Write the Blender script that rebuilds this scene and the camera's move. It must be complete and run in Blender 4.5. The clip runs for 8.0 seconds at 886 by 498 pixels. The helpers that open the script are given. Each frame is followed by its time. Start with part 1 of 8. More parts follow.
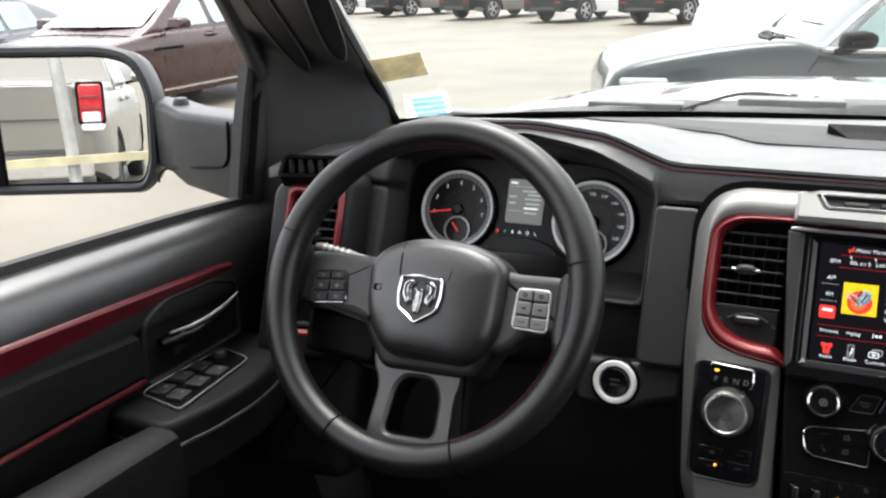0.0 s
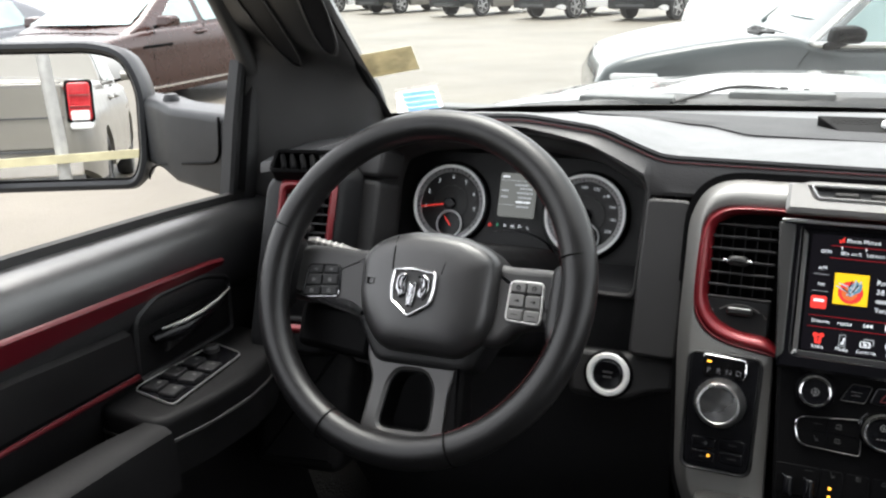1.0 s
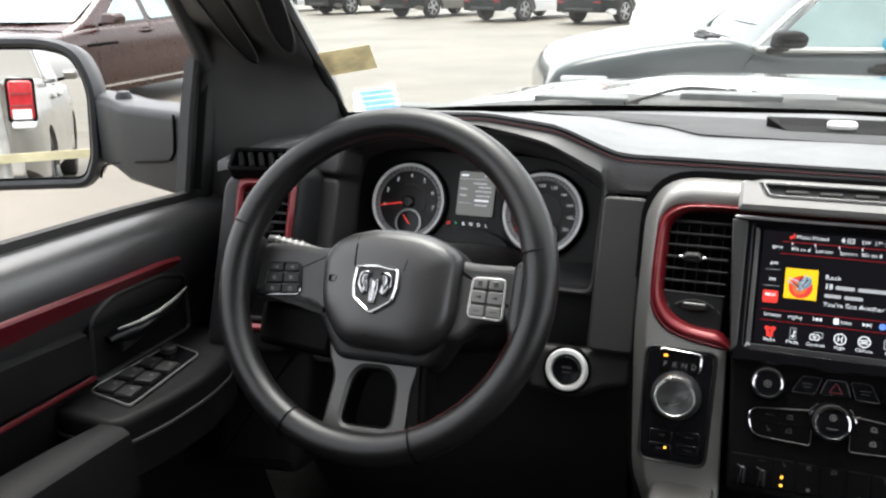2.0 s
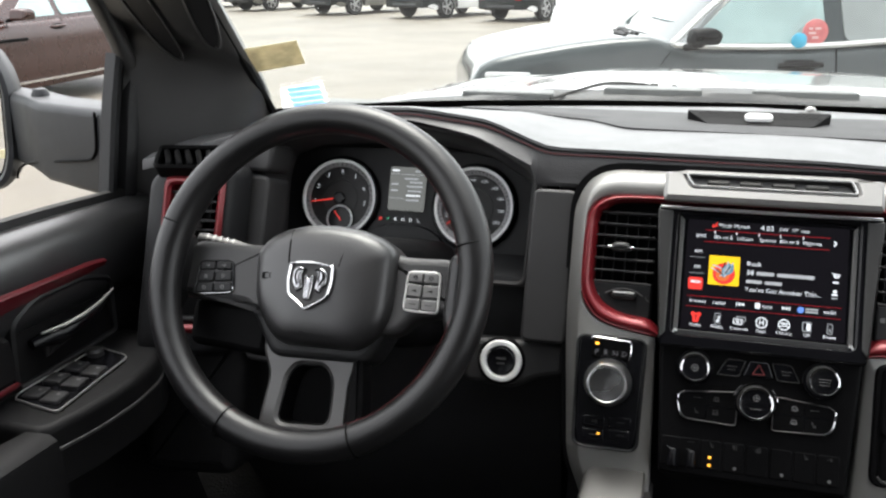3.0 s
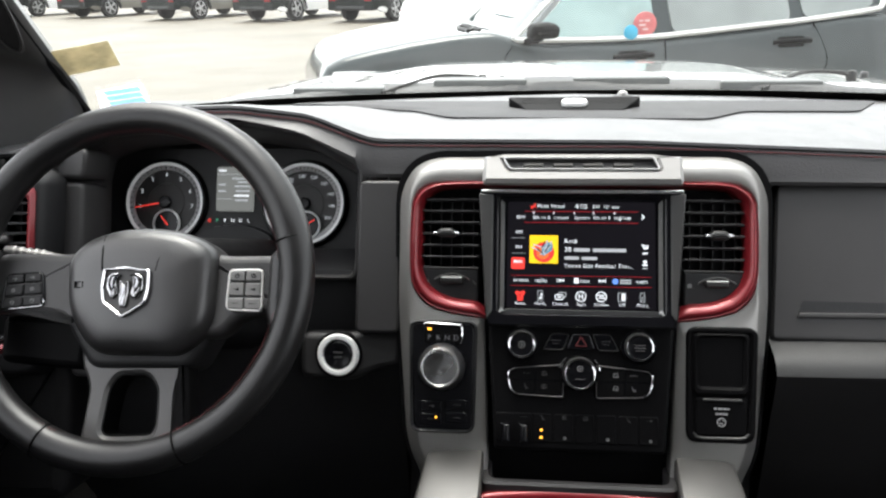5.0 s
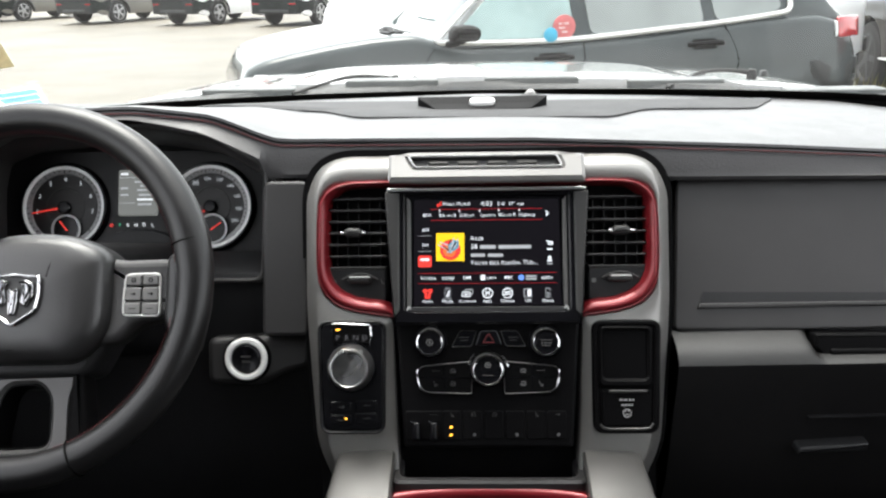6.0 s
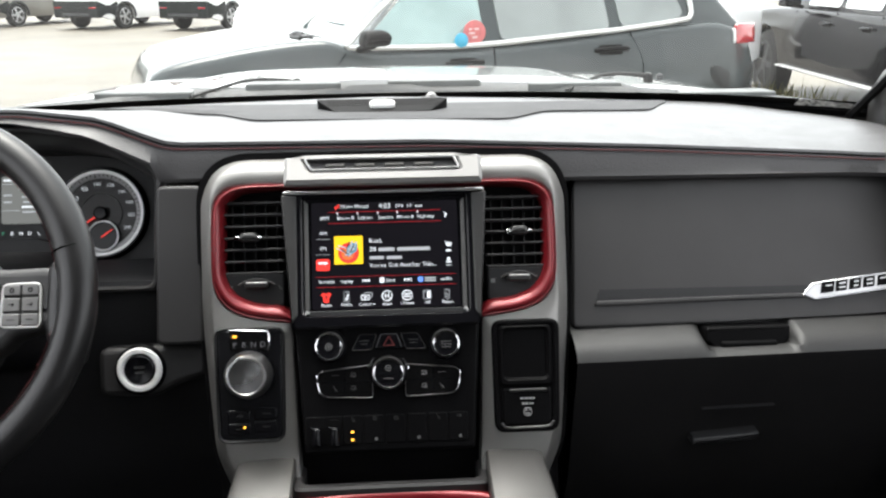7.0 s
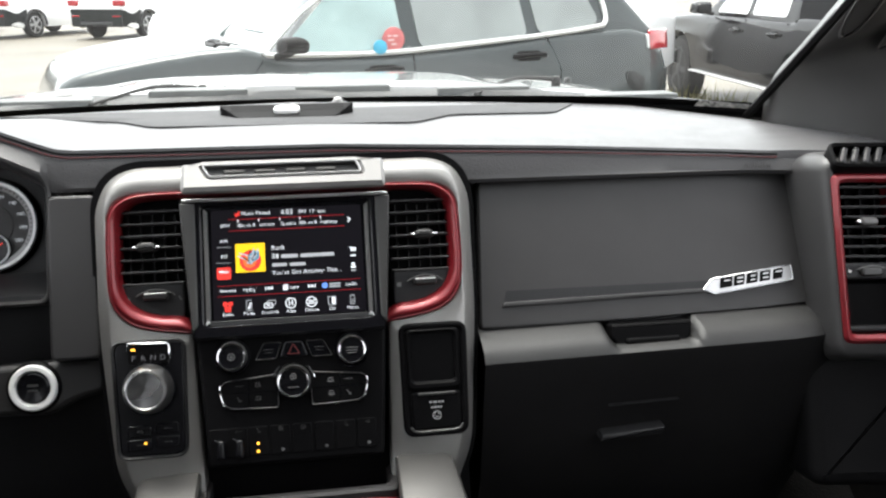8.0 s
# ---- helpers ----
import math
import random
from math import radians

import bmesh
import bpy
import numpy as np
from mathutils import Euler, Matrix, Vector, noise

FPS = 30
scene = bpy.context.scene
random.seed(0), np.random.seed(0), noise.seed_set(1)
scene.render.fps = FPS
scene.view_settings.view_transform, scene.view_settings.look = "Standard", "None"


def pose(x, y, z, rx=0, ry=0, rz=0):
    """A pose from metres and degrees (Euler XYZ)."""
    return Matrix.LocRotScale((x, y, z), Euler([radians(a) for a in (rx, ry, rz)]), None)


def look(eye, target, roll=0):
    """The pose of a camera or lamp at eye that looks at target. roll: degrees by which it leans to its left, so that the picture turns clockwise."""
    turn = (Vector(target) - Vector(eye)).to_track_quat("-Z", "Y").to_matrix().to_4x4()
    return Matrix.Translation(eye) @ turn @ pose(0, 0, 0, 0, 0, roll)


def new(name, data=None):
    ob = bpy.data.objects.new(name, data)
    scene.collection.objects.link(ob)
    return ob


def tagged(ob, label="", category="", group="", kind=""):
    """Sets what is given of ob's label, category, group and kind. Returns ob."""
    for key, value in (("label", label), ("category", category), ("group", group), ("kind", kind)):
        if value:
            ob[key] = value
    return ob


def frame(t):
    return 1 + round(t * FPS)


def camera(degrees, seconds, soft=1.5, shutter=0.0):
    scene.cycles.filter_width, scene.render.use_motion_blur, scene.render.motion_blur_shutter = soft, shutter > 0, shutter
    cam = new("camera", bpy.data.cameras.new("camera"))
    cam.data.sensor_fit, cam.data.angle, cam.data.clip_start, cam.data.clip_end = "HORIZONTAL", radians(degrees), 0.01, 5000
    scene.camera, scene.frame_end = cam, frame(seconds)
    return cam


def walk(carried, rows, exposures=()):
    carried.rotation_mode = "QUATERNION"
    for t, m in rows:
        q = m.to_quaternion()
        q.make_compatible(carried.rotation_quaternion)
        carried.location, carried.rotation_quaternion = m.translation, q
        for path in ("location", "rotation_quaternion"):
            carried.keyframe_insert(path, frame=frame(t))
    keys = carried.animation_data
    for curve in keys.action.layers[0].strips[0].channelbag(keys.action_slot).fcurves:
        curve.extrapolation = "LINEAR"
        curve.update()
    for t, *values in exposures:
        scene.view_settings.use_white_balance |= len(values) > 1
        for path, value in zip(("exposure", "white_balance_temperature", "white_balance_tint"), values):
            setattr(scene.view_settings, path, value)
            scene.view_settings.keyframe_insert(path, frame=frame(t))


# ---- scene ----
cam = camera(54.8, 8.0, 2.3)
PATH = [
    (0, (-0.0746, 0.1590, 1.5075), (-0.8969, 1.8769, 0.8972), -1.77),
    (0.5, (-0.0755, 0.1580, 1.5055), (-0.8909, 1.8789, 0.8943), -1.86),
    (1, (-0.0755, 0.1570, 1.5035), (-0.8789, 1.8814, 0.8864), -1.96),
    (2.5, (-0.0884, 0.1410, 1.5002), (-0.7065, 1.9399, 0.8822), -0.71),
    (3, (-0.0894, 0.1390, 1.4992), (-0.6253, 1.9616, 0.8740), -0.69),
    (3.5, (-0.0813, 0.1390, 1.4964), (-0.5392, 1.9826, 0.8708), -0.88),
    (4, (-0.0723, 0.1390, 1.4936), (-0.4524, 2.0006, 0.8693), -1.06),
    (4.5, (-0.0582, 0.1400, 1.4919), (-0.3651, 2.0137, 0.8634), -1.35),
    (6, (-0.0140, 0.1440, 1.4828), (-0.0879, 2.0425, 0.8583), -1.24),
    (6.5, (-0.0020, 0.1450, 1.4800), (0.0140, 2.0461, 0.8592), -0.84),
    (7, (0.0091, 0.1470, 1.4773), (0.1250, 2.0466, 0.8624), -0.54),
    (7.5, (0.0232, 0.1480, 1.4746), (0.2280, 2.0426, 0.8675), -0.45),
    (8, (0.0372, 0.1480, 1.4719), (0.3188, 2.0349, 0.8717), -0.45),
]
walk(cam, [(t, look(eye, target, roll)) for t, eye, target, roll in PATH], [(0, 2.27), (3, 2.24), (4.5, 2.35), (6, 2.36), (8, 2.42)])

# ---- world, sun, exposure ----
world = bpy.data.worlds.new("overcast_sky")
scene.world = world
world.use_nodes = True
wn = world.node_tree
sky = wn.nodes.new("ShaderNodeTexSky")
sky.sky_type = "NISHITA"
sky.sun_disc = False
sky.sun_elevation, sky.sun_rotation = radians(72), radians(-20)
sky.dust_density, sky.air_density, sky.ozone_density = 2.5, 1.0, 0.6
soft_sky = wn.nodes.new("ShaderNodeHueSaturation")
soft_sky.inputs["Saturation"].default_value = 0.12
wn.links.new(sky.outputs[0], soft_sky.inputs["Color"])
wn.links.new(soft_sky.outputs[0], wn.nodes["Background"].inputs["Color"])
wn.nodes["Background"].inputs["Strength"].default_value = 0.15
sun_lamp = bpy.data.lights.new("sun", "SUN")
sun_lamp.energy, sun_lamp.angle, sun_lamp.color = 1.0, radians(40), (1.0, 0.96, 0.89)
sun = new("sun", sun_lamp)
sun.matrix_world = look((-4, 10, 32), (0, 0, 0))


# ---- materials ----
def material(name, base, rough=0.5, metal=0.0, vary=0.15, grain=0.0, grain_size=0.0015, vary_size=0.12, coat=0.0, spec=0.5, each=0.0, tint=None):
    m = bpy.data.materials.new(name)
    m.use_nodes = True
    t = m.node_tree
    b = t.nodes["Principled BSDF"]
    b.inputs["Roughness"].default_value, b.inputs["Metallic"].default_value = rough, metal
    b.inputs["Coat Weight"].default_value, b.inputs["Coat Roughness"].default_value = coat, 0.04
    b.inputs["Specular IOR Level"].default_value = spec
    pos = t.nodes.new("ShaderNodeTexCoord").outputs["Object"]
    cloud = t.nodes.new("ShaderNodeTexNoise")
    cloud.inputs["Scale"].default_value, cloud.inputs["Detail"].default_value = 1 / vary_size, 5
    t.links.new(pos, cloud.inputs["Vector"])
    ramp = t.nodes.new("ShaderNodeValToRGB")
    a, c = ramp.color_ramp.elements
    a.position, c.position = 0.3, 0.7
    other = tint or base
    a.color = (*[v * (1 - vary) for v in base], 1)
    c.color = (*[v * (1 + vary) for v in other], 1)
    t.links.new(cloud.outputs["Fac"], ramp.inputs["Fac"])
    out = ramp.outputs["Color"]
    if each:
        info = t.nodes.new("ShaderNodeObjectInfo")
        hsv = t.nodes.new("ShaderNodeHueSaturation")
        span = t.nodes.new("ShaderNodeMapRange")
        span.inputs["To Min"].default_value, span.inputs["To Max"].default_value = 1 - each, 1 + each
        t.links.new(info.outputs["Random"], span.inputs["Value"])
        t.links.new(span.outputs["Result"], hsv.inputs["Value"])
        t.links.new(out, hsv.inputs["Color"])
        out = hsv.outputs["Color"]
    t.links.new(out, b.inputs["Base Color"])
    wear = t.nodes.new("ShaderNodeMapRange")
    wear.inputs["To Min"].default_value, wear.inputs["To Max"].default_value = max(rough - 0.08, 0.01), min(rough + 0.08, 1)
    smudge = t.nodes.new("ShaderNodeTexNoise")
    smudge.inputs["Scale"].default_value, smudge.inputs["Detail"].default_value = 3.3 / vary_size, 6
    t.links.new(pos, smudge.inputs["Vector"])
    t.links.new(smudge.outputs["Fac"], wear.inputs["Value"])
    t.links.new(wear.outputs["Result"], b.inputs["Roughness"])
    if grain:
        cells = t.nodes.new("ShaderNodeTexVoronoi")
        cells.inputs["Scale"].default_value = 1 / grain_size
        t.links.new(pos, cells.inputs["Vector"])
        bump = t.nodes.new("ShaderNodeBump")
        bump.inputs["Strength"].default_value, bump.inputs["Distance"].default_value = grain, grain_size * 0.4
        t.links.new(cells.outputs["Distance"], bump.inputs["Height"])
        t.links.new(bump.outputs["Normal"], b.inputs["Normal"])
    return m


def glowing(name, color, strength):
    m = bpy.data.materials.new(name)
    m.use_nodes = True
    b = m.node_tree.nodes["Principled BSDF"]
    b.inputs["Base Color"].default_value = (*[v * 0.3 for v in color], 1)
    b.inputs["Roughness"].default_value, b.inputs["Specular IOR Level"].default_value = 0.3, 0.15
    b.inputs["Emission Color"].default_value, b.inputs["Emission Strength"].default_value = (*color, 1), strength
    return m


def pane(name, tint=(0.93, 0.96, 0.94), gloss=0.05, glare=0.0):
    m = bpy.data.materials.new(name)
    m.use_nodes = True
    t = m.node_tree
    t.nodes.remove(t.nodes["Principled BSDF"])
    clear, shine, mix, facing, power, scale = (t.nodes.new("ShaderNode" + k) for k in ("BsdfTransparent", "BsdfGlossy", "MixShader", "LayerWeight", "Math", "Math"))
    clear.inputs["Color"].default_value = (*tint, 1)
    shine.inputs["Roughness"].default_value = gloss
    power.operation, scale.operation = "POWER", "MULTIPLY_ADD"
    facing.inputs["Blend"].default_value, power.inputs[1].default_value = 0.5, 5.0
    scale.inputs[1].default_value, scale.inputs[2].default_value = 0.9, 0.03
    t.links.new(facing.outputs["Facing"], power.inputs[0])
    t.links.new(power.outputs[0], scale.inputs[0])
    t.links.new(scale.outputs[0], mix.inputs[0])
    t.links.new(clear.outputs[0], mix.inputs[1])
    t.links.new(shine.outputs[0], mix.inputs[2])
    out = mix.outputs[0]
    # a thin translucent layer imitates veiling glare over the view outside
    if glare:
        film, glare_noise, amount, veil = (t.nodes.new("ShaderNode" + k) for k in ("BsdfTranslucent", "TexNoise", "MapRange", "MixShader"))
        film.inputs["Color"].default_value = (0.9, 0.9, 0.88, 1)
        glare_noise.inputs["Scale"].default_value, glare_noise.inputs["Detail"].default_value = 6, 6
        amount.inputs["To Min"].default_value, amount.inputs["To Max"].default_value = glare * 0.6, glare * 1.4
        t.links.new(t.nodes.new("ShaderNodeTexCoord").outputs["Object"], glare_noise.inputs["Vector"])
        t.links.new(glare_noise.outputs["Fac"], amount.inputs["Value"])
        t.links.new(amount.outputs["Result"], veil.inputs[0])
        t.links.new(out, veil.inputs[1])
        t.links.new(film.outputs[0], veil.inputs[2])
        out = veil.outputs[0]
    t.links.new(out, t.nodes["Material Output"].inputs["Surface"])
    return m


def translucent(name, color, through_it=0.6, vary=0.1, vary_size=0.02):
    m = material(name, color, 0.6, vary=vary, vary_size=vary_size)
    t = m.node_tree
    b = t.nodes["Principled BSDF"]
    back, mix = t.nodes.new("ShaderNodeBsdfTranslucent"), t.nodes.new("ShaderNodeMixShader")
    t.links.new(b.inputs["Base Color"].links[0].from_socket, back.inputs["Color"])
    mix.inputs[0].default_value = through_it
    t.links.new(b.outputs[0], mix.inputs[1])
    t.links.new(back.outputs[0], mix.inputs[2])
    t.links.new(mix.outputs[0], t.nodes["Material Output"].inputs["Surface"])
    return m


M_PAD = material("dash_top_vinyl", (0.062, 0.061, 0.063), 0.40, spec=0.65, grain=0.25, grain_size=0.0022, vary=0.08)
M_PANEL = material("defrost_panel_vinyl", (0.038, 0.038, 0.040), 0.7, spec=0.3, grain=0.25, grain_size=0.0022, vary=0.08)
M_LEATHER = material("charcoal_leather", (0.0068, 0.0066, 0.0070), 0.36, spec=0.45, grain=0.16, grain_size=0.0011, vary=0.3)
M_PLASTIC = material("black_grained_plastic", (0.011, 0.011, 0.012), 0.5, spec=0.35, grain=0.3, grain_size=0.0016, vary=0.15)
M_BAND = material("grey_padded_vinyl", (0.034, 0.033, 0.034), 0.46, spec=0.5, grain=0.25, grain_size=0.002, vary=0.1)
M_PILLAR = material("black_pillar_plastic", (0.031, 0.0305, 0.0305), 0.42, spec=0.7, grain=0.12, grain_size=0.0016, vary=0.2)
M_DOOR = material("black_door_plastic", (0.0078, 0.0077, 0.0081), 0.5, spec=0.13, grain=0.3, grain_size=0.0016, vary=0.2)
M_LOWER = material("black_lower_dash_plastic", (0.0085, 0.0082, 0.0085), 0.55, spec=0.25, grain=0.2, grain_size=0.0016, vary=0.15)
M_ROLL = material("door_top_vinyl", (0.0195, 0.0197, 0.0208), 0.32, spec=0.85, grain=0.2, grain_size=0.0014, vary=0.12)
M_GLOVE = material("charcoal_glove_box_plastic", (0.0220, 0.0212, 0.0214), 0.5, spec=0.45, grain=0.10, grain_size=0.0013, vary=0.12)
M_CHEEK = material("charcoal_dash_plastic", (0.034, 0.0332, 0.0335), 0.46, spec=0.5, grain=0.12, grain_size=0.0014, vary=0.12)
M_SOFT = material("charcoal_soft_plastic", (0.0242, 0.0233, 0.0236), 0.5, spec=0.45, grain=0.12, grain_size=0.0013, vary=0.12)
M_DEEP = material("deep_black_plastic", (0.0034, 0.0033, 0.0036), 0.5, spec=0.06, vary=0.2)
M_CARPET = material("black_carpet", (0.006, 0.006, 0.006), 0.95, grain=0.6, grain_size=0.004, vary=0.3)
M_GLOSS = material("piano_black_plastic", (0.004, 0.004, 0.005), 0.2, spec=0.2, vary=0.2, coat=0.06)
M_SILVER = material("satin_silver_paint", (0.29, 0.284, 0.276), 0.4, metal=0.4, vary=0.06, grain=0.05, grain_size=0.0008)
M_BRUSH = material("brushed_graphite_trim", (0.095, 0.093, 0.092), 0.42, metal=0.5, vary=0.08)
M_SHOULDER = material("graphite_console_paint", (0.048, 0.0465, 0.044), 0.42, metal=0.35, vary=0.1)
M_LID = material("black_console_vinyl", (0.012, 0.012, 0.012), 0.5, spec=0.4, grain=0.25, grain_size=0.0016, vary=0.1)
M_HOUSING = material("satin_charcoal_housing", (0.026, 0.0256, 0.0250), 0.38, spec=0.5, vary=0.1)
M_BEZEL = material("satin_graphite_silver_paint", (0.262, 0.256, 0.246), 0.42, metal=0.72, vary=0.04, grain=0.03, grain_size=0.0008)
M_TRAY = material("satin_tray_paint", (0.21, 0.205, 0.20), 0.42, metal=0.4, vary=0.06)
M_HUB = material("charcoal_hub_vinyl", (0.0175, 0.017, 0.0175), 0.36, spec=0.8, grain=0.15, grain_size=0.0016, vary=0.15)
M_RED = material("red_anodised_trim", (0.17, 0.0085, 0.0135), 0.36, metal=0.35, vary=0.1, coat=0.3)
M_DOORRED = material("dark_red_door_trim", (0.085, 0.0045, 0.009), 0.34, metal=0.2, vary=0.1, coat=0.25)
M_STITCH = material("red_thread", (0.11, 0.020, 0.022), 0.7, vary=0.2, vary_size=0.01)
M_CHROME = material("chrome", (0.75, 0.75, 0.76), 0.1, metal=1.0, vary=0.04)
M_EMBLEM = material("polished_dark_chrome", (0.42, 0.42, 0.43), 0.16, metal=1.0, vary=0.25, vary_size=0.008)
M_ALU = material("spun_aluminium", (0.55, 0.55, 0.545), 0.3, metal=1.0, vary=0.03, vary_size=0.2)
M_BADGE = material("satin_badge_metal", (0.45, 0.45, 0.45), 0.32, metal=0.9, vary=0.1, vary_size=0.02)
M_SPUN = material("spun_aluminium_face", (0.30, 0.30, 0.30), 0.27, metal=1.0, vary=0.03, vary_size=0.2)
spun = M_SPUN.node_tree.nodes["Principled BSDF"]
spun.inputs["Anisotropic"].default_value = 0.85
round_grain = M_SPUN.node_tree.nodes.new("ShaderNodeTangent")
round_grain.direction_type, round_grain.axis = "RADIAL", "Y"
M_SPUN.node_tree.links.new(round_grain.outputs[0], spun.inputs["Tangent"])
M_BRIGHT = material("bright_silver_paint", (0.62, 0.62, 0.61), 0.3, metal=0.2, vary=0.04)
M_SATIN = material("bright_satin_trim", (0.55, 0.55, 0.55), 0.3, metal=0.35, vary=0.04)
M_RUBBER = material("black_rubber", (0.012, 0.012, 0.012), 0.7, vary=0.2)
M_MARK = material("white_marking", (0.75, 0.75, 0.74), 0.5, vary=0.03)
M_GREYMARK = material("grey_marking", (0.036, 0.036, 0.036), 0.5, vary=0.05)
M_PRINT = material("pale_button_print", (0.13, 0.13, 0.13), 0.5, vary=0.05)
M_LINER = material("unseen_dark_headliner", (0.035, 0.034, 0.033), 0.9, grain=0.3, grain_size=0.003, vary=0.06)
M_GROUND = material("pale_worn_asphalt", (0.092, 0.079, 0.058), 0.6, grain=0.5, grain_size=0.012, vary=0.2, vary_size=2.5, tint=(0.105, 0.092, 0.070))
M_GRASS = material("dry_grass", (0.16, 0.15, 0.05), 0.8, vary=0.35, vary_size=0.05, each=0.2)
# the windscreen's added veil lifts the blacks outside as glare would
M_GLASS = pane("windscreen_glass_with_glare_veil", glare=0.006)
M_TINT = pane("unseen_dark_rear_glass", (0.03, 0.03, 0.03))
M_MIRROR = material("mirror_silver", (0.9, 0.91, 0.9), 0.01, metal=1.0, vary=0.01)
M_MIRROR.node_tree.nodes["Principled BSDF"].inputs["Roughness"].default_value = 0.005
for link in list(M_MIRROR.node_tree.nodes["Principled BSDF"].inputs["Roughness"].links):
    M_MIRROR.node_tree.links.remove(link)
M_CARGLASS = material("tinted_car_glass", (0.045, 0.055, 0.055), 0.04, vary=0.1, vary_size=0.5, spec=0.8)
# the next two carry the reflected sky in their base colour
M_SIDEGLASS = material("glass_with_painted_grey_reflection", (0.19, 0.21, 0.205), 0.05, vary=0.2, vary_size=0.5, spec=0.8)
M_LIGHTGLASS = material("glass_with_painted_pale_reflection", (0.26, 0.36, 0.35), 0.05, vary=0.25, vary_size=0.5, spec=0.9)
# near-white base colour paints the glare on the pickups' glass
M_WINDSCREENGLARE = material("glass_with_painted_glare", (0.62, 0.64, 0.64), 0.06, vary=0.1, vary_size=0.5, spec=0.9)
# black paint; its grey-green base stands in for reflected sky and ground
M_BLACKPAINT = material("black_car_paint_with_painted_reflection", (0.042, 0.050, 0.051), 0.12, vary=0.15, vary_size=0.6, spec=0.18, coat=0.25)
M_BUMPER = material("black_bumper_plastic", (0.014, 0.016, 0.016), 0.3, vary=0.2, vary_size=0.3, spec=0.2)
M_TRUCKPAINT = material("black_truck_paint", (0.006, 0.006, 0.007), 0.06, vary=0.15, vary_size=0.6, spec=0.13, coat=0.05)
M_MAROON = material("maroon_car_paint", (0.034, 0.011, 0.008), 0.28, metal=0.1, vary=0.15, vary_size=0.6, coat=0.35)
M_WHITE = material("white_car_paint", (0.8, 0.8, 0.8), 0.25, vary=0.03, vary_size=0.6, coat=0.8)
M_SILVERPAINT = material("champagne_silver_car_paint", (0.165, 0.158, 0.14), 0.35, metal=0.4, vary=0.06, vary_size=0.6, coat=0.8)
M_GREYPAINT = material("grey_car_paint", (0.05, 0.055, 0.065), 0.22, metal=0.3, vary=0.1, vary_size=0.6, coat=0.9)
M_HOOD = material("white_hood_paint", (0.44, 0.44, 0.43), 0.16, vary=0.22, vary_size=0.16, coat=1.0)
M_TYRE = material("tyre_rubber", (0.02, 0.02, 0.02), 0.8, grain=0.3, grain_size=0.01, vary=0.25)
M_RIM = material("alloy_wheel", (0.45, 0.45, 0.46), 0.3, metal=0.9, vary=0.1)
M_TAIL = material("red_lamp_lens", (0.36, 0.012, 0.018), 0.12, vary=0.15, vary_size=0.05, coat=0.8)
M_LENS = material("clear_lamp_lens", (0.55, 0.56, 0.56), 0.12, vary=0.12, vary_size=0.04, coat=0.8)
M_SHELL = material("blue_grey_mirror_plastic", (0.021, 0.0225, 0.025), 0.48, spec=0.4, grain=0.2, grain_size=0.0016, vary=0.12)
M_FADED = material("faded_grey_plastic", (0.10, 0.105, 0.105), 0.6, vary=0.2, vary_size=0.05)
M_CLADDING = material("grey_black_cladding", (0.035, 0.036, 0.038), 0.6, grain=0.3, grain_size=0.004, vary=0.15)
G_WHITE = glowing("lit_white", (0.85, 0.9, 0.95), 0.24)
G_SCALE = material("pale_lit_scale", (0.75, 0.75, 0.75), 0.4, vary=0.05)
G_SCALE.node_tree.nodes["Principled BSDF"].inputs["Emission Color"].default_value = (0.8, 0.82, 0.85, 1)
G_SCALE.node_tree.nodes["Principled BSDF"].inputs["Emission Strength"].default_value = 0.03
M_SCALE = material("grey_scale_print", (0.34, 0.335, 0.34), 0.45, vary=0.06)
G_SCREEN = glowing("lit_screen_black", (0.004, 0.0035, 0.005), 0.3)
G_RED = glowing("lit_red", (0.75, 0.05, 0.04), 0.24)
G_NEEDLE = glowing("lit_needle_red", (0.7, 0.05, 0.04), 0.19)
G_AMBER = glowing("lit_amber", (1.0, 0.45, 0.05), 0.5)
G_YELLOW = glowing("lit_yellow", (0.95, 0.62, 0.02), 0.21)
G_GREEN = glowing("lit_green", (0.1, 0.6, 0.35), 0.12)
G_GREY = glowing("lit_grey", (0.32, 0.34, 0.36), 0.26)
G_DIM = glowing("lit_dim_white", (0.07, 0.07, 0.075), 0.3)
G_BLUE = glowing("lit_blue", (0.15, 0.3, 0.8), 0.2)


# ---- mesh helpers ----
def part(name, bm, mat, parent=None, label="", smooth=38):
    bmesh.ops.recalc_face_normals(bm, faces=bm.faces)
    for f in bm.faces:
        f.smooth = True
    for e in bm.edges:
        if len(e.link_faces) == 2 and e.calc_face_angle(0) > radians(smooth):
            e.smooth = False
    me = bpy.data.meshes.new(name)
    bm.to_mesh(me)
    bm.free()
    me.materials.append(mat)
    ob = new(name, me)
    if parent:
        ob.parent = parent
        up, inv = parent, Matrix.Identity(4)
        chain = Matrix.Identity(4)
        while up:
            chain = up.matrix_basis @ chain if up.parent is None else up.matrix_parent_inverse @ up.matrix_basis @ chain
            up = up.parent
        ob.matrix_parent_inverse = chain.inverted()
    return tagged(ob, label)


def thing(name, place, label, category, group="", kind=""):
    ob = new(name)
    ob.empty_display_size = 0.05
    ob.matrix_basis = Matrix.Translation(place)
    return tagged(ob, label, category, group, kind)


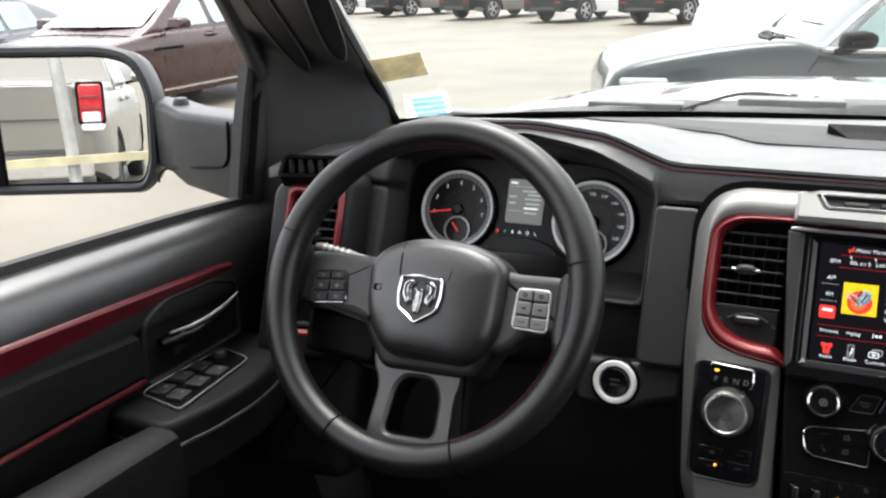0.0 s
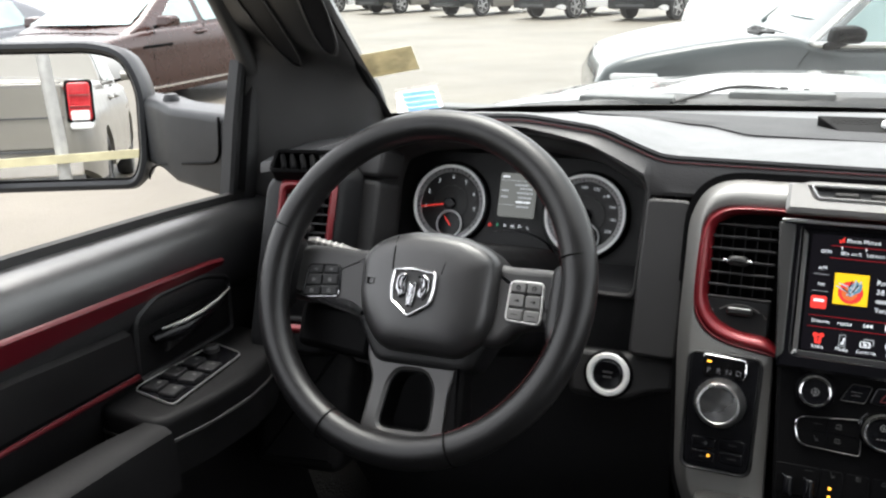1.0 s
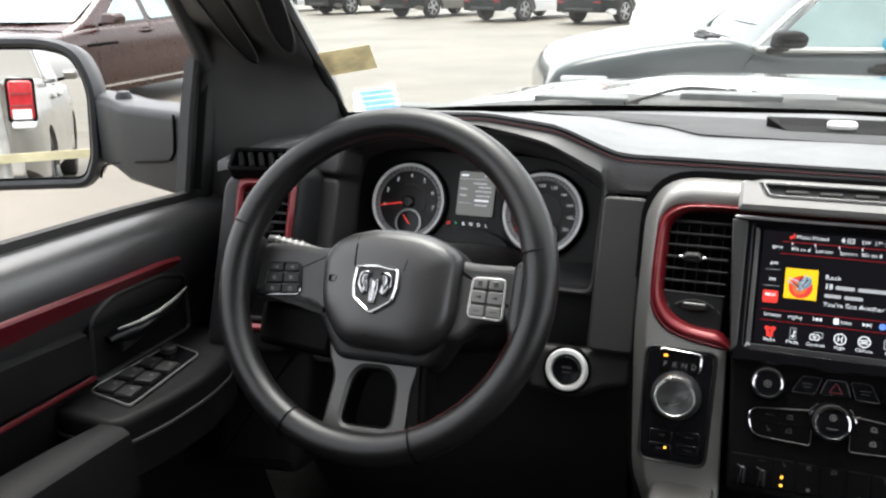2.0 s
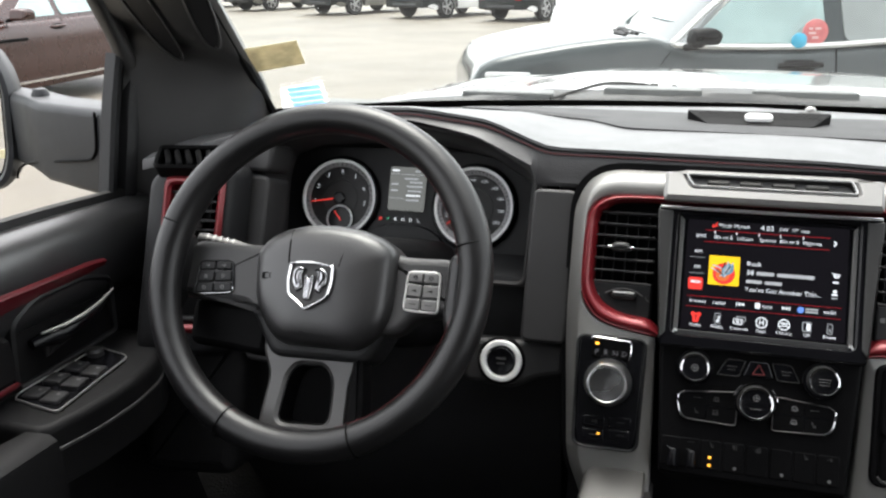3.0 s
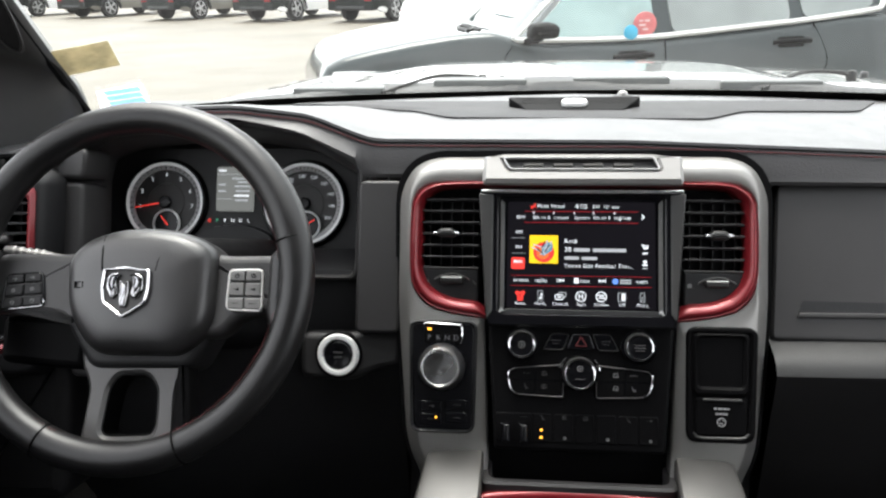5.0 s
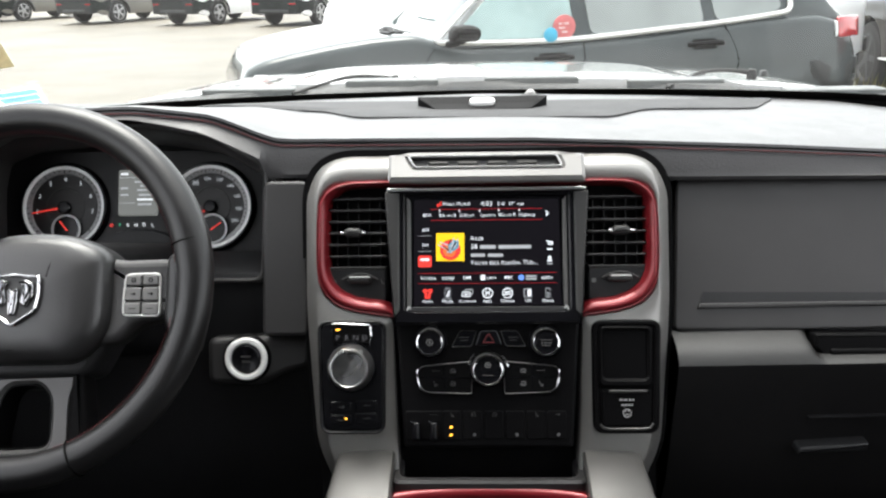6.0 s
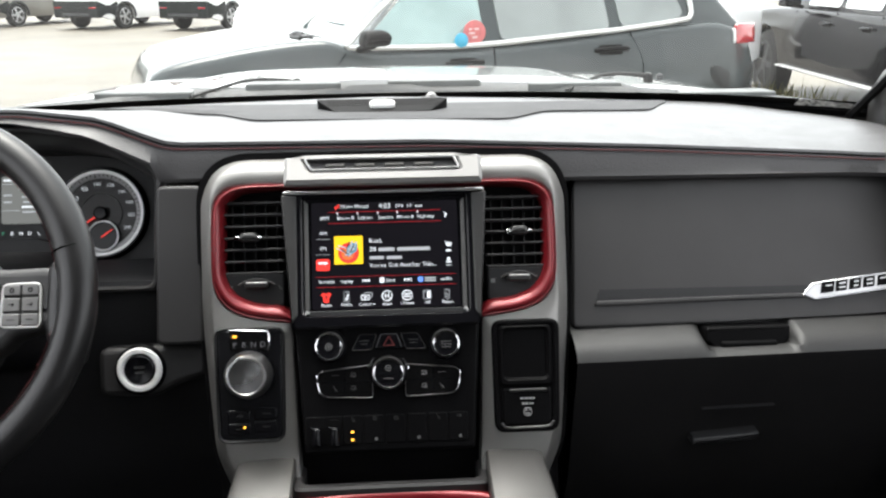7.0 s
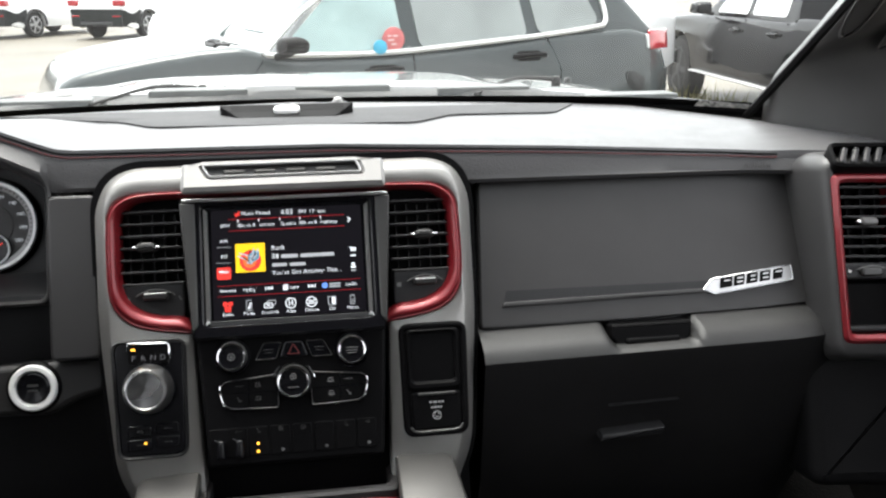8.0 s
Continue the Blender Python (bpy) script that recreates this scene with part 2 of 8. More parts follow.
def face(o, k=0.0, turn=0.0):
    """A leaning plane that faces the cabin: u to the right, v up along it, w out of it. k: how far it leans away for a metre of height."""
    v = Vector((0, k, 1)).normalized()
    w = Vector((0, -1, k)).normalized()
    m = Matrix(((1, v.x, w.x, 0), (0, v.y, w.y, 0), (0, v.z, w.z, 0), (0, 0, 0, 1)))
    return Matrix.Translation(o) @ pose(0, 0, 0, 0, 0, turn) @ m


def rounded(w, h, r, cx=0.0, cy=0.0, n=5):
    """A rounded rectangle, counter-clockwise."""
    r = min(r, w / 2 - 1e-5, h / 2 - 1e-5)
    pts = []
    for sx, sy, a0 in ((1, 1, 0), (-1, 1, 90), (-1, -1, 180), (1, -1, 270)):
        for i in range(n + 1):
            a = radians(a0 + 90 * i / n)
            pts.append((cx + sx * (w / 2 - r) + r * math.cos(a), cy + sy * (h / 2 - r) + r * math.sin(a)))
    return pts


def round_off(poly, r=0.01, n=4):
    """The polygon with its corners rounded."""
    out, k = [], len(poly)
    for i in range(k):
        p, a, b = Vector(poly[i]), Vector(poly[i - 1]), Vector(poly[(i + 1) % k])
        ra = min(r[i] if isinstance(r, list) else r, (a - p).length * 0.47, (b - p).length * 0.47)
        s, e = p + (a - p).normalized() * ra, p + (b - p).normalized() * ra
        for j in range(n + 1):
            t = j / n
            q = s * (1 - t) ** 2 + p * 2 * t * (1 - t) + e * t * t
            out.append((q.x, q.y))
    return out


def grown(poly, d):
    """The polygon moved outwards by d."""
    k, out = len(poly), []
    area = sum(poly[i - 1][0] * poly[i][1] - poly[i][0] * poly[i - 1][1] for i in range(k))
    s = 1 if area > 0 else -1
    for i in range(k):
        p, a, b = Vector(poly[i]), Vector(poly[i - 1]), Vector(poly[(i + 1) % k])
        e1, e2 = (p - a), (b - p)
        if e1.length < 1e-7:
            e1 = e2
        if e2.length < 1e-7:
            e2 = e1
        n1, n2 = Vector((e1.y, -e1.x)).normalized(), Vector((e2.y, -e2.x)).normalized()
        n = n1 + n2
        n = n / max(n.length_squared * 0.5, 0.5) if n.length > 1e-6 else n1
        out.append((p.x + s * d * n.x, p.y + s * d * n.y))
    return out


def loft(bm, loops, closed=True, cap=(False, False)):
    rows = [[bm.verts.new(p) for p in loop] for loop in loops]
    for a, b in zip(rows, rows[1:]):
        k = len(a)
        for i in range(k if closed else k - 1):
            j = (i + 1) % k
            bm.faces.new((a[i], a[j], b[j], b[i]))
    if cap[0]:
        bm.faces.new(rows[0])
    if cap[1]:
        bm.faces.new(rows[-1])
    return bm


def prism(m, poly, w0, w1, bev=0.0, seg=3, bm=None):
    """A slab with that outline on the plane m, from w0 to w1, its front edge rounded."""
    bm = bm or bmesh.new()
    loops = [[(x, y, w0) for x, y in poly]]
    if bev:
        for i in range(seg + 1):
            a = radians(90 * i / seg)
            loops.append([(x, y, w1 - bev + bev * math.sin(a)) for x, y in grown(poly, -bev * (1 - math.cos(a)))])
    else:
        loops.append([(x, y, w1) for x, y in poly])
    loft(bm, [[m @ Vector(p) for p in l] for l in loops], True, (True, True))
    if bev:
        bm.faces.ensure_lookup_table()
        for e in bm.faces[-1].edges:
            e.smooth = False
    return bm


def ring(m, poly, inner, w0, w1, bev=0.002, bm=None):
    """A frame between two outlines with the same number of points."""
    bm = bm or bmesh.new()
    loops = [[(x, y, w0) for x, y in poly], [(x, y, w1 - bev) for x, y in poly], [(x, y, w1) for x, y in grown(poly, -bev)],
             [(x, y, w1) for x, y in grown(inner, bev)], [(x, y, w1 - bev) for x, y in inner], [(x, y, w0) for x, y in inner]]
    loft(bm, [[m @ Vector(p) for p in l] for l in loops])
    return bm


def tube(path, radius, n=10, closed=False, flat=1.0, up=None, bm=None):
    """A round or oval rod along a path; radius: a number or one for each point."""
    bm = bm or bmesh.new()
    pts = [Vector(p) for p in path]
    k, loops = len(pts), []
    for i, p in enumerate(pts):
        a = pts[i - 1] if (closed or i) else pts[i]
        b = pts[(i + 1) % k] if (closed or i < k - 1) else pts[i]
        d = (b - a).normalized()
        side = d.cross(Vector(up) if up else (Vector((0, 0, 1)) if abs(d.z) < 0.95 else Vector((0, 1, 0)))).normalized()
        top = side.cross(d)
        r = radius[i] if isinstance(radius, (list, tuple)) else radius
        loops.append([p + side * r * math.cos(2 * math.pi * j / n) + top * r * flat * math.sin(2 * math.pi * j / n) for j in range(n)])
    if closed:
        loops.append(loops[0])
        loft(bm, loops)
        bmesh.ops.remove_doubles(bm, verts=bm.verts, dist=1e-6)
    else:
        loft(bm, loops, True, (True, True))
    return bm


def lathe(m, profile, n=32, bm=None, cap=(True, True)):
    """A turned body: (radius, w) pairs, from the back to the front."""
    bm = bm or bmesh.new()
    loops = [[m @ Vector((r * math.cos(2 * math.pi * j / n), r * math.sin(2 * math.pi * j / n), w)) for j in range(n)] for r, w in profile]
    return loft(bm, loops, True, cap)


def smooth_path(pts, n=8, closed=False):
    """A curve through the points."""
    P = [Vector(p) for p in pts]
    k, out = len(P), []
    for i in range(k if closed else k - 1):
        a, b, c, d = (P[(i + j) % k] if closed else P[min(max(i + j, 0), k - 1)] for j in (-1, 0, 1, 2))
        for j in range(n):
            t = j / n
            out.append(0.5 * (2 * b + (c - a) * t + (2 * a - 5 * b + 4 * c - d) * t * t + (3 * b - a - 3 * c + d) * t ** 3))
    if not closed:
        out.append(P[-1])
    return out


def box(m, x0, x1, y0, y1, w0, w1, bev=0.0, bm=None):
    return prism(m, [(x0, y0), (x1, y0), (x1, y1), (x0, y1)], w0, w1, bev, 2, bm)


def lerp_table(x, table):
    xs, ys = [r[0] for r in table], [r[1] for r in table]
    return float(np.interp(x, xs, ys))


def smooth_table(x, table, e=0.02):
    """Like lerp_table, with eased corners."""
    return sum(lerp_table(x + d, table) for d in (-2 * e, -e, 0, e, 2 * e)) / 5


def letters(m, body, size, mat, parent, name="writing", align="CENTER", depth=0.0003):
    cu = bpy.data.curves.new("lettering", "FONT")
    cu.body, cu.size, cu.align_x, cu.align_y, cu.extrude, cu.resolution_u, cu.offset = body, size, align, "CENTER", depth, 2, -size * 0.006
    ob = bpy.data.objects.new("lettering", cu)
    scene.collection.objects.link(ob)
    me = bpy.data.meshes.new_from_object(ob.evaluated_get(bpy.context.evaluated_depsgraph_get()))
    bpy.data.objects.remove(ob)
    bm = bmesh.new()
    bm.from_mesh(me)
    bpy.data.meshes.remove(me)
    bmesh.ops.transform(bm, matrix=m, verts=bm.verts)
    return part(name, bm, mat, parent)


def strokes(m, lines, thick, mat, parent, name="mark", h=0.0004):
    """A small line drawing: thin raised bars between pairs of points."""
    bm = bmesh.new()
    for x0, y0, x1, y1 in lines:
        d = Vector((x1 - x0, y1 - y0))
        n = Vector((-d.y, d.x)).normalized() * thick / 2
        prism(m, [(x0 - n.x, y0 - n.y), (x1 - n.x, y1 - n.y), (x1 + n.x, y1 + n.y), (x0 + n.x, y0 + n.y)], -0.0006, h, 0, 2, bm)
    return part(name, bm, mat, parent)


def ring_lines(r, n=10, cx=0.0, cy=0.0, a0=0, a1=360):
    """Short lines along an arc, for strokes()."""
    p = [(cx + r * math.cos(radians(a0 + (a1 - a0) * i / n)), cy + r * math.sin(radians(a0 + (a1 - a0) * i / n))) for i in range(n + 1)]
    return [(*a, *b) for a, b in zip(p, p[1:])]


ICONS = {
    "seat": [(-0.0022, 0.0028, -0.001, -0.0012), (-0.001, -0.0012, 0.002, -0.0012), (-0.001, -0.0026, 0.0024, -0.0026)],
    "fan": ring_lines(0.0024, 7) + [(-0.0012, 0, 0.0012, 0), (0, -0.0012, 0, 0.0012)],
    "screen": [(-0.003, -0.0018, 0.003, -0.0018), (-0.003, -0.0018, -0.002, 0.0022), (0.003, -0.0018, 0.002, 0.0022), (-0.002, 0.0022, 0.002, 0.0022), (-0.0008, -0.0028, -0.0008, 0.001), (0.0012, -0.0028, 0.0012, 0.001)],
    "arrow": [(-0.003, 0, 0.003, 0), (0.001, 0.0018, 0.003, 0), (0.001, -0.0018, 0.003, 0)],
    "word": [(-0.0042, 0, -0.0026, 0), (-0.0018, 0, 0.0002, 0), (0.001, 0, 0.0024, 0), (0.0031, 0, 0.0042, 0)],
    "people": ring_lines(0.0012, 6, -0.0012, 0.0016) + [(-0.0012, 0.0004, -0.0012, -0.0028), (-0.003, -0.0008, 0.0008, -0.0008), (0.0018, 0.0028, 0.0018, -0.0028)],
    "off": ring_lines(0.0024, 8, 0, 0, 120, 420) + [(0, 0.0008, 0, 0.003)],
}


def icon_mark(m, kind, mat, parent, size=1.0, thick=0.0006):
    return strokes(m, [tuple(size * v for v in line) for line in ICONS[kind]], thick, mat, parent)


def at(m, u, v, w=0.0, turn=0.0):
    return m @ pose(u, v, w, 0, 0, turn)


# ---- dashboard ----
dash = thing("dashboard", (0, 1.25, 0.6), "charcoal grained dashboard with a red-stitched top pad", "dashboard")
FRONT_Z = [(-0.8, 1.2585), (-0.68, 1.2905), (-0.62, 1.3115), (-0.54, 1.3295), (-0.43, 1.332), (-0.335, 1.3205), (-0.258, 1.289), (-0.2, 1.2885), (0.06, 1.2865), (0.34, 1.2745), (0.62, 1.2585), (0.66, 1.2610), (0.70, 1.2620), (0.8, 1.2560)]
FRONT_Y = [(-0.80, 1.118), (-0.70, 1.148), (-0.60, 1.183), (0.60, 1.183), (0.66, 1.168), (0.72, 1.133), (0.80, 1.098)]
BACK_Y = [(-0.80, 1.36), (-0.72, 1.44), (-0.56, 1.545), (-0.30, 1.60), (0.0, 1.615), (0.30, 1.60), (0.56, 1.545), (0.72, 1.44), (0.80, 1.36)]
BACK_Z = [(-0.80, 1.255), (-0.56, 1.27), (0.0, 1.278), (0.56, 1.268), (0.80, 1.25)]


def dash_top_z(x, v):
    zf, zb = smooth_table(x, FRONT_Z, 0.006), lerp_table(x, BACK_Z)
    return zb + (zf - zb) * (1 - v) ** 1.6 + 0.006 * math.sin(math.pi * v)


def dash_top(x, v):
    yf, yb = smooth_table(x, FRONT_Y), smooth_table(x, BACK_Y)
    return Vector((x, yf + (yb - yf) * v, dash_top_z(x, v)))


xs = [-0.80 + 1.6 * i / 80 for i in range(81)]
bm = bmesh.new()
rows = []
for x in xs:
    f = dash_top(x, 0)
    lip = [f + Vector((0, -0.006 + 0.012 * (1 - math.cos(radians(a))) * 0.5, -0.016 + 0.016 * math.sin(radians(a)))) for a in (0, 30, 60)]
    rows.append(lip + [dash_top(x, j / 14) for j in range(1, 15)])
loft(bm, rows, False)
top_pad = part("top_pad", bm, M_PAD, dash, "smooth charcoal vinyl top pad with sheen")
for k, off in enumerate((0.006, 0.010)):
    seam = [dash_top(-0.66 + 1.29 * i / 120, 0) + Vector((0, -0.0058, -0.006 - 0.004 * k)) for i in range(121)]
    bm = bmesh.new()
    if k == 0:
        tube(seam, 0.0012, 5, bm=bm)
        part("seam", bm, M_DEEP, top_pad)
    else:
        for i in range(0, 120):
            a, b = seam[i], seam[i + 1]
            for q in (0.05, 0.55):
                tube([a.lerp(b, q) + Vector((0, -0.001, 0)), a.lerp(b, q + 0.4) + Vector((0, -0.001, 0))], 0.0009, 4, bm=bm)
        part("stitching", bm, M_STITCH, top_pad, "red double stitching")

# the sunken panel by the windscreen and the speaker grille with the sensor
bm = bmesh.new()
edge = round_off([(-0.175, 1.316), (0.175, 1.316), (0.236, 1.392), (0.40, 1.412), (0.47, 1.545), (-0.47, 1.545), (-0.40, 1.412), (-0.236, 1.392)], 0.02)


def on_top(x, y, h=0.0):
    yf, yb = smooth_table(x, FRONT_Y), smooth_table(x, BACK_Y)
    v = min(max((y - yf) / (yb - yf), 0), 1)
    return Vector((x, y, dash_top_z(x, v) + h))


def sheet_on_top(poly, h, steps=8):
    """A thin slab that follows the top pad."""
    b = bmesh.new()
    cx, cy = sum(p[0] for p in poly) / len(poly), sum(p[1] for p in poly) / len(poly)
    loops = [[on_top(x, y, -0.004) for x, y in poly]]
    for i in range(steps):
        s = 1 - i / steps
        loops.append([on_top(cx + (x - cx) * s, cy + (y - cy) * s, h if i else h - 0.001) for x, y in poly])
    loft(b, loops, True, (False, True))
    return b


part("defrost_panel", sheet_on_top(edge, 0.0035), M_PANEL, dash, "matt grey panel below the windscreen")
near_z, far_z = on_top(0, 1.368).z + 0.003, on_top(0, 1.41).z + 0.017
SG = Matrix(((1, 0, 0, 0), (0, *Vector((0.042, -(far_z - near_z))).normalized(), 1.368), (0, *Vector((far_z - near_z, 0.042)).normalized(), near_z), (0, 0, 0, 1)))
trap = round_off([(-0.068, 0.0), (0.068, 0.0), (0.096, 0.043), (-0.098, 0.043)], 0.006)
grille = part("speaker_grille", prism(SG, trap, -0.02, 0.0, 0.0015), M_DEEP, dash, "black perforated speaker grille")
bm = bmesh.new()
for i in range(23):
    for j in range(4):
        u, v = -0.078 + 0.0070 * i + 0.0035 * (j % 2), 0.022 + 0.0055 * j
        if abs(u) < 0.068 + 0.6 * v:
            lathe(at(SG, u, v), [(0.0017, -0.001), (0.0017, 0.0005)], 6, bm)
tagged(part("perforation", bm, M_DEEP, grille), kind="stuff")
part("sensor", prism(at(SG, -0.001, 0.019), rounded(0.037, 0.017, 0.008), -0.002, 0.006, 0.003), M_MARK, grille, "white oval light sensor")
bump = thing("sun_sensor", (0.074, 1.47, 1.285), "small grey sensor dome on the dashboard", "sensor")
part("base", lathe(Matrix.Translation(on_top(0.074, 1.47, 0.003)), [(0.022, 0), (0.021, 0.005), (0.014, 0.009), (0.010, 0.010)], 20), M_SOFT, bump)
part("dome", lathe(Matrix.Translation(on_top(0.074, 1.47, 0.012)), [(0.008, 0), (0.0076, 0.004), (0.005, 0.007), (0.002, 0.008)], 20), M_SILVER, bump)

# the padded band below the seam, from the instruments to the passenger's side
bm = bmesh.new()
rows = []
LOW_EDGE = [(-0.72, 1.250), (-0.66, 1.262), (-0.62, 1.284), (-0.56, 1.307), (-0.50, 1.315), (-0.43, 1.317), (-0.387, 1.309), (-0.345, 1.299), (-0.308, 1.281), (-0.275, 1.264), (-0.270, 1.236), (-0.22, 1.2365), (-0.10, 1.230), (0.66, 1.225)]
band_xs = [-0.70 + 0.425 * i / 40 for i in range(41)] + [-0.270 + 0.93 * i / 60 for i in range(61)]
for x in band_xs:
    f = dash_top(x, 0)
    low = lerp_table(x, LOW_EDGE) + (0.003 if x > -0.272 else 0.0)
    if x < -0.272:
        drop = f.z - 0.014 - low
        rows.append([f + Vector((0, -0.005, -0.012)), Vector((x, f.y - 0.012, f.z - 0.014 - drop * 0.3)), Vector((x, f.y - 0.024, low + drop * 0.15)), Vector((x, f.y - 0.024, low)), Vector((x, f.y + 0.04, low - 0.010)), Vector((x, f.y + 0.14, low - 0.022)), Vector((x, f.y + 0.15, low - 0.14))])
        continue
    rows.append([f + Vector((0, -0.005, -0.012)), Vector((x, f.y - 0.010, f.z - 0.019)), Vector((x, f.y - 0.0145, (f.z - 0.022 + low) / 2)), Vector((x, f.y - 0.0180, low + 0.006)), Vector((x, f.y - 0.0165, low + 0.001)), Vector((x, f.y - 0.006, low)), Vector((x, f.y + 0.02, low - 0.002)), Vector((x, f.y + 0.15, low - 0.004)), Vector((x, f.y + 0.16, low - 0.12))])
loft(bm, rows, False)
band = part("padded_band", bm, M_BAND, dash, "charcoal padded band under the red stitching")
letters(at(face((0.602, 1.1660, 1.2396), 0.4), 0, 0, 0.0012), "AIRBAG", 0.011, M_SOFT, band, "raised_writing")

# instrument hood and binnacle
CH = face((-0.46, 1.163, 1.244), 0.37)
opening = round_off([(-0.186, -0.125), (0.183, -0.125), (0.186, 0.008), (0.118, 0.047), (0.04, 0.060), (-0.06, 0.060), (-0.14, 0.052), (-0.18, 0.036), (-0.188, 0.0)], 0.012, 4)
outer = [(x * 1.035, y + (0.010 if y > -0.06 else -0.006)) for x, y in opening]
bm = bmesh.new()
hood_rows = []
for w_, g in ((-0.02, 0.0), (-0.003, 0.0), (0.0, -0.003)):
    hood_rows.append([CH @ Vector((x, y, w_)) for x, y in grown(outer, g)])
for w_, g in ((0.0, 0.003), (-0.004, 0.0), (-0.085, -0.006)):
    hood_rows.append([CH @ Vector((x, y, w_)) for x, y in grown(opening, g)])
loft(bm, hood_rows)
part("instrument_hood", bm, M_SOFT, dash, "black hood round the instruments")
# driver's side fascia panels
DF = face((-0.25, 1.137, 1.2), 0.37)
part("fascia_panel", prism(DF, round_off([(-0.022, -0.145), (0.034, -0.145), (0.034, 0.0430), (-0.020, 0.0430)], 0.009), -0.05, 0.0, 0.004), M_SOFT, dash)
LF = face((-0.650, 1.125, 1.2), 0.3, -6)
part("fascia_panel", prism(LF, round_off([(-0.022, -0.16), (0.026, -0.16), (0.028, 0.042), (-0.022, 0.042)], 0.010), -0.05, 0.0, 0.005), M_SOFT, dash)
part("fascia_panel", prism(LF, round_off([(-0.022, 0.047), (0.028, 0.047), (0.032, 0.085), (-0.006, 0.088), (-0.022, 0.075)], 0.010), -0.05, 0.001, 0.005), M_SOFT, dash)
# below the instruments
bm = bmesh.new()
rows = []
for i in range(13):
    x = -0.70 + 0.48 * i / 12
    rows.append([(x, 1.20, 1.135), (x, 1.135, 1.128), (x, 1.128, 1.115), (x, 1.125, 1.06), (x, 1.115, 1.00), (x, 1.11, 0.93), (x, 1.14, 0.80), (x, 1.22, 0.66)])
loft(bm, rows, False)
part("knee_panel", bm, M_PLASTIC, dash, "black lower panel below the steering column")
bm = prism(face((-0.56, 1.083, 1.05), 0.2), round_off([(-0.080, -0.05), (0.055, -0.05), (0.055, 0.045), (-0.080, 0.045)], 0.012), -0.02, 0.012, 0.006)
part("trim_cover", bm, M_SOFT, dash, "charcoal cover panel")
# start button on its pod
SB = face((-0.3, 1.094, 1.033), 0.3)
pod = part("button_pod", prism(SB, round_off([(-0.045, -0.034), (0.022, -0.036), (0.052, -0.020), (0.085, -0.014), (0.085, 0.028), (-0.045, 0.024)], 0.012), -0.06, 0.0, 0.008), M_SOFT, dash, "charcoal pod that carries the start button")
start = thing("start_button", SB @ Vector((0.005, -0.002, 0)), "round black start button in a chrome ring", "button")
SBC = at(SB, 0.005, -0.002)
part("collar", lathe(SBC, [(0.030, -0.01), (0.030, 0.002), (0.028, 0.004), (0.0265, 0.004)], 40), M_DEEP, start)
part("chrome_ring", lathe(SBC, [(0.0265, 0.0), (0.0265, 0.006), (0.0245, 0.0085), (0.0205, 0.0085), (0.0185, 0.005), (0.0185, 0.0)], 48), M_MARK, start, "bright satin ring")
part("cap", lathe(SBC, [(0.018, 0.0), (0.018, 0.006), (0.016, 0.0075), (0.009, 0.0065), (0.001, 0.006)], 40), M_GLOSS, start)
for v, wd in ((0.003, 0.012), (-0.003, 0.010)):
    part("print", box(SBC, -wd / 2, wd / 2, v - 0.0012, v + 0.0012, 0.006, 0.0072), M_GREYMARK, start)


# ---- instruments ----
cluster = thing("instrument_cluster", (-0.46, 1.25, 1.19), "lit instrument cluster with two round dials and a small screen", "instruments")
G = face((-0.47, 1.25, 1.19), 0.4)
part("backplate", prism(G, [(-0.215, -0.11), (0.215, -0.11), (0.215, 0.07), (-0.215, 0.07)], -0.02, -0.006), M_PLASTIC, cluster)


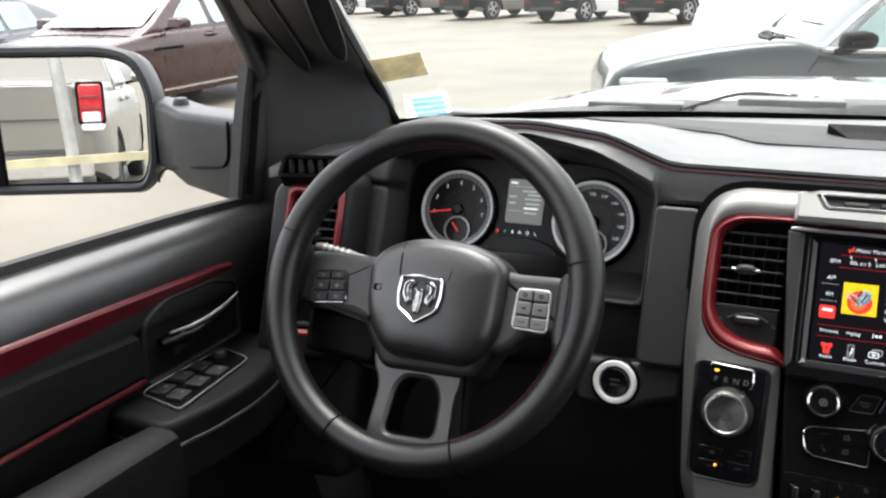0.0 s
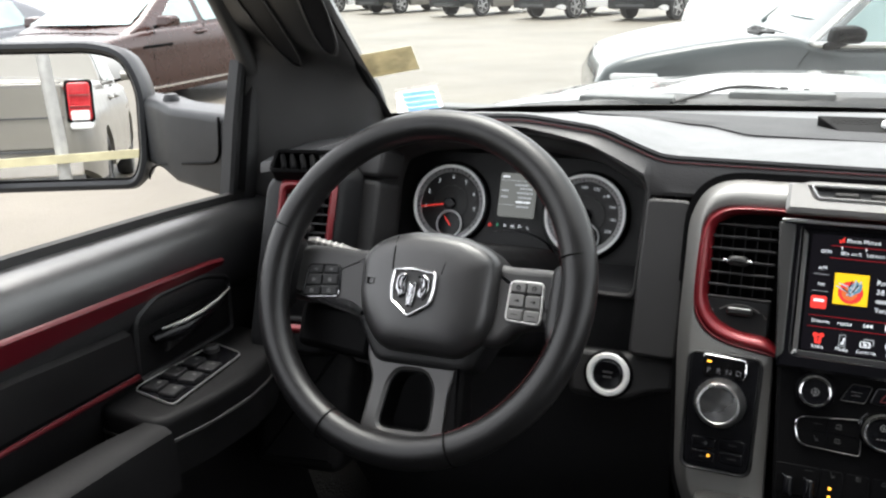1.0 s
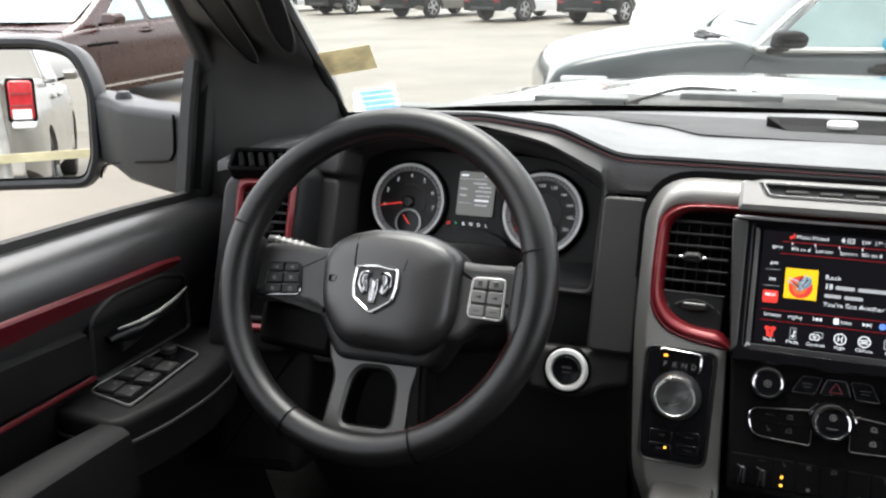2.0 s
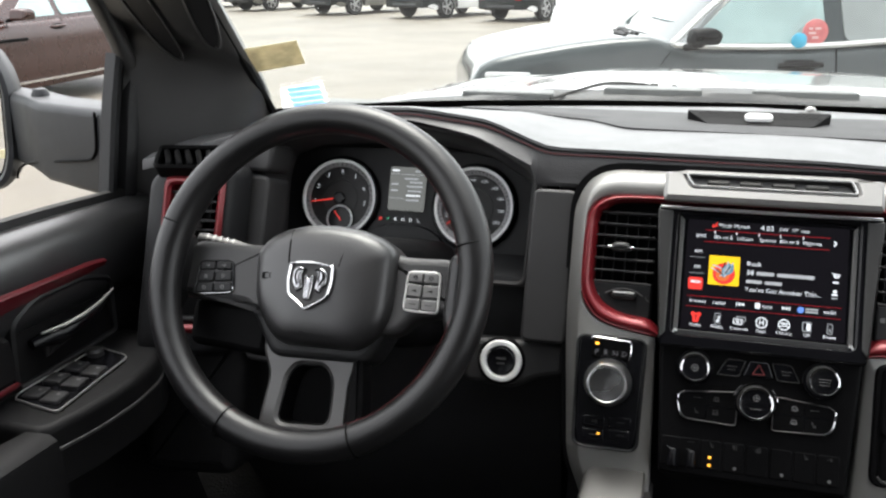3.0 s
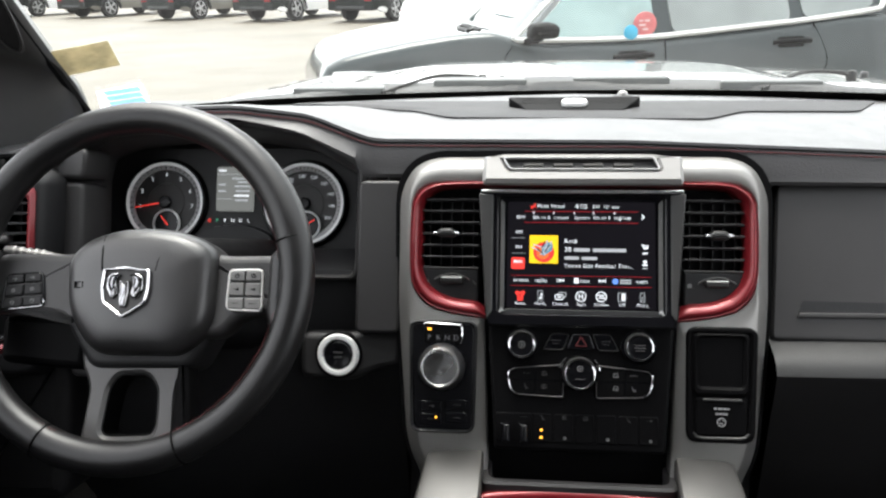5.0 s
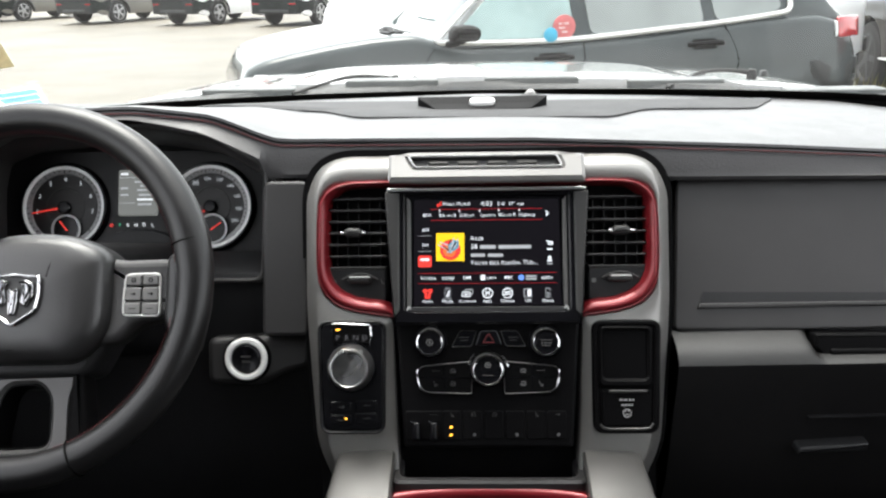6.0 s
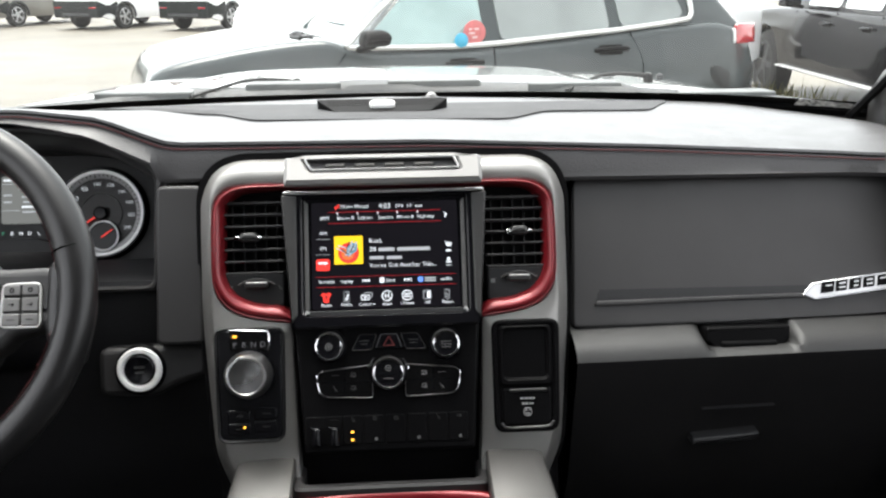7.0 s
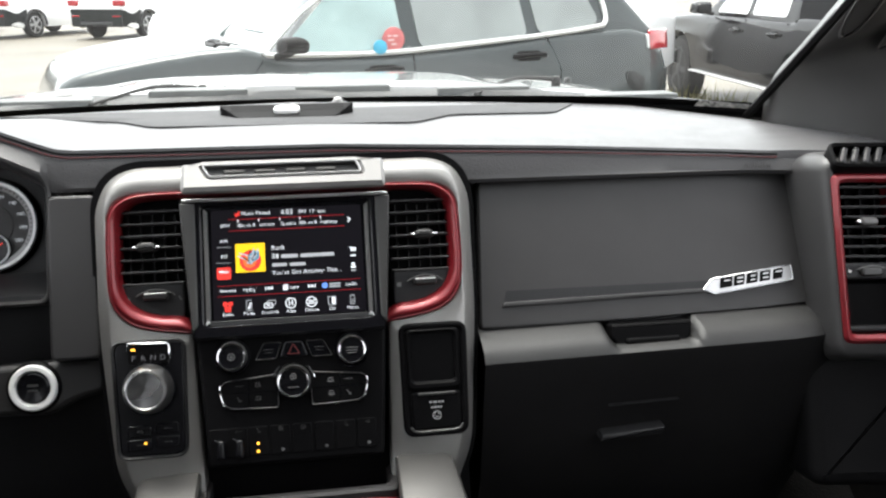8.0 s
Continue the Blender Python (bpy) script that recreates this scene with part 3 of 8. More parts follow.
def dial(u, v, labels, needle_angle, start_a, end_a, sub, sub_angle):
    d = at(G, u, v)
    name = "tachometer" if u < 0 else "speedometer"
    dl = part(name, lathe(d, [(0.062, -0.02), (0.062, -0.004), (0.0585, 0.004), (0.0565, 0.004), (0.0560, -0.002)], 56, cap=(True, False)), M_GLOSS, cluster, "round dial in a bright ring")
    part("dial_face", lathe(d, [(0.0555, -0.006), (0.0555, -0.003), (0.030, -0.0035), (0.0005, -0.004)], 48), M_SOFT, dl)
    bm = bmesh.new()
    loft(bm, [[d @ Vector((r * math.cos(2 * math.pi * j / 64), r * math.sin(2 * math.pi * j / 64), w)) for j in range(64)] for r, w in ((0.0562, 0.0), (0.0556, 0.0034), (0.0530, 0.0030), (0.0518, 0.0008))])
    part("bright_ring", bm, G_SCALE, dl, "bright silvery ring")
    bm = bmesh.new()
    loft(bm, [[d @ Vector((r * math.cos(2 * math.pi * j / 64), r * math.sin(2 * math.pi * j / 64), w)) for j in range(64)] for r, w in ((0.0520, 0.0008), (0.0462, -0.0008), (0.0455, -0.003))])
    part("scale_ring", bm, M_SCALE, dl, "grey scale ring with fine marks")
    bm = bmesh.new()
    loft(bm, [[d @ Vector((r * math.cos(2 * math.pi * j / 48), r * math.sin(2 * math.pi * j / 48), w)) for j in range(48)] for r, w in ((0.0275, -0.0036), (0.0270, -0.0024), (0.0258, -0.0024), (0.0255, -0.0038))])
    part("inner_ring", bm, M_SOFT, dl)
    bm = bmesh.new()
    count = (len(labels) - 1) * 4
    for i in range(count + 1):
        a = radians(start_a + (end_a - start_a) * i / count)
        box(at(d, 0, 0, 0, math.degrees(a)), 0.0485 if i % 4 else 0.0468, 0.0515, -0.0004, 0.0004, -0.001, 0.0012, 0, bm)
    part("scale_mark", bm, M_DEEP, dl)
    for i, s in enumerate(labels):
        a = radians(start_a + (end_a - start_a) * i / (len(labels) - 1))
        if s:
            letters(at(d, 0.0385 * math.cos(a), 0.0385 * math.sin(a), -0.0028), s, 0.0088 if len(s) < 3 else 0.0066, G_GREY, dl, "figure")
    nd = at(d, 0, 0, 0, needle_angle)
    bm = prism(nd, [(-0.008, -0.0012), (0.045, -0.0006), (0.045, 0.0006), (-0.008, 0.0012)], -0.001, 0.001)
    part("needle", bm, G_NEEDLE, dl, "red needle")
    part("hub", lathe(d, [(0.009, -0.003), (0.009, 0.001), (0.007, 0.003), (0.001, 0.003)], 24), M_GLOSS, dl)
    s = at(d, sub[0], sub[1], 0.001)
    sd = part("small_gauge", lathe(s, [(0.0205, -0.004), (0.0205, 0.0), (0.0195, 0.0015), (0.0180, 0.0015), (0.0175, -0.001), (0.001, -0.001)], 32), M_GLOSS, dl)
    bm = bmesh.new()
    loft(bm, [[s @ Vector((r * math.cos(2 * math.pi * j / 32), r * math.sin(2 * math.pi * j / 32), w)) for j in range(32)] for r, w in ((0.0205, 0.0), (0.0198, 0.0022), (0.0182, 0.0022), (0.0175, 0.0))])
    part("chrome_ring", bm, M_LENS, dl)
    part("small_needle", prism(at(s, 0, 0, 0, sub_angle), [(-0.003, -0.0008), (0.014, -0.0005), (0.014, 0.0005), (-0.003, 0.0008)], 0, 0.001), G_RED, dl)


dial(-0.101, -0.006, ["", "1", "2", "3", "4", "5", "6", "7", ""], 190, 222, -42, (0.004, -0.030), 130)
dial(0.0995, -0.007, ["", "20", "40", "60", "80", "100", "120", "140", "160", "180", "200"], 215, 225, -30, (0.004, -0.030), 35)
disp = part("screen", prism(G, rounded(0.053, 0.062, 0.003, 0.0, 0.013), -0.006, 0.0, 0.001), glowing("lit_dim_screen", (0.050, 0.052, 0.050), 0.75), cluster, "small grey information screen")
screen_text = {G_WHITE: [], G_GREY: []}
for v, u0, u1, mt in ((0.0385, -0.023, -0.012, G_WHITE), (0.0385, 0.011, 0.022, G_GREY), (0.0275, -0.004, 0.016, G_GREY), (0.0225, 0.004, 0.023, G_GREY), (0.019, -0.023, -0.012, G_GREY), (0.0165, 0.0, 0.023, G_GREY), (0.010, -0.023, -0.013, G_GREY), (0.010, 0.002, 0.022, G_GREY), (0.0035, 0.0, 0.022, G_WHITE), (-0.003, 0.001, 0.020, G_GREY)):
    wd, x = 0.0028, u0
    while x < u1 - 0.001:
        screen_text[mt].append((x, v, min(x + wd, u1), v))
        x += wd + 0.0008
        wd = 0.0014 + (wd * 7.3) % 0.0026
for mt, bits in screen_text.items():
    tagged(strokes(G, bits, 0.0026, mt, disp, "screen_text", 0.0006), kind="stuff")
for x0, x1, v in ((-0.025, 0.025, 0.0335), (-0.025, -0.003, -0.001)):
    strokes(G, [(x0, v, x1, v)], 0.0006, G_GREY, disp, "divider", 0.0005)
icon_mark(at(G, -0.036, -0.031, -0.002), "off", G_NEEDLE, cluster, 0.8, 0.0011)
for i, (ch, mt) in enumerate((("P", G_GREEN), ("R", G_WHITE), ("N", G_WHITE), ("D", G_WHITE))):
    letters(at(G, -0.0245 + 0.0112 * i, -0.031, -0.002), ch, 0.0066, mt, cluster, "indicator")
strokes(at(G, 0.0205, -0.031, -0.002), [(-0.0016, 0.002, 0, -0.002), (0, -0.002, 0.0022, -0.0022)], 0.0012, G_GREY, cluster, "indicator")
bm = bmesh.new()
loft(bm, [[G @ Vector((0.002 + rx * math.cos(radians(a)), -0.066 + ry * math.sin(radians(a)), w)) for a in range(0, 360, 15)] for rx, ry, w in ((0.06, 0.030, -0.006), (0.058, 0.028, 0.004), (0.045, 0.018, 0.006))], True, (False, True))
part("lower_hump", bm, M_PLASTIC, cluster)


# ---- end vents ----
def end_vent(side):
    m = face((0.694 if side > 0 else -0.703, 1.053, 1.145), 0.28, -8 * side)
    m = m @ Matrix(((1, -0.088 * side, 0, 0.007 if side > 0 else 0.0), (0, 1, 0, 0), (0, 0, 1, 0), (0, 0, 0, 1)))
    th = thing("side_air_vent", (0.700 * side, 1.06, 1.02), "tall black side air vent in a red trim surround", "air vent", "side air vents")
    h0, h1 = (-0.106, 0.103) if side > 0 else (-0.097, 0.107)
    half_w = 0.0415
    outline_ = round_off([(-half_w, h0), (half_w, h0), (half_w, h1), (-half_w, h1)], 0.012)
    inner_ = round_off([(-half_w + 0.0095, h0 + 0.011), (half_w - 0.0095, h0 + 0.011), (half_w - 0.0095, h1 - 0.011), (-half_w + 0.0095, h1 - 0.011)], 0.008)
    part("surround", ring(m, outline_, inner_, -0.03, 0.004, 0.004), M_RED, th, "red satin surround")
    part("recess", prism(m, rounded(0.074, h1 - h0 - 0.02, 0.006, 0, (h0 + h1) / 2), -0.05, -0.03), M_DEEP, th)
    for i in range(8):
        part("slat", prism(at(m, 0, 0.086 - 0.0122 * i), rounded(0.068, 0.0036, 0.0016), -0.028, -0.004, 0.0014), M_PLASTIC, th)
    for i in range(3):
        part("fin", box(at(m, -0.018 + 0.018 * i, 0.042), -0.0008, 0.0008, -0.05, 0.05, -0.029, -0.016), M_DEEP, th)
    part("bar", prism(m, rounded(0.067, 0.021, 0.004, 0, -0.0175), -0.028, -0.005, 0.003), M_PLASTIC, th)
    part("thumb_wheel", prism(m, rounded(0.026, 0.012, 0.004, 0, -0.0175), -0.01, 0.003, 0.003), M_HOUSING, th)
    part("chrome_edge", tube([m @ Vector((x, -0.0105 - 12 * x * x, 0.0015)) for x in (-0.020, -0.014, -0.007, 0, 0.007, 0.014, 0.020)], 0.0010, 6), M_BRUSH, th)
    for u in (-0.025, 0.025):
        icon_mark(at(m, u, -0.0175, -0.0048), "fan", M_MARK, th, 0.7)
    tab_ = part("tab", prism(m, rounded(0.022, 0.011, 0.0052, 0, 0.0435), -0.012, 0.006, 0.004), M_BRUSH, th, "dark satin vent tab")
    part("tab_tip", prism(m, rounded(0.005, 0.006, 0.0024, -0.012, 0.0435), -0.006, 0.0045, 0.002), M_CHROME, tab_)
    part("pocket", prism(m, rounded(0.067, 0.062, 0.004, 0, -0.062), -0.03, -0.018, 0.004), M_DEEP, th)
    part("pocket_lip", prism(m, rounded(0.066, 0.008, 0.003, 0, h0 + 0.017), -0.02, -0.006, 0.003), M_PLASTIC, th)
    # surround body of the dashboard's end and the small demister grille above
    wide = 0.12 if side > 0 else 0.062
    body = [(-0.0465, -0.122), (wide, -0.122), (wide, 0.100), (wide - 0.02, 0.115), (-0.034, 0.120), (-0.0465, 0.112)]
    body = round_off([(side * x, y) for x, y in body][::side], 0.016)
    hole = [(-0.040, h0 + 0.002), (0.040, h0 + 0.002), (0.040, h1 - 0.02), (0.038, h1 - 0.004), (-0.038, h1 - 0.004), (-0.040, h1 - 0.02)]
    hole = round_off([(side * x, y) for x, y in hole][::side], 0.006)
    bm = bmesh.new()
    cap_loops = [[m @ Vector((x, y, w)) for x, y in grown(body, g)] for w, g in ((-0.15, 0.016), (-0.09, 0.0155), (-0.05, 0.013), (-0.026, 0.009), (-0.012, 0.004), (-0.005, 0.0), (-0.002, -0.005))]
    cap_loops += [[m @ Vector((x, y, w)) for x, y in hole] for w in (-0.002, -0.03)]
    loft(bm, cap_loops)
    # lit right end, shaded left end: the difference is put into the colour
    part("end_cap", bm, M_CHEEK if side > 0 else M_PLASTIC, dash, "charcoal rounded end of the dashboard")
    low_cap = round_off([(side * x, y) for x, y in ((-0.075, -0.30), (wide, -0.30), (wide, -0.10), (-0.075, -0.10))][::side], 0.02)
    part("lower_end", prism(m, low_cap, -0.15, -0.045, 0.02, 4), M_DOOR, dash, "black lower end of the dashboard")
    dm = face((0.700 if side > 0 else -0.708, 1.086, 1.2655 if side > 0 else 1.2722), 1.3, -10 * side)
    dem = thing("demister_grille", (0.715 * side, 1.09, 1.26), "small slatted demister grille on the dashboard's corner", "air vent", "demister grilles")
    part("surround", ring(dm, rounded(0.088, 0.038, 0.008), rounded(0.078, 0.028, 0.005), -0.02, 0.003, 0.003), M_DEEP, dem)
    part("recess", prism(dm, rounded(0.080, 0.030, 0.005), -0.03, -0.016), M_DEEP, dem)
    for i in range(5):
        # left slats are coloured darker for the shade on that side
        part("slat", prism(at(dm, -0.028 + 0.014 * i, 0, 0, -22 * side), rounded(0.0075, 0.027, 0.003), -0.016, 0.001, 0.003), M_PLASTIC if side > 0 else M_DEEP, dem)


end_vent(1)
end_vent(-1)


# ---- centre stack ----
stack = thing("centre_stack", (0, 1.10, 0.9), "silver and black centre stack with red trim, screen and controls", "centre stack")
B = face((0, 1.064, 1.085), 0.35)


def bz(z):
    return (z - 1.085) * 1.0595


outline = round_off([(-0.176, bz(0.893)), (0.176, bz(0.893)), (0.204, bz(0.952)), (0.2165, bz(1.10)), (0.2175, bz(1.2800)), (-0.2175, bz(1.2800)), (-0.2165, bz(1.10)), (-0.204, bz(0.952))], [0.02, 0.02, 0.02, 0.03, 0.06, 0.06, 0.03, 0.02], 9)
window = round_off([(-0.103, bz(0.897)), (0.103, bz(0.897)), (0.110, 0.0115), (0.1985, 0.0250), (0.1985, 0.1705), (-0.1985, 0.1705), (-0.1985, 0.0250), (-0.110, 0.0115)], [0.01, 0.01, 0.006, 0.042, 0.036, 0.036, 0.042, 0.006], 9)
bm = bmesh.new()
def lean_back(y):
    """How far the upper arms of the surround lean back."""
    f = max(0.0, min(1.0, (y - 0.130) / 0.050))
    return f * f * (3 - 2 * f)


loops = [[B @ Vector((x, y, w - 0.7 * max(0.0, 0.020 + g) * lean_back(y))) for x, y in grown(outline, g)] for w, g in ((-0.09, 0.004), (-0.026, 0.0), (-0.0220, -0.0008), (-0.0165, -0.0035), (-0.0080, -0.0095), (-0.0015, -0.0150), (0.0004, -0.0180))]
loops += [[B @ Vector((x, y, w)) for x, y in grown(window, g)] for w, g in ((0.0, 0.002), (-0.0015, 0.0), (-0.03, 0.0))]
loft(bm, loops)
bezel = part("bezel", bm, M_BEZEL, stack, "satin silver surround with chamfered edges", 60)
part("back", prism(B, [(-0.2, bz(0.88)), (0.2, bz(0.88)), (0.2, bz(1.255)), (-0.2, bz(1.255))], -0.05, -0.034), M_DEEP, stack)
# dark gap round the surround
part("gap", prism(B, grown(outline, 0.0055), -0.07, -0.030), M_DEEP, stack)
# middle piece with its tray slot
TR = face((0, 1.1065, 1.2590), 1.0)
piece = part("tray_piece", ring(TR, rounded(0.226, 0.036, 0.004, 0, 0.0055, 4), round_off([(0.083, 0.0200), (-0.091, 0.0200), (-0.083, 0.0040), (0.088, 0.0040)], 0.003, 4), -0.004, 0.005, 0.004), M_TRAY, stack, "silver middle piece with a dark tray slot")
part("tray_slot", prism(TR, rounded(0.19, 0.026, 0.004, 0, 0.010), -0.012, -0.001), M_SOFT, piece)
slot_in = round_off([(0.081, 0.0190), (-0.089, 0.0190), (-0.081, 0.0050), (0.086, 0.0050)], 0.003, 4)
part("slot_rim", ring(TR, grown(slot_in, 0.0016), slot_in, -0.01, 0.0060, 0.0008), M_SATIN, piece, "bright edge round the slot")
part("slot_liner", ring(TR, grown(slot_in, 0.0002), grown(slot_in, -0.0012), -0.02, 0.0052, 0.0002), M_HOUSING, piece)
for i in range(4):
    part("rib", prism(at(TR, -0.055 + 0.034 * i, 0.0125), rounded(0.024, 0.006, 0.0025), -0.008, 0.002, 0.002), M_SHOULDER, piece)
# red trim
RED_OUT = [(0.108, 0.0100), (0.118, 0.0110), (0.140, 0.0140), (0.158, 0.0175), (0.177, 0.0245), (0.190, 0.0370), (0.1972, 0.0512), (0.2000, 0.0675), (0.2004, 0.1035), (0.1992, 0.1334), (0.1957, 0.1500), (0.1878, 0.1611), (0.1746, 0.1684), (0.1565, 0.1714), (0.125, 0.1720), (0.06, 0.1722), (0.0, 0.1722)]
RED_IN = [(0.106, 0.0180), (0.120, 0.0300), (0.1405, 0.0327), (0.1545, 0.0357), (0.1684, 0.0420), (0.1780, 0.0509), (0.1836, 0.0618), (0.1860, 0.0750), (0.1862, 0.1040), (0.1859, 0.1338), (0.1849, 0.1454), (0.1793, 0.1533), (0.1697, 0.1603), (0.1558, 0.1633), (0.125, 0.1645), (0.06, 0.1648), (0.0, 0.1648)]
out_line = smooth_path([Vector((*p, 0)) for p in RED_OUT] + [Vector((-p[0], p[1], 0)) for p in RED_OUT[-2::-1]], 5)
in_line = smooth_path([Vector((*p, 0)) for p in RED_IN] + [Vector((-p[0], p[1], 0)) for p in RED_IN[-2::-1]], 5)
bm = bmesh.new()
loft(bm, [[B @ Vector((*a.lerp(b, f).xy, w)) for f, w in ((0.0, -0.006), (0.02, 0.0012), (0.12, 0.0030), (0.20, 0.0022), (0.26, 0.0040), (0.40, 0.0052), (0.52, 0.0046), (0.80, 0.0005), (1.0, -0.0060), (1.0, -0.026))] for a, b in zip(out_line, in_line)], False)
part("red_trim", bm, M_RED, stack, "red satin trim strip round vents and screen", 60)


def centre_vent(s):
    vm = at(B, 0.153 * s, bz(1.191), 0)
    v = part("air_vent", prism(vm, rounded(0.072, 0.085, 0.006), -0.034, -0.026), M_DEEP, stack, "black air vent with level slats")
    for i in range(7):
        part("slat", prism(at(vm, 0, 0.0383 - 0.0136 * i), rounded(0.069, 0.0030, 0.0014), -0.028, -0.008, 0.0012), M_SOFT, v)
    for i in range(5):
        part("fin", box(at(vm, -0.026 + 0.013 * i, 0), -0.0008, 0.0008, -0.04, 0.042, -0.030, -0.020), M_PLASTIC, v)
    tab_ = part("tab", prism(at(vm, 0.004 * s, -0.0015), round_off([(-0.012, -0.003), (-0.007, -0.0056), (0.007, -0.0056), (0.012, -0.003), (0.0105, 0.003), (0.006, 0.0056), (-0.006, 0.0056), (-0.0105, 0.003)], 0.002), -0.014, 0.002, 0.004), M_HOUSING, v, "dark satin vent tab")
    for e in (-1, 1):
        part("tab_tip", prism(at(vm, 0.004 * s + 0.0128 * e, -0.0020), rounded(0.0058, 0.0040, 0.0018), -0.008, 0.0008, 0.0016), M_CHROME, tab_, "bright tab tip")
    part("lower_bar", prism(at(vm, 0, -0.0625), round_off([(-0.035, -0.021), (0.035, -0.021), (0.035, 0.0190), (-0.035, 0.0190)], 0.004), -0.03, -0.009, 0.003), M_PLASTIC, v)
    tw = part("thumb_wheel", prism(at(vm, 0.003, -0.057), rounded(0.028, 0.0095, 0.004), -0.012, -0.003, 0.003), M_HOUSING, v)
    # a thin bright bar models the highlight along the thumb wheel
    part("wheel_glint", prism(at(vm, 0.003, -0.0545), rounded(0.024, 0.0018, 0.0008), -0.004, -0.0022, 0.0006), M_SATIN, tw)
    part("chrome_edge", tube([at(vm, 0.003, -0.057) @ Vector((x, 0.0072 - 16 * x * x, -0.0065)) for x in (-0.021, -0.018, -0.013, -0.007, 0, 0.007, 0.013, 0.018, 0.021)], 0.0011, 6), M_BRUSH, tw)
    part("mark", prism(at(vm, -0.0275, -0.060, -0.009), rounded(0.005, 0.005, 0.0006), 0, 0.0004), M_PRINT, v)
    icon_mark(at(vm, 0.030, -0.060, -0.0088), "seat", M_PRINT, v, 0.9)


centre_vent(-1)
centre_vent(1)

# screen unit
S = face((0, 1.048, 1.115), 0.54)


def sz(z):
    return (z - 1.115) * 1.1365


unit = thing("touch_screen", (0, 1.08, 1.10), "lit touch screen showing a radio menu, in a black housing", "touch screen")
hous = round_off([(-0.106, sz(1.098)), (0.106, sz(1.098)), (0.1185, sz(1.238)), (-0.1185, sz(1.238))], 0.005)
hous_in = round_off([(-0.0925, sz(1.112)), (0.0925, sz(1.112)), (0.0935, sz(1.231)), (-0.0935, sz(1.231))], 0.005)
part("housing", ring(S, hous, hous_in, -0.045, 0.002, 0.003), M_GLOSS, unit, "black housing with satin edges")
part("glass", prism(S, round_off([(-0.093, sz(1.1115)), (0.093, sz(1.1115)), (0.094, sz(1.2315)), (-0.094, sz(1.2315))], 0.004), -0.012, -0.0035), M_GLOSS, unit)
for s in (-1, 1):
    strip_ = [(s * 0.0868, sz(1.117)), (s * 0.0915, sz(1.112)), (s * 0.0925, sz(1.229)), (s * 0.0880, sz(1.225))][::s]
    part("edge_strip", prism(S, strip_, -0.006, 0.0005, 0.001), M_BRUSH, unit, "satin bevel strip")
    cheek_ = [(s * 0.1000, sz(1.112)), (s * 0.1070, sz(1.104)), (s * 0.1182, sz(1.2345)), (s * 0.1010, sz(1.2330))][::s]
    part("side_panel", prism(S, round_off(cheek_, 0.002), 0.0, 0.0038, 0.0016), M_HOUSING, unit, "satin charcoal side panel")
    strokes(at(S, s * 0.0895, sz(1.1135)), [(-0.002 * s, 0.0, 0.0, 0.0032), (0.0, 0.0032, 0.0022 * s, -0.0016)], 0.0016, M_SATIN, unit, "corner_catch", 0.0022)
part("edge_strip", prism(S, [(-0.0915, sz(1.1105)), (0.0915, sz(1.1105)), (0.0868, sz(1.116)), (-0.0868, sz(1.116))], -0.006, 0.0, 0.001), M_PLASTIC, unit)
part("edge_strip", prism(S, round_off([(-0.116, sz(1.2350)), (0.116, sz(1.2350)), (0.115, sz(1.2382)), (-0.115, sz(1.2382))], 0.001), -0.006, 0.0045, 0.0014), M_SATIN, unit, "bright satin upper edge")
scr_w, scr_h = 0.168, sz(1.2265) - sz(1.1175)
SC = at(S, 0, (sz(1.2265) + sz(1.1175)) / 2, -0.0032)
screen = part("display", prism(SC, rounded(scr_w, scr_h, 0.002), -0.002, 0.0), G_SCREEN, unit, "lit black radio menu")


def spx(x, y):
    """A place on the display: 0..1 from the left and from the top."""
    return (x - 0.5) * scr_w, (0.5 - y) * scr_h


def screen_word(text, x, y, size, mat=G_WHITE, align="CENTER"):
    u, v = spx(x, y)
    letters(at(SC, u, v, 0.0003), text, size, mat, screen, "writing", align, 0.0001)


def screen_bar(x, y, w, h, mat, r=0.001, name="print"):
    u, v = spx(x, y)
    part(name, prism(at(SC, u, v), rounded(w, h, r, 0, 0, 2), 0.0, 0.0004), mat, screen)


D_RED = glowing("lit_dark_red", (0.16, 0.008, 0.012), 0.35)
screen_word("Music Muted", 0.294, 0.040, 0.0062)
strokes(at(SC, *spx(0.176, 0.040)), [(-0.002, -0.003, 0.0022, 0.0032), (-0.002, -0.003, -0.0026, 0.0006), (0.0002, 0.0, 0.0026, -0.0014)], 0.0014, G_RED, screen, "icon")
screen_word("4:03", 0.502, 0.042, 0.0082)
screen_word("SW", 0.604, 0.044, 0.0060)
screen_word("17\u00b0 out", 0.706, 0.045, 0.0060)
for x, s in ((0.231, "80s on 8"), (0.368, "Lithium"), (0.509, "Spectru"), (0.642, "80s on 8"), (0.782, "Highway")):
    screen_word(s, x, 0.150, 0.0056)
    screen_bar(x - 0.055, 0.104, 0.0011, 0.0032, G_WHITE, 0.0003)
screen_word("BPM", 0.089, 0.148, 0.0056)
strokes(at(SC, *spx(0.918, 0.138)), [(-0.0012, 0.0028, 0.0014, 0), (0.0014, 0, -0.0012, -0.0028)], 0.0014, G_WHITE, screen, "icon")
for y in (0.090, 0.196):
    screen_bar(0.5, y, 0.13, 0.0008, D_RED, 0.0002)
screen_word("AM", 0.078, 0.291, 0.0058)
screen_word("FM", 0.078, 0.436, 0.0058)
for y in (0.345, 0.490):
    screen_bar(0.075, y, 0.016, 0.0004, G_GREY, 0.0001)
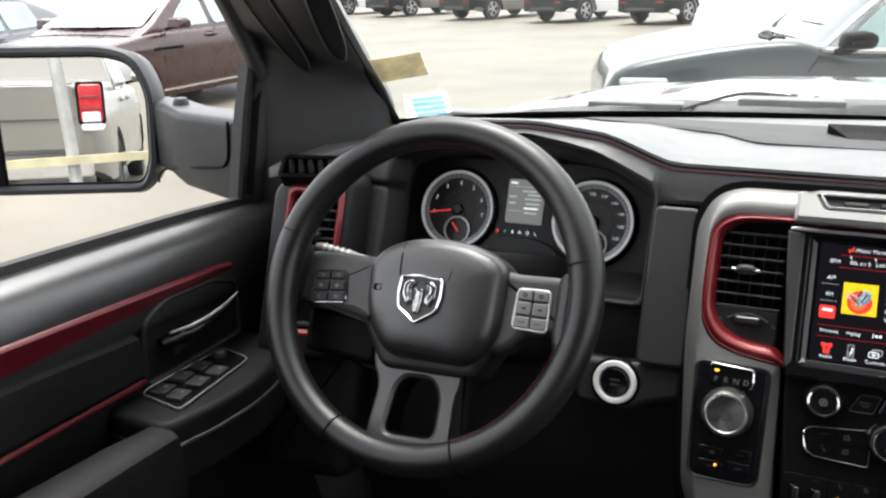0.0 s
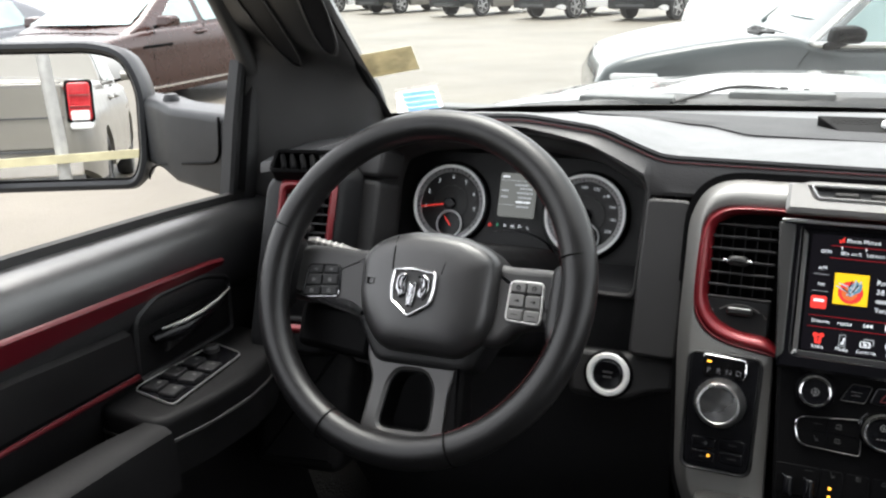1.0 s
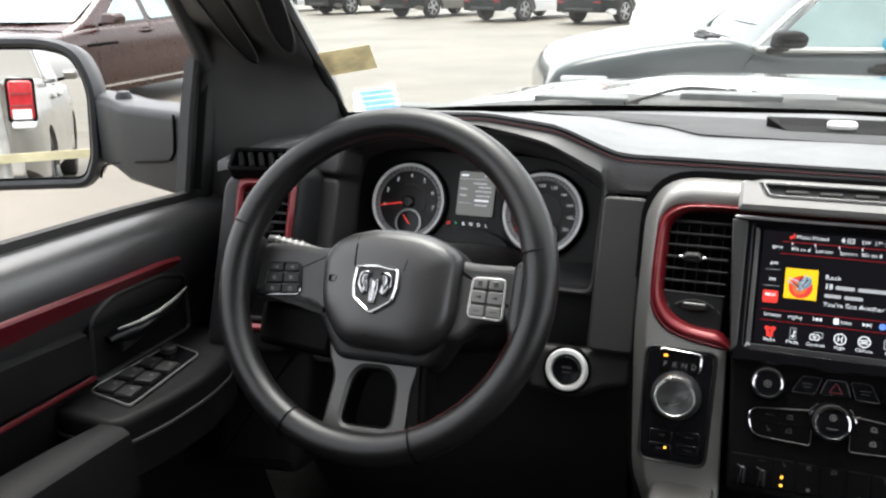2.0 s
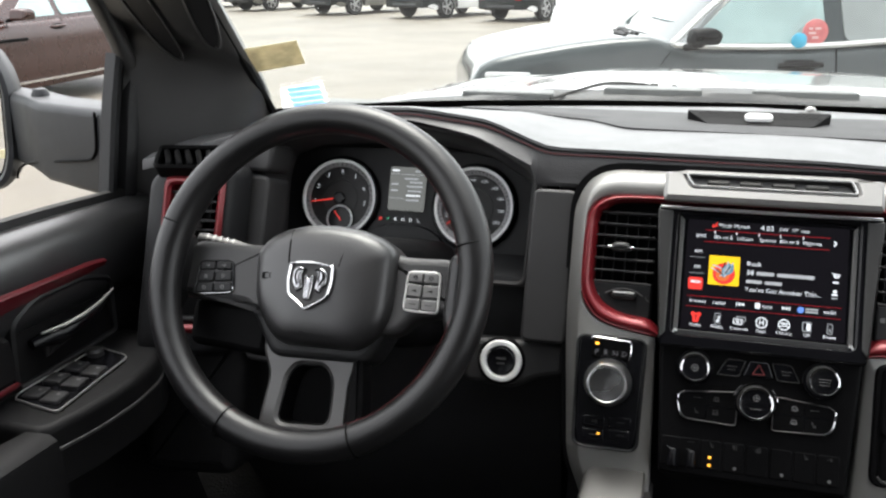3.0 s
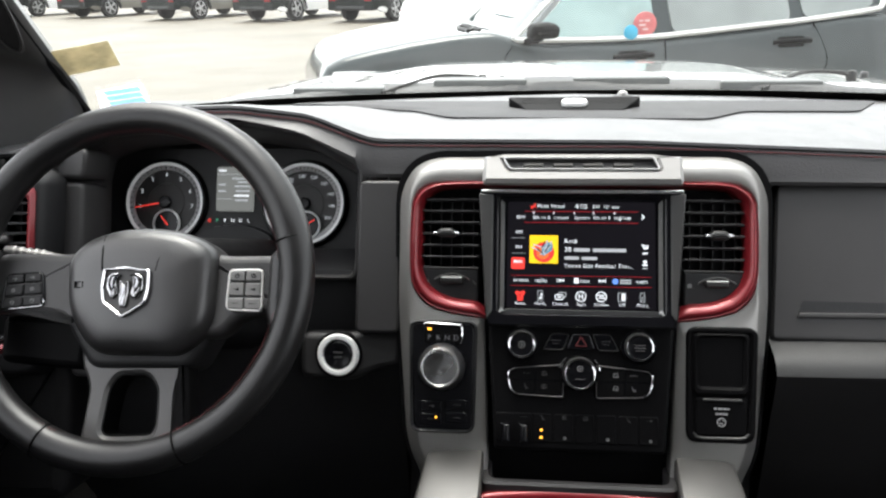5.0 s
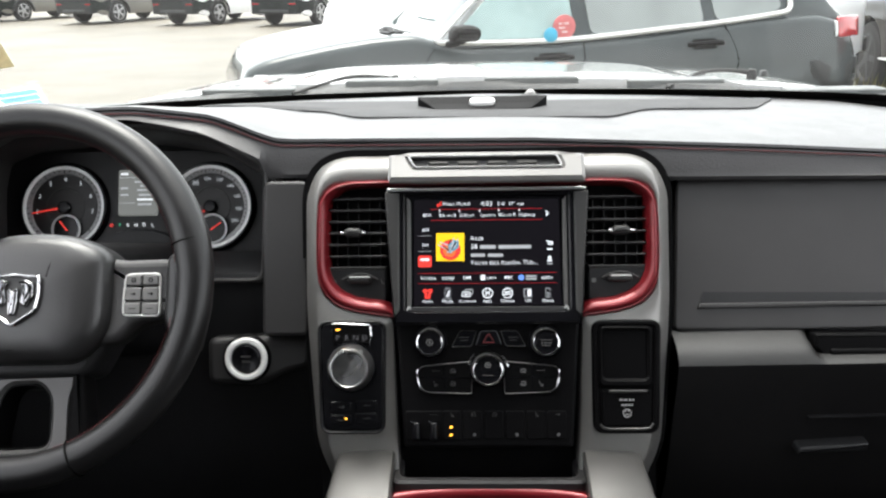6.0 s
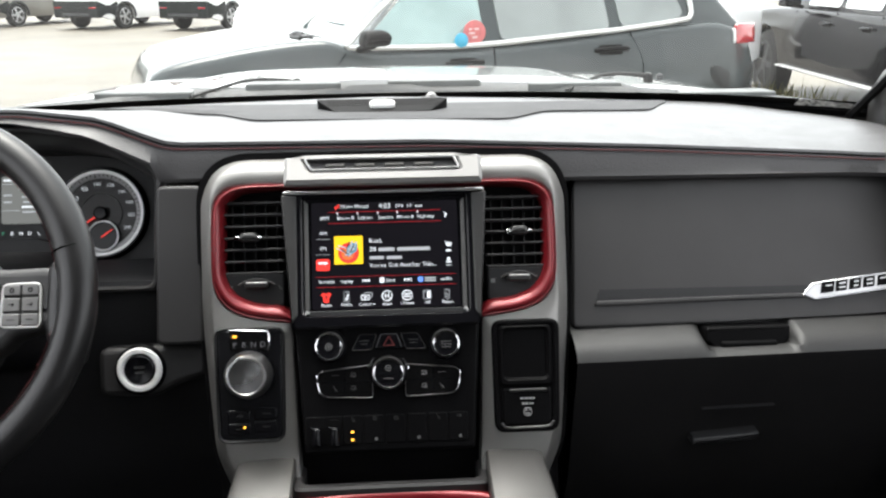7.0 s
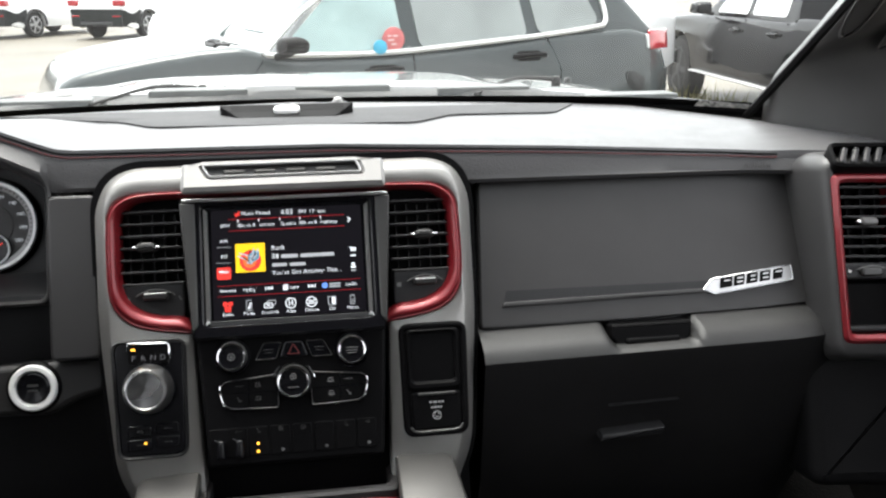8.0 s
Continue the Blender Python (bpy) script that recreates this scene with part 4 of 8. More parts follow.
screen_bar(0.074, 0.586, 0.0155, 0.0135, G_RED, 0.002)
screen_bar(0.074, 0.570, 0.0105, 0.0030, G_WHITE)
# cover picture: a yellow square with a red disc and a grey figure
screen_bar(0.249, 0.452, 0.0326, 0.0328, G_YELLOW, 0.0003)
u, v = spx(0.249, 0.480)
part("picture", lathe(at(SC, u, v), [(0.0120, 0.0003), (0.0120, 0.0006), (0.0001, 0.0006)], 28), G_RED, screen)
part("picture", lathe(at(SC, u - 0.001, v - 0.0010), [(0.0074, 0.0005), (0.0074, 0.0008), (0.0001, 0.0008)], 20), glowing("lit_orange", (0.8, 0.2, 0.06), 0.16), screen)
G_STEEL = glowing("lit_steel_blue", (0.10, 0.20, 0.26), 0.3)
part("picture", prism(at(SC, u + 0.0028, v + 0.0040, 0, 40), round_off([(-0.009, -0.004), (0.004, -0.006), (0.010, 0.000), (0.006, 0.006), (-0.004, 0.004)], 0.002), 0.0006, 0.0010), G_STEEL, screen)
strokes(at(SC, u, v, 0.001), [(-0.014, 0.006, -0.004, 0.001), (-0.012, 0.009, 0.003, 0.004), (0.004, 0.014, 0.001, -0.004), (0.009, 0.013, 0.004, 0.002), (-0.004, -0.003, 0.007, 0.007)], 0.0015, glowing("lit_pale_figure", (0.35, 0.36, 0.40), 0.3), screen, "picture", 0.0004)
strokes(at(SC, u, v, 0.0012), [(0.001, 0.013, -0.002, 0.005), (0.007, 0.009, 0.001, 0.0), (-0.008, 0.004, -0.001, -0.001)], 0.0013, G_SCREEN, screen, "picture", 0.0004)
screen_word("Rock", 0.388, 0.373, 0.0074, align="LEFT")
screen_word("38", 0.388, 0.452, 0.0082, align="LEFT")


def word_bars(x0, x1, y, h, mat):
    """Plain bars, one for each word, where a name stands."""
    a, v = spx(x0, y)
    b, _ = spx(x1, y)
    part("name_bar", prism(SC, rounded(b - a, h, 0.0012, (a + b) / 2, v, 3), 0.0, 0.0004), mat, screen)


G_NAME = glowing("lit_name_bar", (0.5, 0.52, 0.55), 0.16)
for x0, x1, y, h in ((0.452, 0.562, 0.454, 0.0040), (0.580, 0.806, 0.455, 0.0040), (0.390, 0.488, 0.531, 0.0036), (0.506, 0.612, 0.533, 0.0036)):
    word_bars(x0, x1, y, h, G_NAME)
screen_word("You've Got Another Thin...", 0.388, 0.604, 0.0070, align="LEFT")
strokes(at(SC, *spx(0.932, 0.425)), [(-0.0040, 0.0030, -0.0024, 0.0030), (-0.0024, 0.0030, -0.0012, -0.0014), (-0.0012, -0.0014, 0.0028, -0.0014), (0.0028, -0.0014, 0.0036, 0.0020), (0.0036, 0.0020, -0.0022, 0.0020), (-0.0018, 0.0004, 0.0032, 0.0004)], 0.0010, G_WHITE, screen, "icon")
screen_bar(0.932, 0.480, 0.006, 0.0018, G_WHITE, 0.0005)
part("icon", lathe(at(SC, *spx(0.930, 0.560)), [(0.0020, 0), (0.0020, 0.0004), (0.0002, 0.0004)], 12), G_WHITE, screen)
screen_bar(0.930, 0.588, 0.006, 0.0018, G_WHITE, 0.0008)
screen_bar(0.930, 0.618, 0.006, 0.0014, G_GREY, 0.0004)
for y in (0.700, 0.795):
    screen_bar(0.5, y, 0.160, 0.0006, D_RED, 0.0002)
for x, s in ((0.098, "browse"), (0.233, "replay"), (0.530, "tune"), (0.908, "audio")):
    screen_word(s, x, 0.744, 0.0058)
for x, d in ((0.368, -1), (0.642, 1)):
    for k in (0, 1):
        u, v = spx(x, 0.742)
        tri = [(-0.0016, -0.002), (0.0016, 0.0), (-0.0016, 0.002)]
        part("icon", prism(at(SC, u + (k - 0.5) * 0.0036, v), [(d * a, b) for a, b in tri][::d], 0, 0.0004), G_WHITE, screen)
    screen_bar(x + d * 0.026, 0.742, 0.0008, 0.0042, G_WHITE, 0.0002)
screen_bar(0.472, 0.741, 0.0052, 0.0062, G_WHITE, 0.0008)
for y in (0.725, 0.742, 0.757):
    screen_bar(0.472, y, 0.0038, 0.0006, D_RED, 0.0002)
part("icon", lathe(at(SC, *spx(0.733, 0.744)), [(0.0034, 0), (0.0034, 0.0004), (0.0002, 0.0004)], 18), G_BLUE, screen)
for y in (0.733, 0.757):
    screen_bar(0.800, y, 0.0125, 0.0019, G_GREY, 0.0004)
# the row of menu buttons
MENU = (("Radio", G_RED), ("Media", G_WHITE), ("Controls", G_WHITE), ("Apps", G_WHITE), ("Climate", G_WHITE), ("Off", G_WHITE), ("Phone", G_GREY))
for i, (s, mt) in enumerate(MENU):
    x = 0.093 + 0.1365 * i
    screen_word(s, x, 0.961, 0.0052)
    icon = at(SC, *spx(x, 0.888))
    if i == 0:
        part("icon", prism(icon, round_off([(-0.003, -0.006), (0.003, -0.006), (0.0035, 0.0), (0.0060, 0.0030), (0.0040, 0.0058), (0.0, 0.0040), (-0.0040, 0.0058), (-0.0060, 0.0030), (-0.0035, 0.0)], 0.001), 0, 0.0004), mt, screen)
        strokes(at(icon, 0, 0, 0.0004), [(-0.002, 0.001, 0.002, 0.001), (0, -0.004, 0, 0.002)], 0.0008, G_SCREEN, screen, "icon")
    elif i == 1:
        strokes(icon, [(-0.0028, -0.0058, 0.0028, -0.0058), (0.0028, -0.0058, 0.0028, 0.0058), (0.0028, 0.0058, -0.0028, 0.0058), (-0.0028, 0.0058, -0.0028, -0.0058)], 0.0006, G_GREY, screen, "icon")
        strokes(icon, [(0.001, 0.003, 0.001, -0.0022), (0.001, 0.003, 0.0026, 0.0016)] + ring_lines(0.0011, 6, 0.0, -0.0026), 0.0010, mt, screen, "icon")
    elif i == 2:
        for dx, dy in ((0.0016, 0.0016), (-0.0016, -0.0012)):
            part("icon", ring(at(icon, dx, dy, 0.0002 * (dy < 0)), rounded(0.0098, 0.0062, 0.0014, 0, 0, 2), rounded(0.0080, 0.0044, 0.0008, 0, 0, 2), 0, 0.0004, 0.0001), G_GREY if dy > 0 else mt, screen)
        part("icon", prism(at(icon, -0.0016, -0.0012), rounded(0.0036, 0.0020, 0.0006), 0, 0.0004), mt, screen)
    elif i in (3, 4):
        strokes(icon, ring_lines(0.0056, 18), 0.0011, mt, screen, "icon")
        if i == 3:
            strokes(icon, [(-0.0018, -0.0030, -0.0018, 0.0030), (0.0018, -0.0030, 0.0018, 0.0030), (-0.0018, 0.0, 0.0018, 0.0)], 0.0010, mt, screen, "icon")
        else:
            strokes(icon, [(-0.0042, 0.0018, 0.0042, 0.0018), (-0.0042, -0.0016, 0.0042, -0.0016), (-0.0030, 0.0001, 0.0030, 0.0001)], 0.0009, mt, screen, "icon")
    elif i == 5:
        part("icon", ring(icon, rounded(0.0092, 0.0104, 0.0014, 0, 0, 2), rounded(0.0074, 0.0086, 0.0008, 0, 0, 2), 0, 0.0004, 0.0001), G_GREY, screen)
        part("icon", prism(at(icon, 0.0016, 0), rounded(0.0036, 0.0074, 0.0006), 0, 0.0004), mt, screen)
    else:
        part("icon", ring(icon, rounded(0.0054, 0.0112, 0.0012, 0, 0, 2), rounded(0.0042, 0.0098, 0.0008, 0, 0, 2), 0, 0.0004, 0.0001), mt, screen)
        strokes(icon, [(-0.0012, y, 0.0012, y) for y in (-0.003, -0.0015, 0.0)], 0.0006, mt, screen, "icon")

# control panel below the screen
C = face((0, 1.030, 1.06), 0.4)


def cz(z):
    return (z - 1.06) * 1.077


panel = part("control_panel", prism(C, round_off([(-0.096, cz(0.966)), (0.096, cz(0.966)), (0.105, cz(1.10)), (-0.105, cz(1.10))], 0.006), -0.05, -0.002, 0.004), M_DEEP, stack, "matt black control panel")


def knob(u, v, r, name, marks, h=0.018, base=1.26):
    m = at(C, u, v)
    kn = part(name, lathe(m, [(r * base, -0.004), (r * base, 0.0015), (r * (base - 0.04), 0.003), (r * 1.02, 0.0025)], 44), M_GLOSS, stack, "black knob with polished rings")
    bm = bmesh.new()
    loft(bm, [[m @ Vector((rr * math.cos(2 * math.pi * j / 48), rr * math.sin(2 * math.pi * j / 48), w)) for j in range(48)] for rr, w in ((r * base + 0.0003, 0.0), (r * base, 0.0022), (r * (base - 0.045), 0.0034), (r * (base - 0.07), 0.0026))])
    part("base_ring", bm, M_EMBLEM, kn, "thin polished base ring")
    bm = bmesh.new()
    n = 72
    loops = []
    for rr, w, cut in ((r * 1.02, 0.002, 1), (r * 0.985, h * 0.7, 1), (r * 0.95, h * 0.92, 0), (r * 0.90, h - 0.001, 0)):
        loops.append([m @ Vector(((rr - 0.0005 * cut * (j % 2)) * math.cos(2 * math.pi * j / n), (rr - 0.0005 * cut * (j % 2)) * math.sin(2 * math.pi * j / n), w)) for j in range(n)])
    loft(bm, loops, True, (True, False))
    part("grip", bm, M_HOUSING, kn)
    bm = bmesh.new()
    loft(bm, [[m @ Vector((rr * math.cos(2 * math.pi * j / 48), rr * math.sin(2 * math.pi * j / 48), w)) for j in range(48)] for rr, w in ((r * 0.955, h * 0.88), (r * 0.92, h + 0.0008), (r * 0.84, h + 0.0012), (r * 0.80, h - 0.0004))])
    part("chrome_ring", bm, M_CHROME, kn, "polished face ring")
    part("cap", lathe(m, [(r * 0.81, h - 0.003), (r * 0.81, h - 0.0002), (r * 0.6, h - 0.0006), (0.0006, h - 0.0008)], 36), M_GLOSS, kn)
    for kind, dv, size in marks:
        icon_mark(at(m, 0, dv, h - 0.0004), kind, M_PRINT, kn, size, 0.0008)
    return kn


knob(-0.0655, 0.0190, 0.0160, "volume_knob", (("fan", 0.0, 1.5),))
knob(0.0650, 0.0185, 0.0160, "tuning_knob", (("word", 0.0025, 1.4), ("word", -0.0005, 1.4), ("word", -0.0035, 1.1)))
knob(-0.0004, -0.0125, 0.0185, "fan_knob", (("fan", 0.0060, 1.3), ("word", -0.0055, 1.3)), 0.017, 1.14)
M_DULLRED = material("dull_red_print", (0.085, 0.008, 0.009), 0.5, vary=0.1)
hz = at(C, 0.001, 0.0225)
part("hazard_button", prism(hz, round_off([(-0.0165, -0.0085), (0.0165, -0.0085), (0.010, 0.0095), (-0.010, 0.0095)], 0.003), -0.004, 0.002, 0.002), M_GLOSS, stack)
strokes(at(hz, 0, 0.0, 0.002), [(-0.0062, -0.0045, 0.0062, -0.0045), (0.0062, -0.0045, 0, 0.0058), (0, 0.0058, -0.0062, -0.0045)], 0.0011, M_DULLRED, stack, "hazard_mark")
for s in (-1, 1):
    key = round_off([(s * x, y) for x, y in ((0.0195, -0.0095), (0.0430, -0.0095), (0.0330, 0.0090), (0.0130, 0.0090))][::s], 0.003)
    bt = part("button", ring(hz, key, grown(key, -0.0007), -0.002, 0.0012, 0.0002), M_HOUSING, stack)
    part("button_face", prism(hz, grown(key, -0.0008), -0.002, 0.0006, 0.0003), M_GLOSS, bt)
    icon_mark(at(hz, 0.028 * s, 0.0012, 0.0008), "word", M_GREYMARK, bt, 1.2, 0.0010)
    icon_mark(at(hz, 0.028 * s, -0.0022, 0.0008), "word", M_GREYMARK, bt, 0.9, 0.0009)
    # polished-edged climate buttons beside the fan knob
    shape = [(0.018, -0.0405), (0.070, -0.0385), (0.0775, -0.0335), (0.0815, -0.0140), (0.0755, -0.0085), (0.018, -0.0030)]
    shape = round_off([(s * x, y) for x, y in shape][::s], 0.004)
    cp = part("climate_buttons", ring(C, shape, grown(shape, -0.0008), -0.004, 0.0020, 0.0003), M_BRUSH, stack, "black climate buttons in a polished outline")
    part("button_face", prism(C, grown(shape, -0.0010), -0.004, 0.0008), M_DEEP, cp)
    for u, v, kind in ((0.040, -0.0140, "screen"), (0.060, -0.0140, "word"), (0.040, -0.0285, "screen"), (0.060, -0.0285, "seat")):
        icon_mark(at(C, s * u, v, 0.001), kind, M_GREYMARK if s < 0 else M_PRINT, cp, 1.0, 0.0007)
    strokes(at(C, 0, 0, 0.0008), [(s * 0.050, -0.037, s * 0.050, -0.008), (s * 0.022, -0.0215, s * 0.078, -0.0215)], 0.0007, M_GLOSS, cp, "divider")
    part("corner_chrome", tube(smooth_path([C @ Vector((s * x, y, 0.0026)) for x, y in ((0.0800, -0.0125), (0.0806, -0.020), (0.0785, -0.030), (0.0755, -0.0350), (0.070, -0.0382))], 4), 0.0009, 6), M_CHROME, cp)
    part("knob_arc", tube([C @ Vector((-0.0004 + 0.0228 * math.cos(radians(a)), -0.0125 + 0.0228 * math.sin(radians(a)), 0.0024)) for a in (range(8, 50, 6) if s > 0 else range(130, 172, 6))], 0.0009, 6), M_CHROME, cp)
# row of switches
for i, (u, kind) in enumerate(((-0.084, "arrow"), (-0.064, "word"), (-0.042, "seat"), (-0.018, "people"), (0.006, "screen"), (0.030, "off"), (0.054, "seat"), (0.077, "arrow"))):
    sw = part("switch", prism(at(C, u, cz(0.990)), rounded(0.0215, 0.032, 0.003), -0.006, -0.0008, 0.001), M_DEEP, stack)
    if i not in (0, 5):
        icon_mark(at(C, u + 0.001, cz(1.001), -0.0008), kind, M_GREYMARK, sw, 0.9)
    if i < 2:
        part("toggle", prism(at(C, u + 0.002, cz(0.985)), round_off([(-0.0055, -0.012), (0.0055, -0.012), (0.0045, 0.010), (-0.0045, 0.010)], 0.003), -0.002, 0.008, 0.004), M_GLOSS, sw)
        strokes(at(C, u + 0.002, cz(0.985), 0.006), [(-0.006, 0.011, -0.001, 0.008), (-0.001, 0.008, 0.001, -0.002)], 0.0011, M_EMBLEM, sw, "polished_edge", 0.002)
    if i in (3, 5, 7):
        icon_mark(at(C, u + 0.002, cz(0.980), -0.0008), "fan", M_PRINT, sw, 0.6, 0.0010)
for v in (0.988, 0.980):
    part("lamp", prism(at(C, -0.0425, cz(v)), rounded(0.0032, 0.0026, 0.001), -0.001, 0.001), G_AMBER, stack, "amber seat heater lamp")

# left pod: rotary selector
PL = at(B, -0.158, bz(1.030))
plate_ = round_off([(-0.035, -0.063), (0.035, -0.063), (0.037, 0.063), (-0.038, 0.063)], 0.010)
part("pod_recess", prism(PL, plate_, -0.01, 0.0035, 0.002), M_GLOSS, stack, "gloss black selector plate")
part("pod_edge", ring(PL, grown(plate_, 0.003), plate_, -0.004, 0.005, 0.0014), M_PLASTIC, stack)
sel = thing("gear_selector", PL @ Vector((0, 0, 0)), "brushed aluminium rotary gear selector knob", "gear selector")
KN = at(PL, -0.001, 0.012, 0.003)
part("base_ring", lathe(KN, [(0.0295, 0), (0.0295, 0.004), (0.028, 0.006), (0.026, 0.006)], 40), M_GLOSS, sel)
bm = bmesh.new()
n = 72
loops = []
for rr, w, kn_ in ((0.0278, 0.003, 1), (0.0272, 0.011, 1), (0.0240, 0.0235, 0), (0.0222, 0.0262, 0), (0.0200, 0.0268, 0), (0.0192, 0.0255, 0)):
    loops.append([KN @ Vector(((rr - 0.0005 * kn_ * (j % 2)) * math.cos(2 * math.pi * j / n), (rr - 0.0005 * kn_ * (j % 2)) * math.sin(2 * math.pi * j / n), w)) for j in range(n)])
loft(bm, loops, True, (True, False))
part("knob", bm, M_ALU, sel, "tapered aluminium skirt")
part("knob_face", lathe(KN, [(0.0193, 0.024), (0.0191, 0.0254), (0.010, 0.0246), (0.0005, 0.0242)], 56), M_SPUN, sel, "spun aluminium face")
gate = part("gear_display", prism(at(PL, -0.001, 0.050), round_off([(-0.021, -0.011), (0.021, -0.011), (0.022, 0.011), (-0.022, 0.011)], 0.003), 0, 0.0055, 0.001), M_DEEP, sel)
part("chrome_edge", tube([at(PL, -0.001, 0.050) @ Vector(p) for p in ((-0.0225, 0.004, 0.005), (-0.0222, 0.0105, 0.0052), (-0.0205, 0.0125, 0.0054), (0.0205, 0.0105, 0.0054), (0.0225, 0.0085, 0.0052), (0.0235, -0.004, 0.005), (0.0215, -0.011, 0.005))], 0.0011, 8), M_CHROME, gate)
for i, ch in enumerate("PRND"):
    letters(at(PL, -0.0165 + 0.0105 * i, 0.0455, 0.0058), ch, 0.0088, G_DIM, gate, "letter")
part("lamp", prism(at(PL, -0.0165, 0.0555, 0.004), rounded(0.005, 0.0026, 0.001), 0, 0.002), G_AMBER, gate, "amber lamp")
for u, v, kind in ((-0.014, -0.035, "arrow"), (0.016, -0.033, "word"), (-0.014, -0.050, "word"), (0.016, -0.048, "word")):
    bt = part("button", prism(at(PL, u, v, 0.003), rounded(0.026, 0.013, 0.003), 0, 0.0016, 0.0015), M_GLOSS, stack)
    icon_mark(at(PL, u + 0.001, v, 0.0048), kind, M_GREYMARK, bt, 1.0, 0.0009)
part("lamp", prism(at(PL, -0.0075, -0.048, 0.005), rounded(0.003, 0.0024, 0.001), 0, 0.0012), G_AMBER, stack, "amber lamp")

# right pod: open bin over a socket cover
PR = at(B, 0.159, bz(1.029))
plate_r = round_off([(-0.035, -0.062), (0.035, -0.062), (0.038, 0.063), (-0.036, 0.063)], 0.010)
part("pod_edge", ring(PR, grown(plate_r, 0.003), grown(plate_r, -0.004), -0.01, 0.005, 0.002), M_DEEP, stack)
part("pod_back", prism(PR, plate_r, -0.01, 0.0012), M_DEEP, stack)
part("bin_edge", ring(PR, rounded(0.064, 0.072, 0.008, 0, 0.024), rounded(0.050, 0.056, 0.005, 0.0, 0.026), -0.01, 0.006, 0.003), M_DEEP, stack)
part("bin_lip", prism(PR, rounded(0.054, 0.006, 0.002, 0, -0.007), -0.02, 0.004, 0.002), M_SOFT, stack)
lid_ = part("socket_cover", prism(PR, rounded(0.058, 0.044, 0.005, 0.001, -0.036), -0.02, 0.004, 0.003), M_DEEP, stack, "black hinged socket cover")
icon_mark(at(PR, 0.001, -0.0262, 0.0042), "word", M_SATIN, lid_, 2.0, 0.0020)
icon_mark(at(PR, 0.001, -0.0322, 0.0042), "word", M_SATIN, lid_, 1.5, 0.0020)
strokes(at(PR, 0.001, -0.0415, 0.0042), ring_lines(0.0046, 14) + [(-0.0018, 0.001, -0.0018, 0.003), (0.0018, 0.001, 0.0018, 0.003), (-0.002, -0.0016, 0.002, -0.0016)], 0.0009, M_SATIN, lid_, "print")
part("cover_edge", tube([PR @ Vector((x, -0.060 + y, 0.0052)) for x, y in ((-0.030, 0.006), (-0.026, 0.0015), (-0.018, 0.0), (0.020, 0.0005), (0.027, 0.002), (0.031, 0.007))], 0.0016, 8), M_HOUSING, lid_)
part("finger_lip", prism(PR, rounded(0.044, 0.0035, 0.0016, 0.002, -0.0165), -0.01, 0.0062, 0.0015), M_HOUSING, lid_)

# ---- centre console ----
console = thing("centre_console", (0, 0.98, 0.6), "dark centre console with graphite shoulders and an arched red trim", "console")
for s in (-1, 1):
    bm = bmesh.new()
    loops = []
    for y, z, x0, x1 in ((1.05, 0.950, 0.110, 0.176), (1.018, 0.949, 0.109, 0.178), (0.985, 0.944, 0.109, 0.180), (0.95, 0.936, 0.109, 0.183), (0.90, 0.918, 0.111, 0.188), (0.80, 0.875, 0.115, 0.195), (0.55, 0.83, 0.118, 0.198)):
        loops.append([(s * x0, y, z - 0.10), (s * x0, y, z - 0.0025), (s * (x0 + 0.0025), y, z), (s * (x0 + 0.02), y, z + 0.0006), (s * (x1 - 0.012), y, z - 0.001), (s * (x1 - 0.004), y, z - 0.004), (s * x1, y, z - 0.012), (s * (x1 + 0.003), y, z - 0.03), (s * (x1 + 0.016), y, z - 0.30)])
    loft(bm, loops, False)
    part("shoulder", bm, M_SHOULDER, console, "satin graphite shoulder")
bm = bmesh.new()
loft(bm, [[(x, y, z) for x in (-0.118, -0.06, 0, 0.06, 0.118)] for y, z in ((1.10, 0.90), (1.02, 0.895), (0.97, 0.90))], False)
part("tray_floor", bm, M_DEEP, console)
TP = Matrix.Translation((0, 0, 0.925)) @ Matrix(((1, 0, 0, 0), (0, 1, 0, 0), (0, -0.15, 1, 0.15), (0, 0, 0, 1)))
part("tray_rim", ring(TP, rounded(0.224, 0.125, 0.012, 0, 1.040), rounded(0.200, 0.104, 0.010, 0, 1.043), -0.04, 0.004, 0.003), M_SOFT, console, "charcoal rim round the tray")
arc = smooth_path([(-0.175, 0.90, 0.878), (-0.145, 0.953, 0.903), (-0.11, 0.972, 0.912), (-0.06, 0.979, 0.915), (0, 0.981, 0.916), (0.06, 0.979, 0.915), (0.11, 0.972, 0.912), (0.145, 0.953, 0.903), (0.175, 0.90, 0.878)], 5)
part("red_trim", tube(arc, 0.008, 10), M_RED, console, "arched red trim strip")
bm = bmesh.new()
loft(bm, [[(x, y, z - 0.3 * x * x) for x in (-0.15, -0.08, -0.03, 0.03, 0.08, 0.15)] for y, z in ((0.978, 0.905), (0.95, 0.905), (0.86, 0.875), (0.60, 0.84))], False)
part("lid", bm, M_LID, console, "dark console lid")

# ---- glove compartment and passenger's side ----
glove = thing("glove_box", (0.44, 1.12, 1.06), "charcoal upper glove box door with a chrome badge", "glove box")
GL = face((0.445, 1.110, 1.1), 0.5)


def gz(z):
    return (z - 1.1) * 1.118


door_ = round_off([(-0.222, gz(1.064)), (0.212, gz(1.072)), (0.226, gz(1.120)), (0.2275, gz(1.2295)), (-0.211, gz(1.2325))], 0.010)


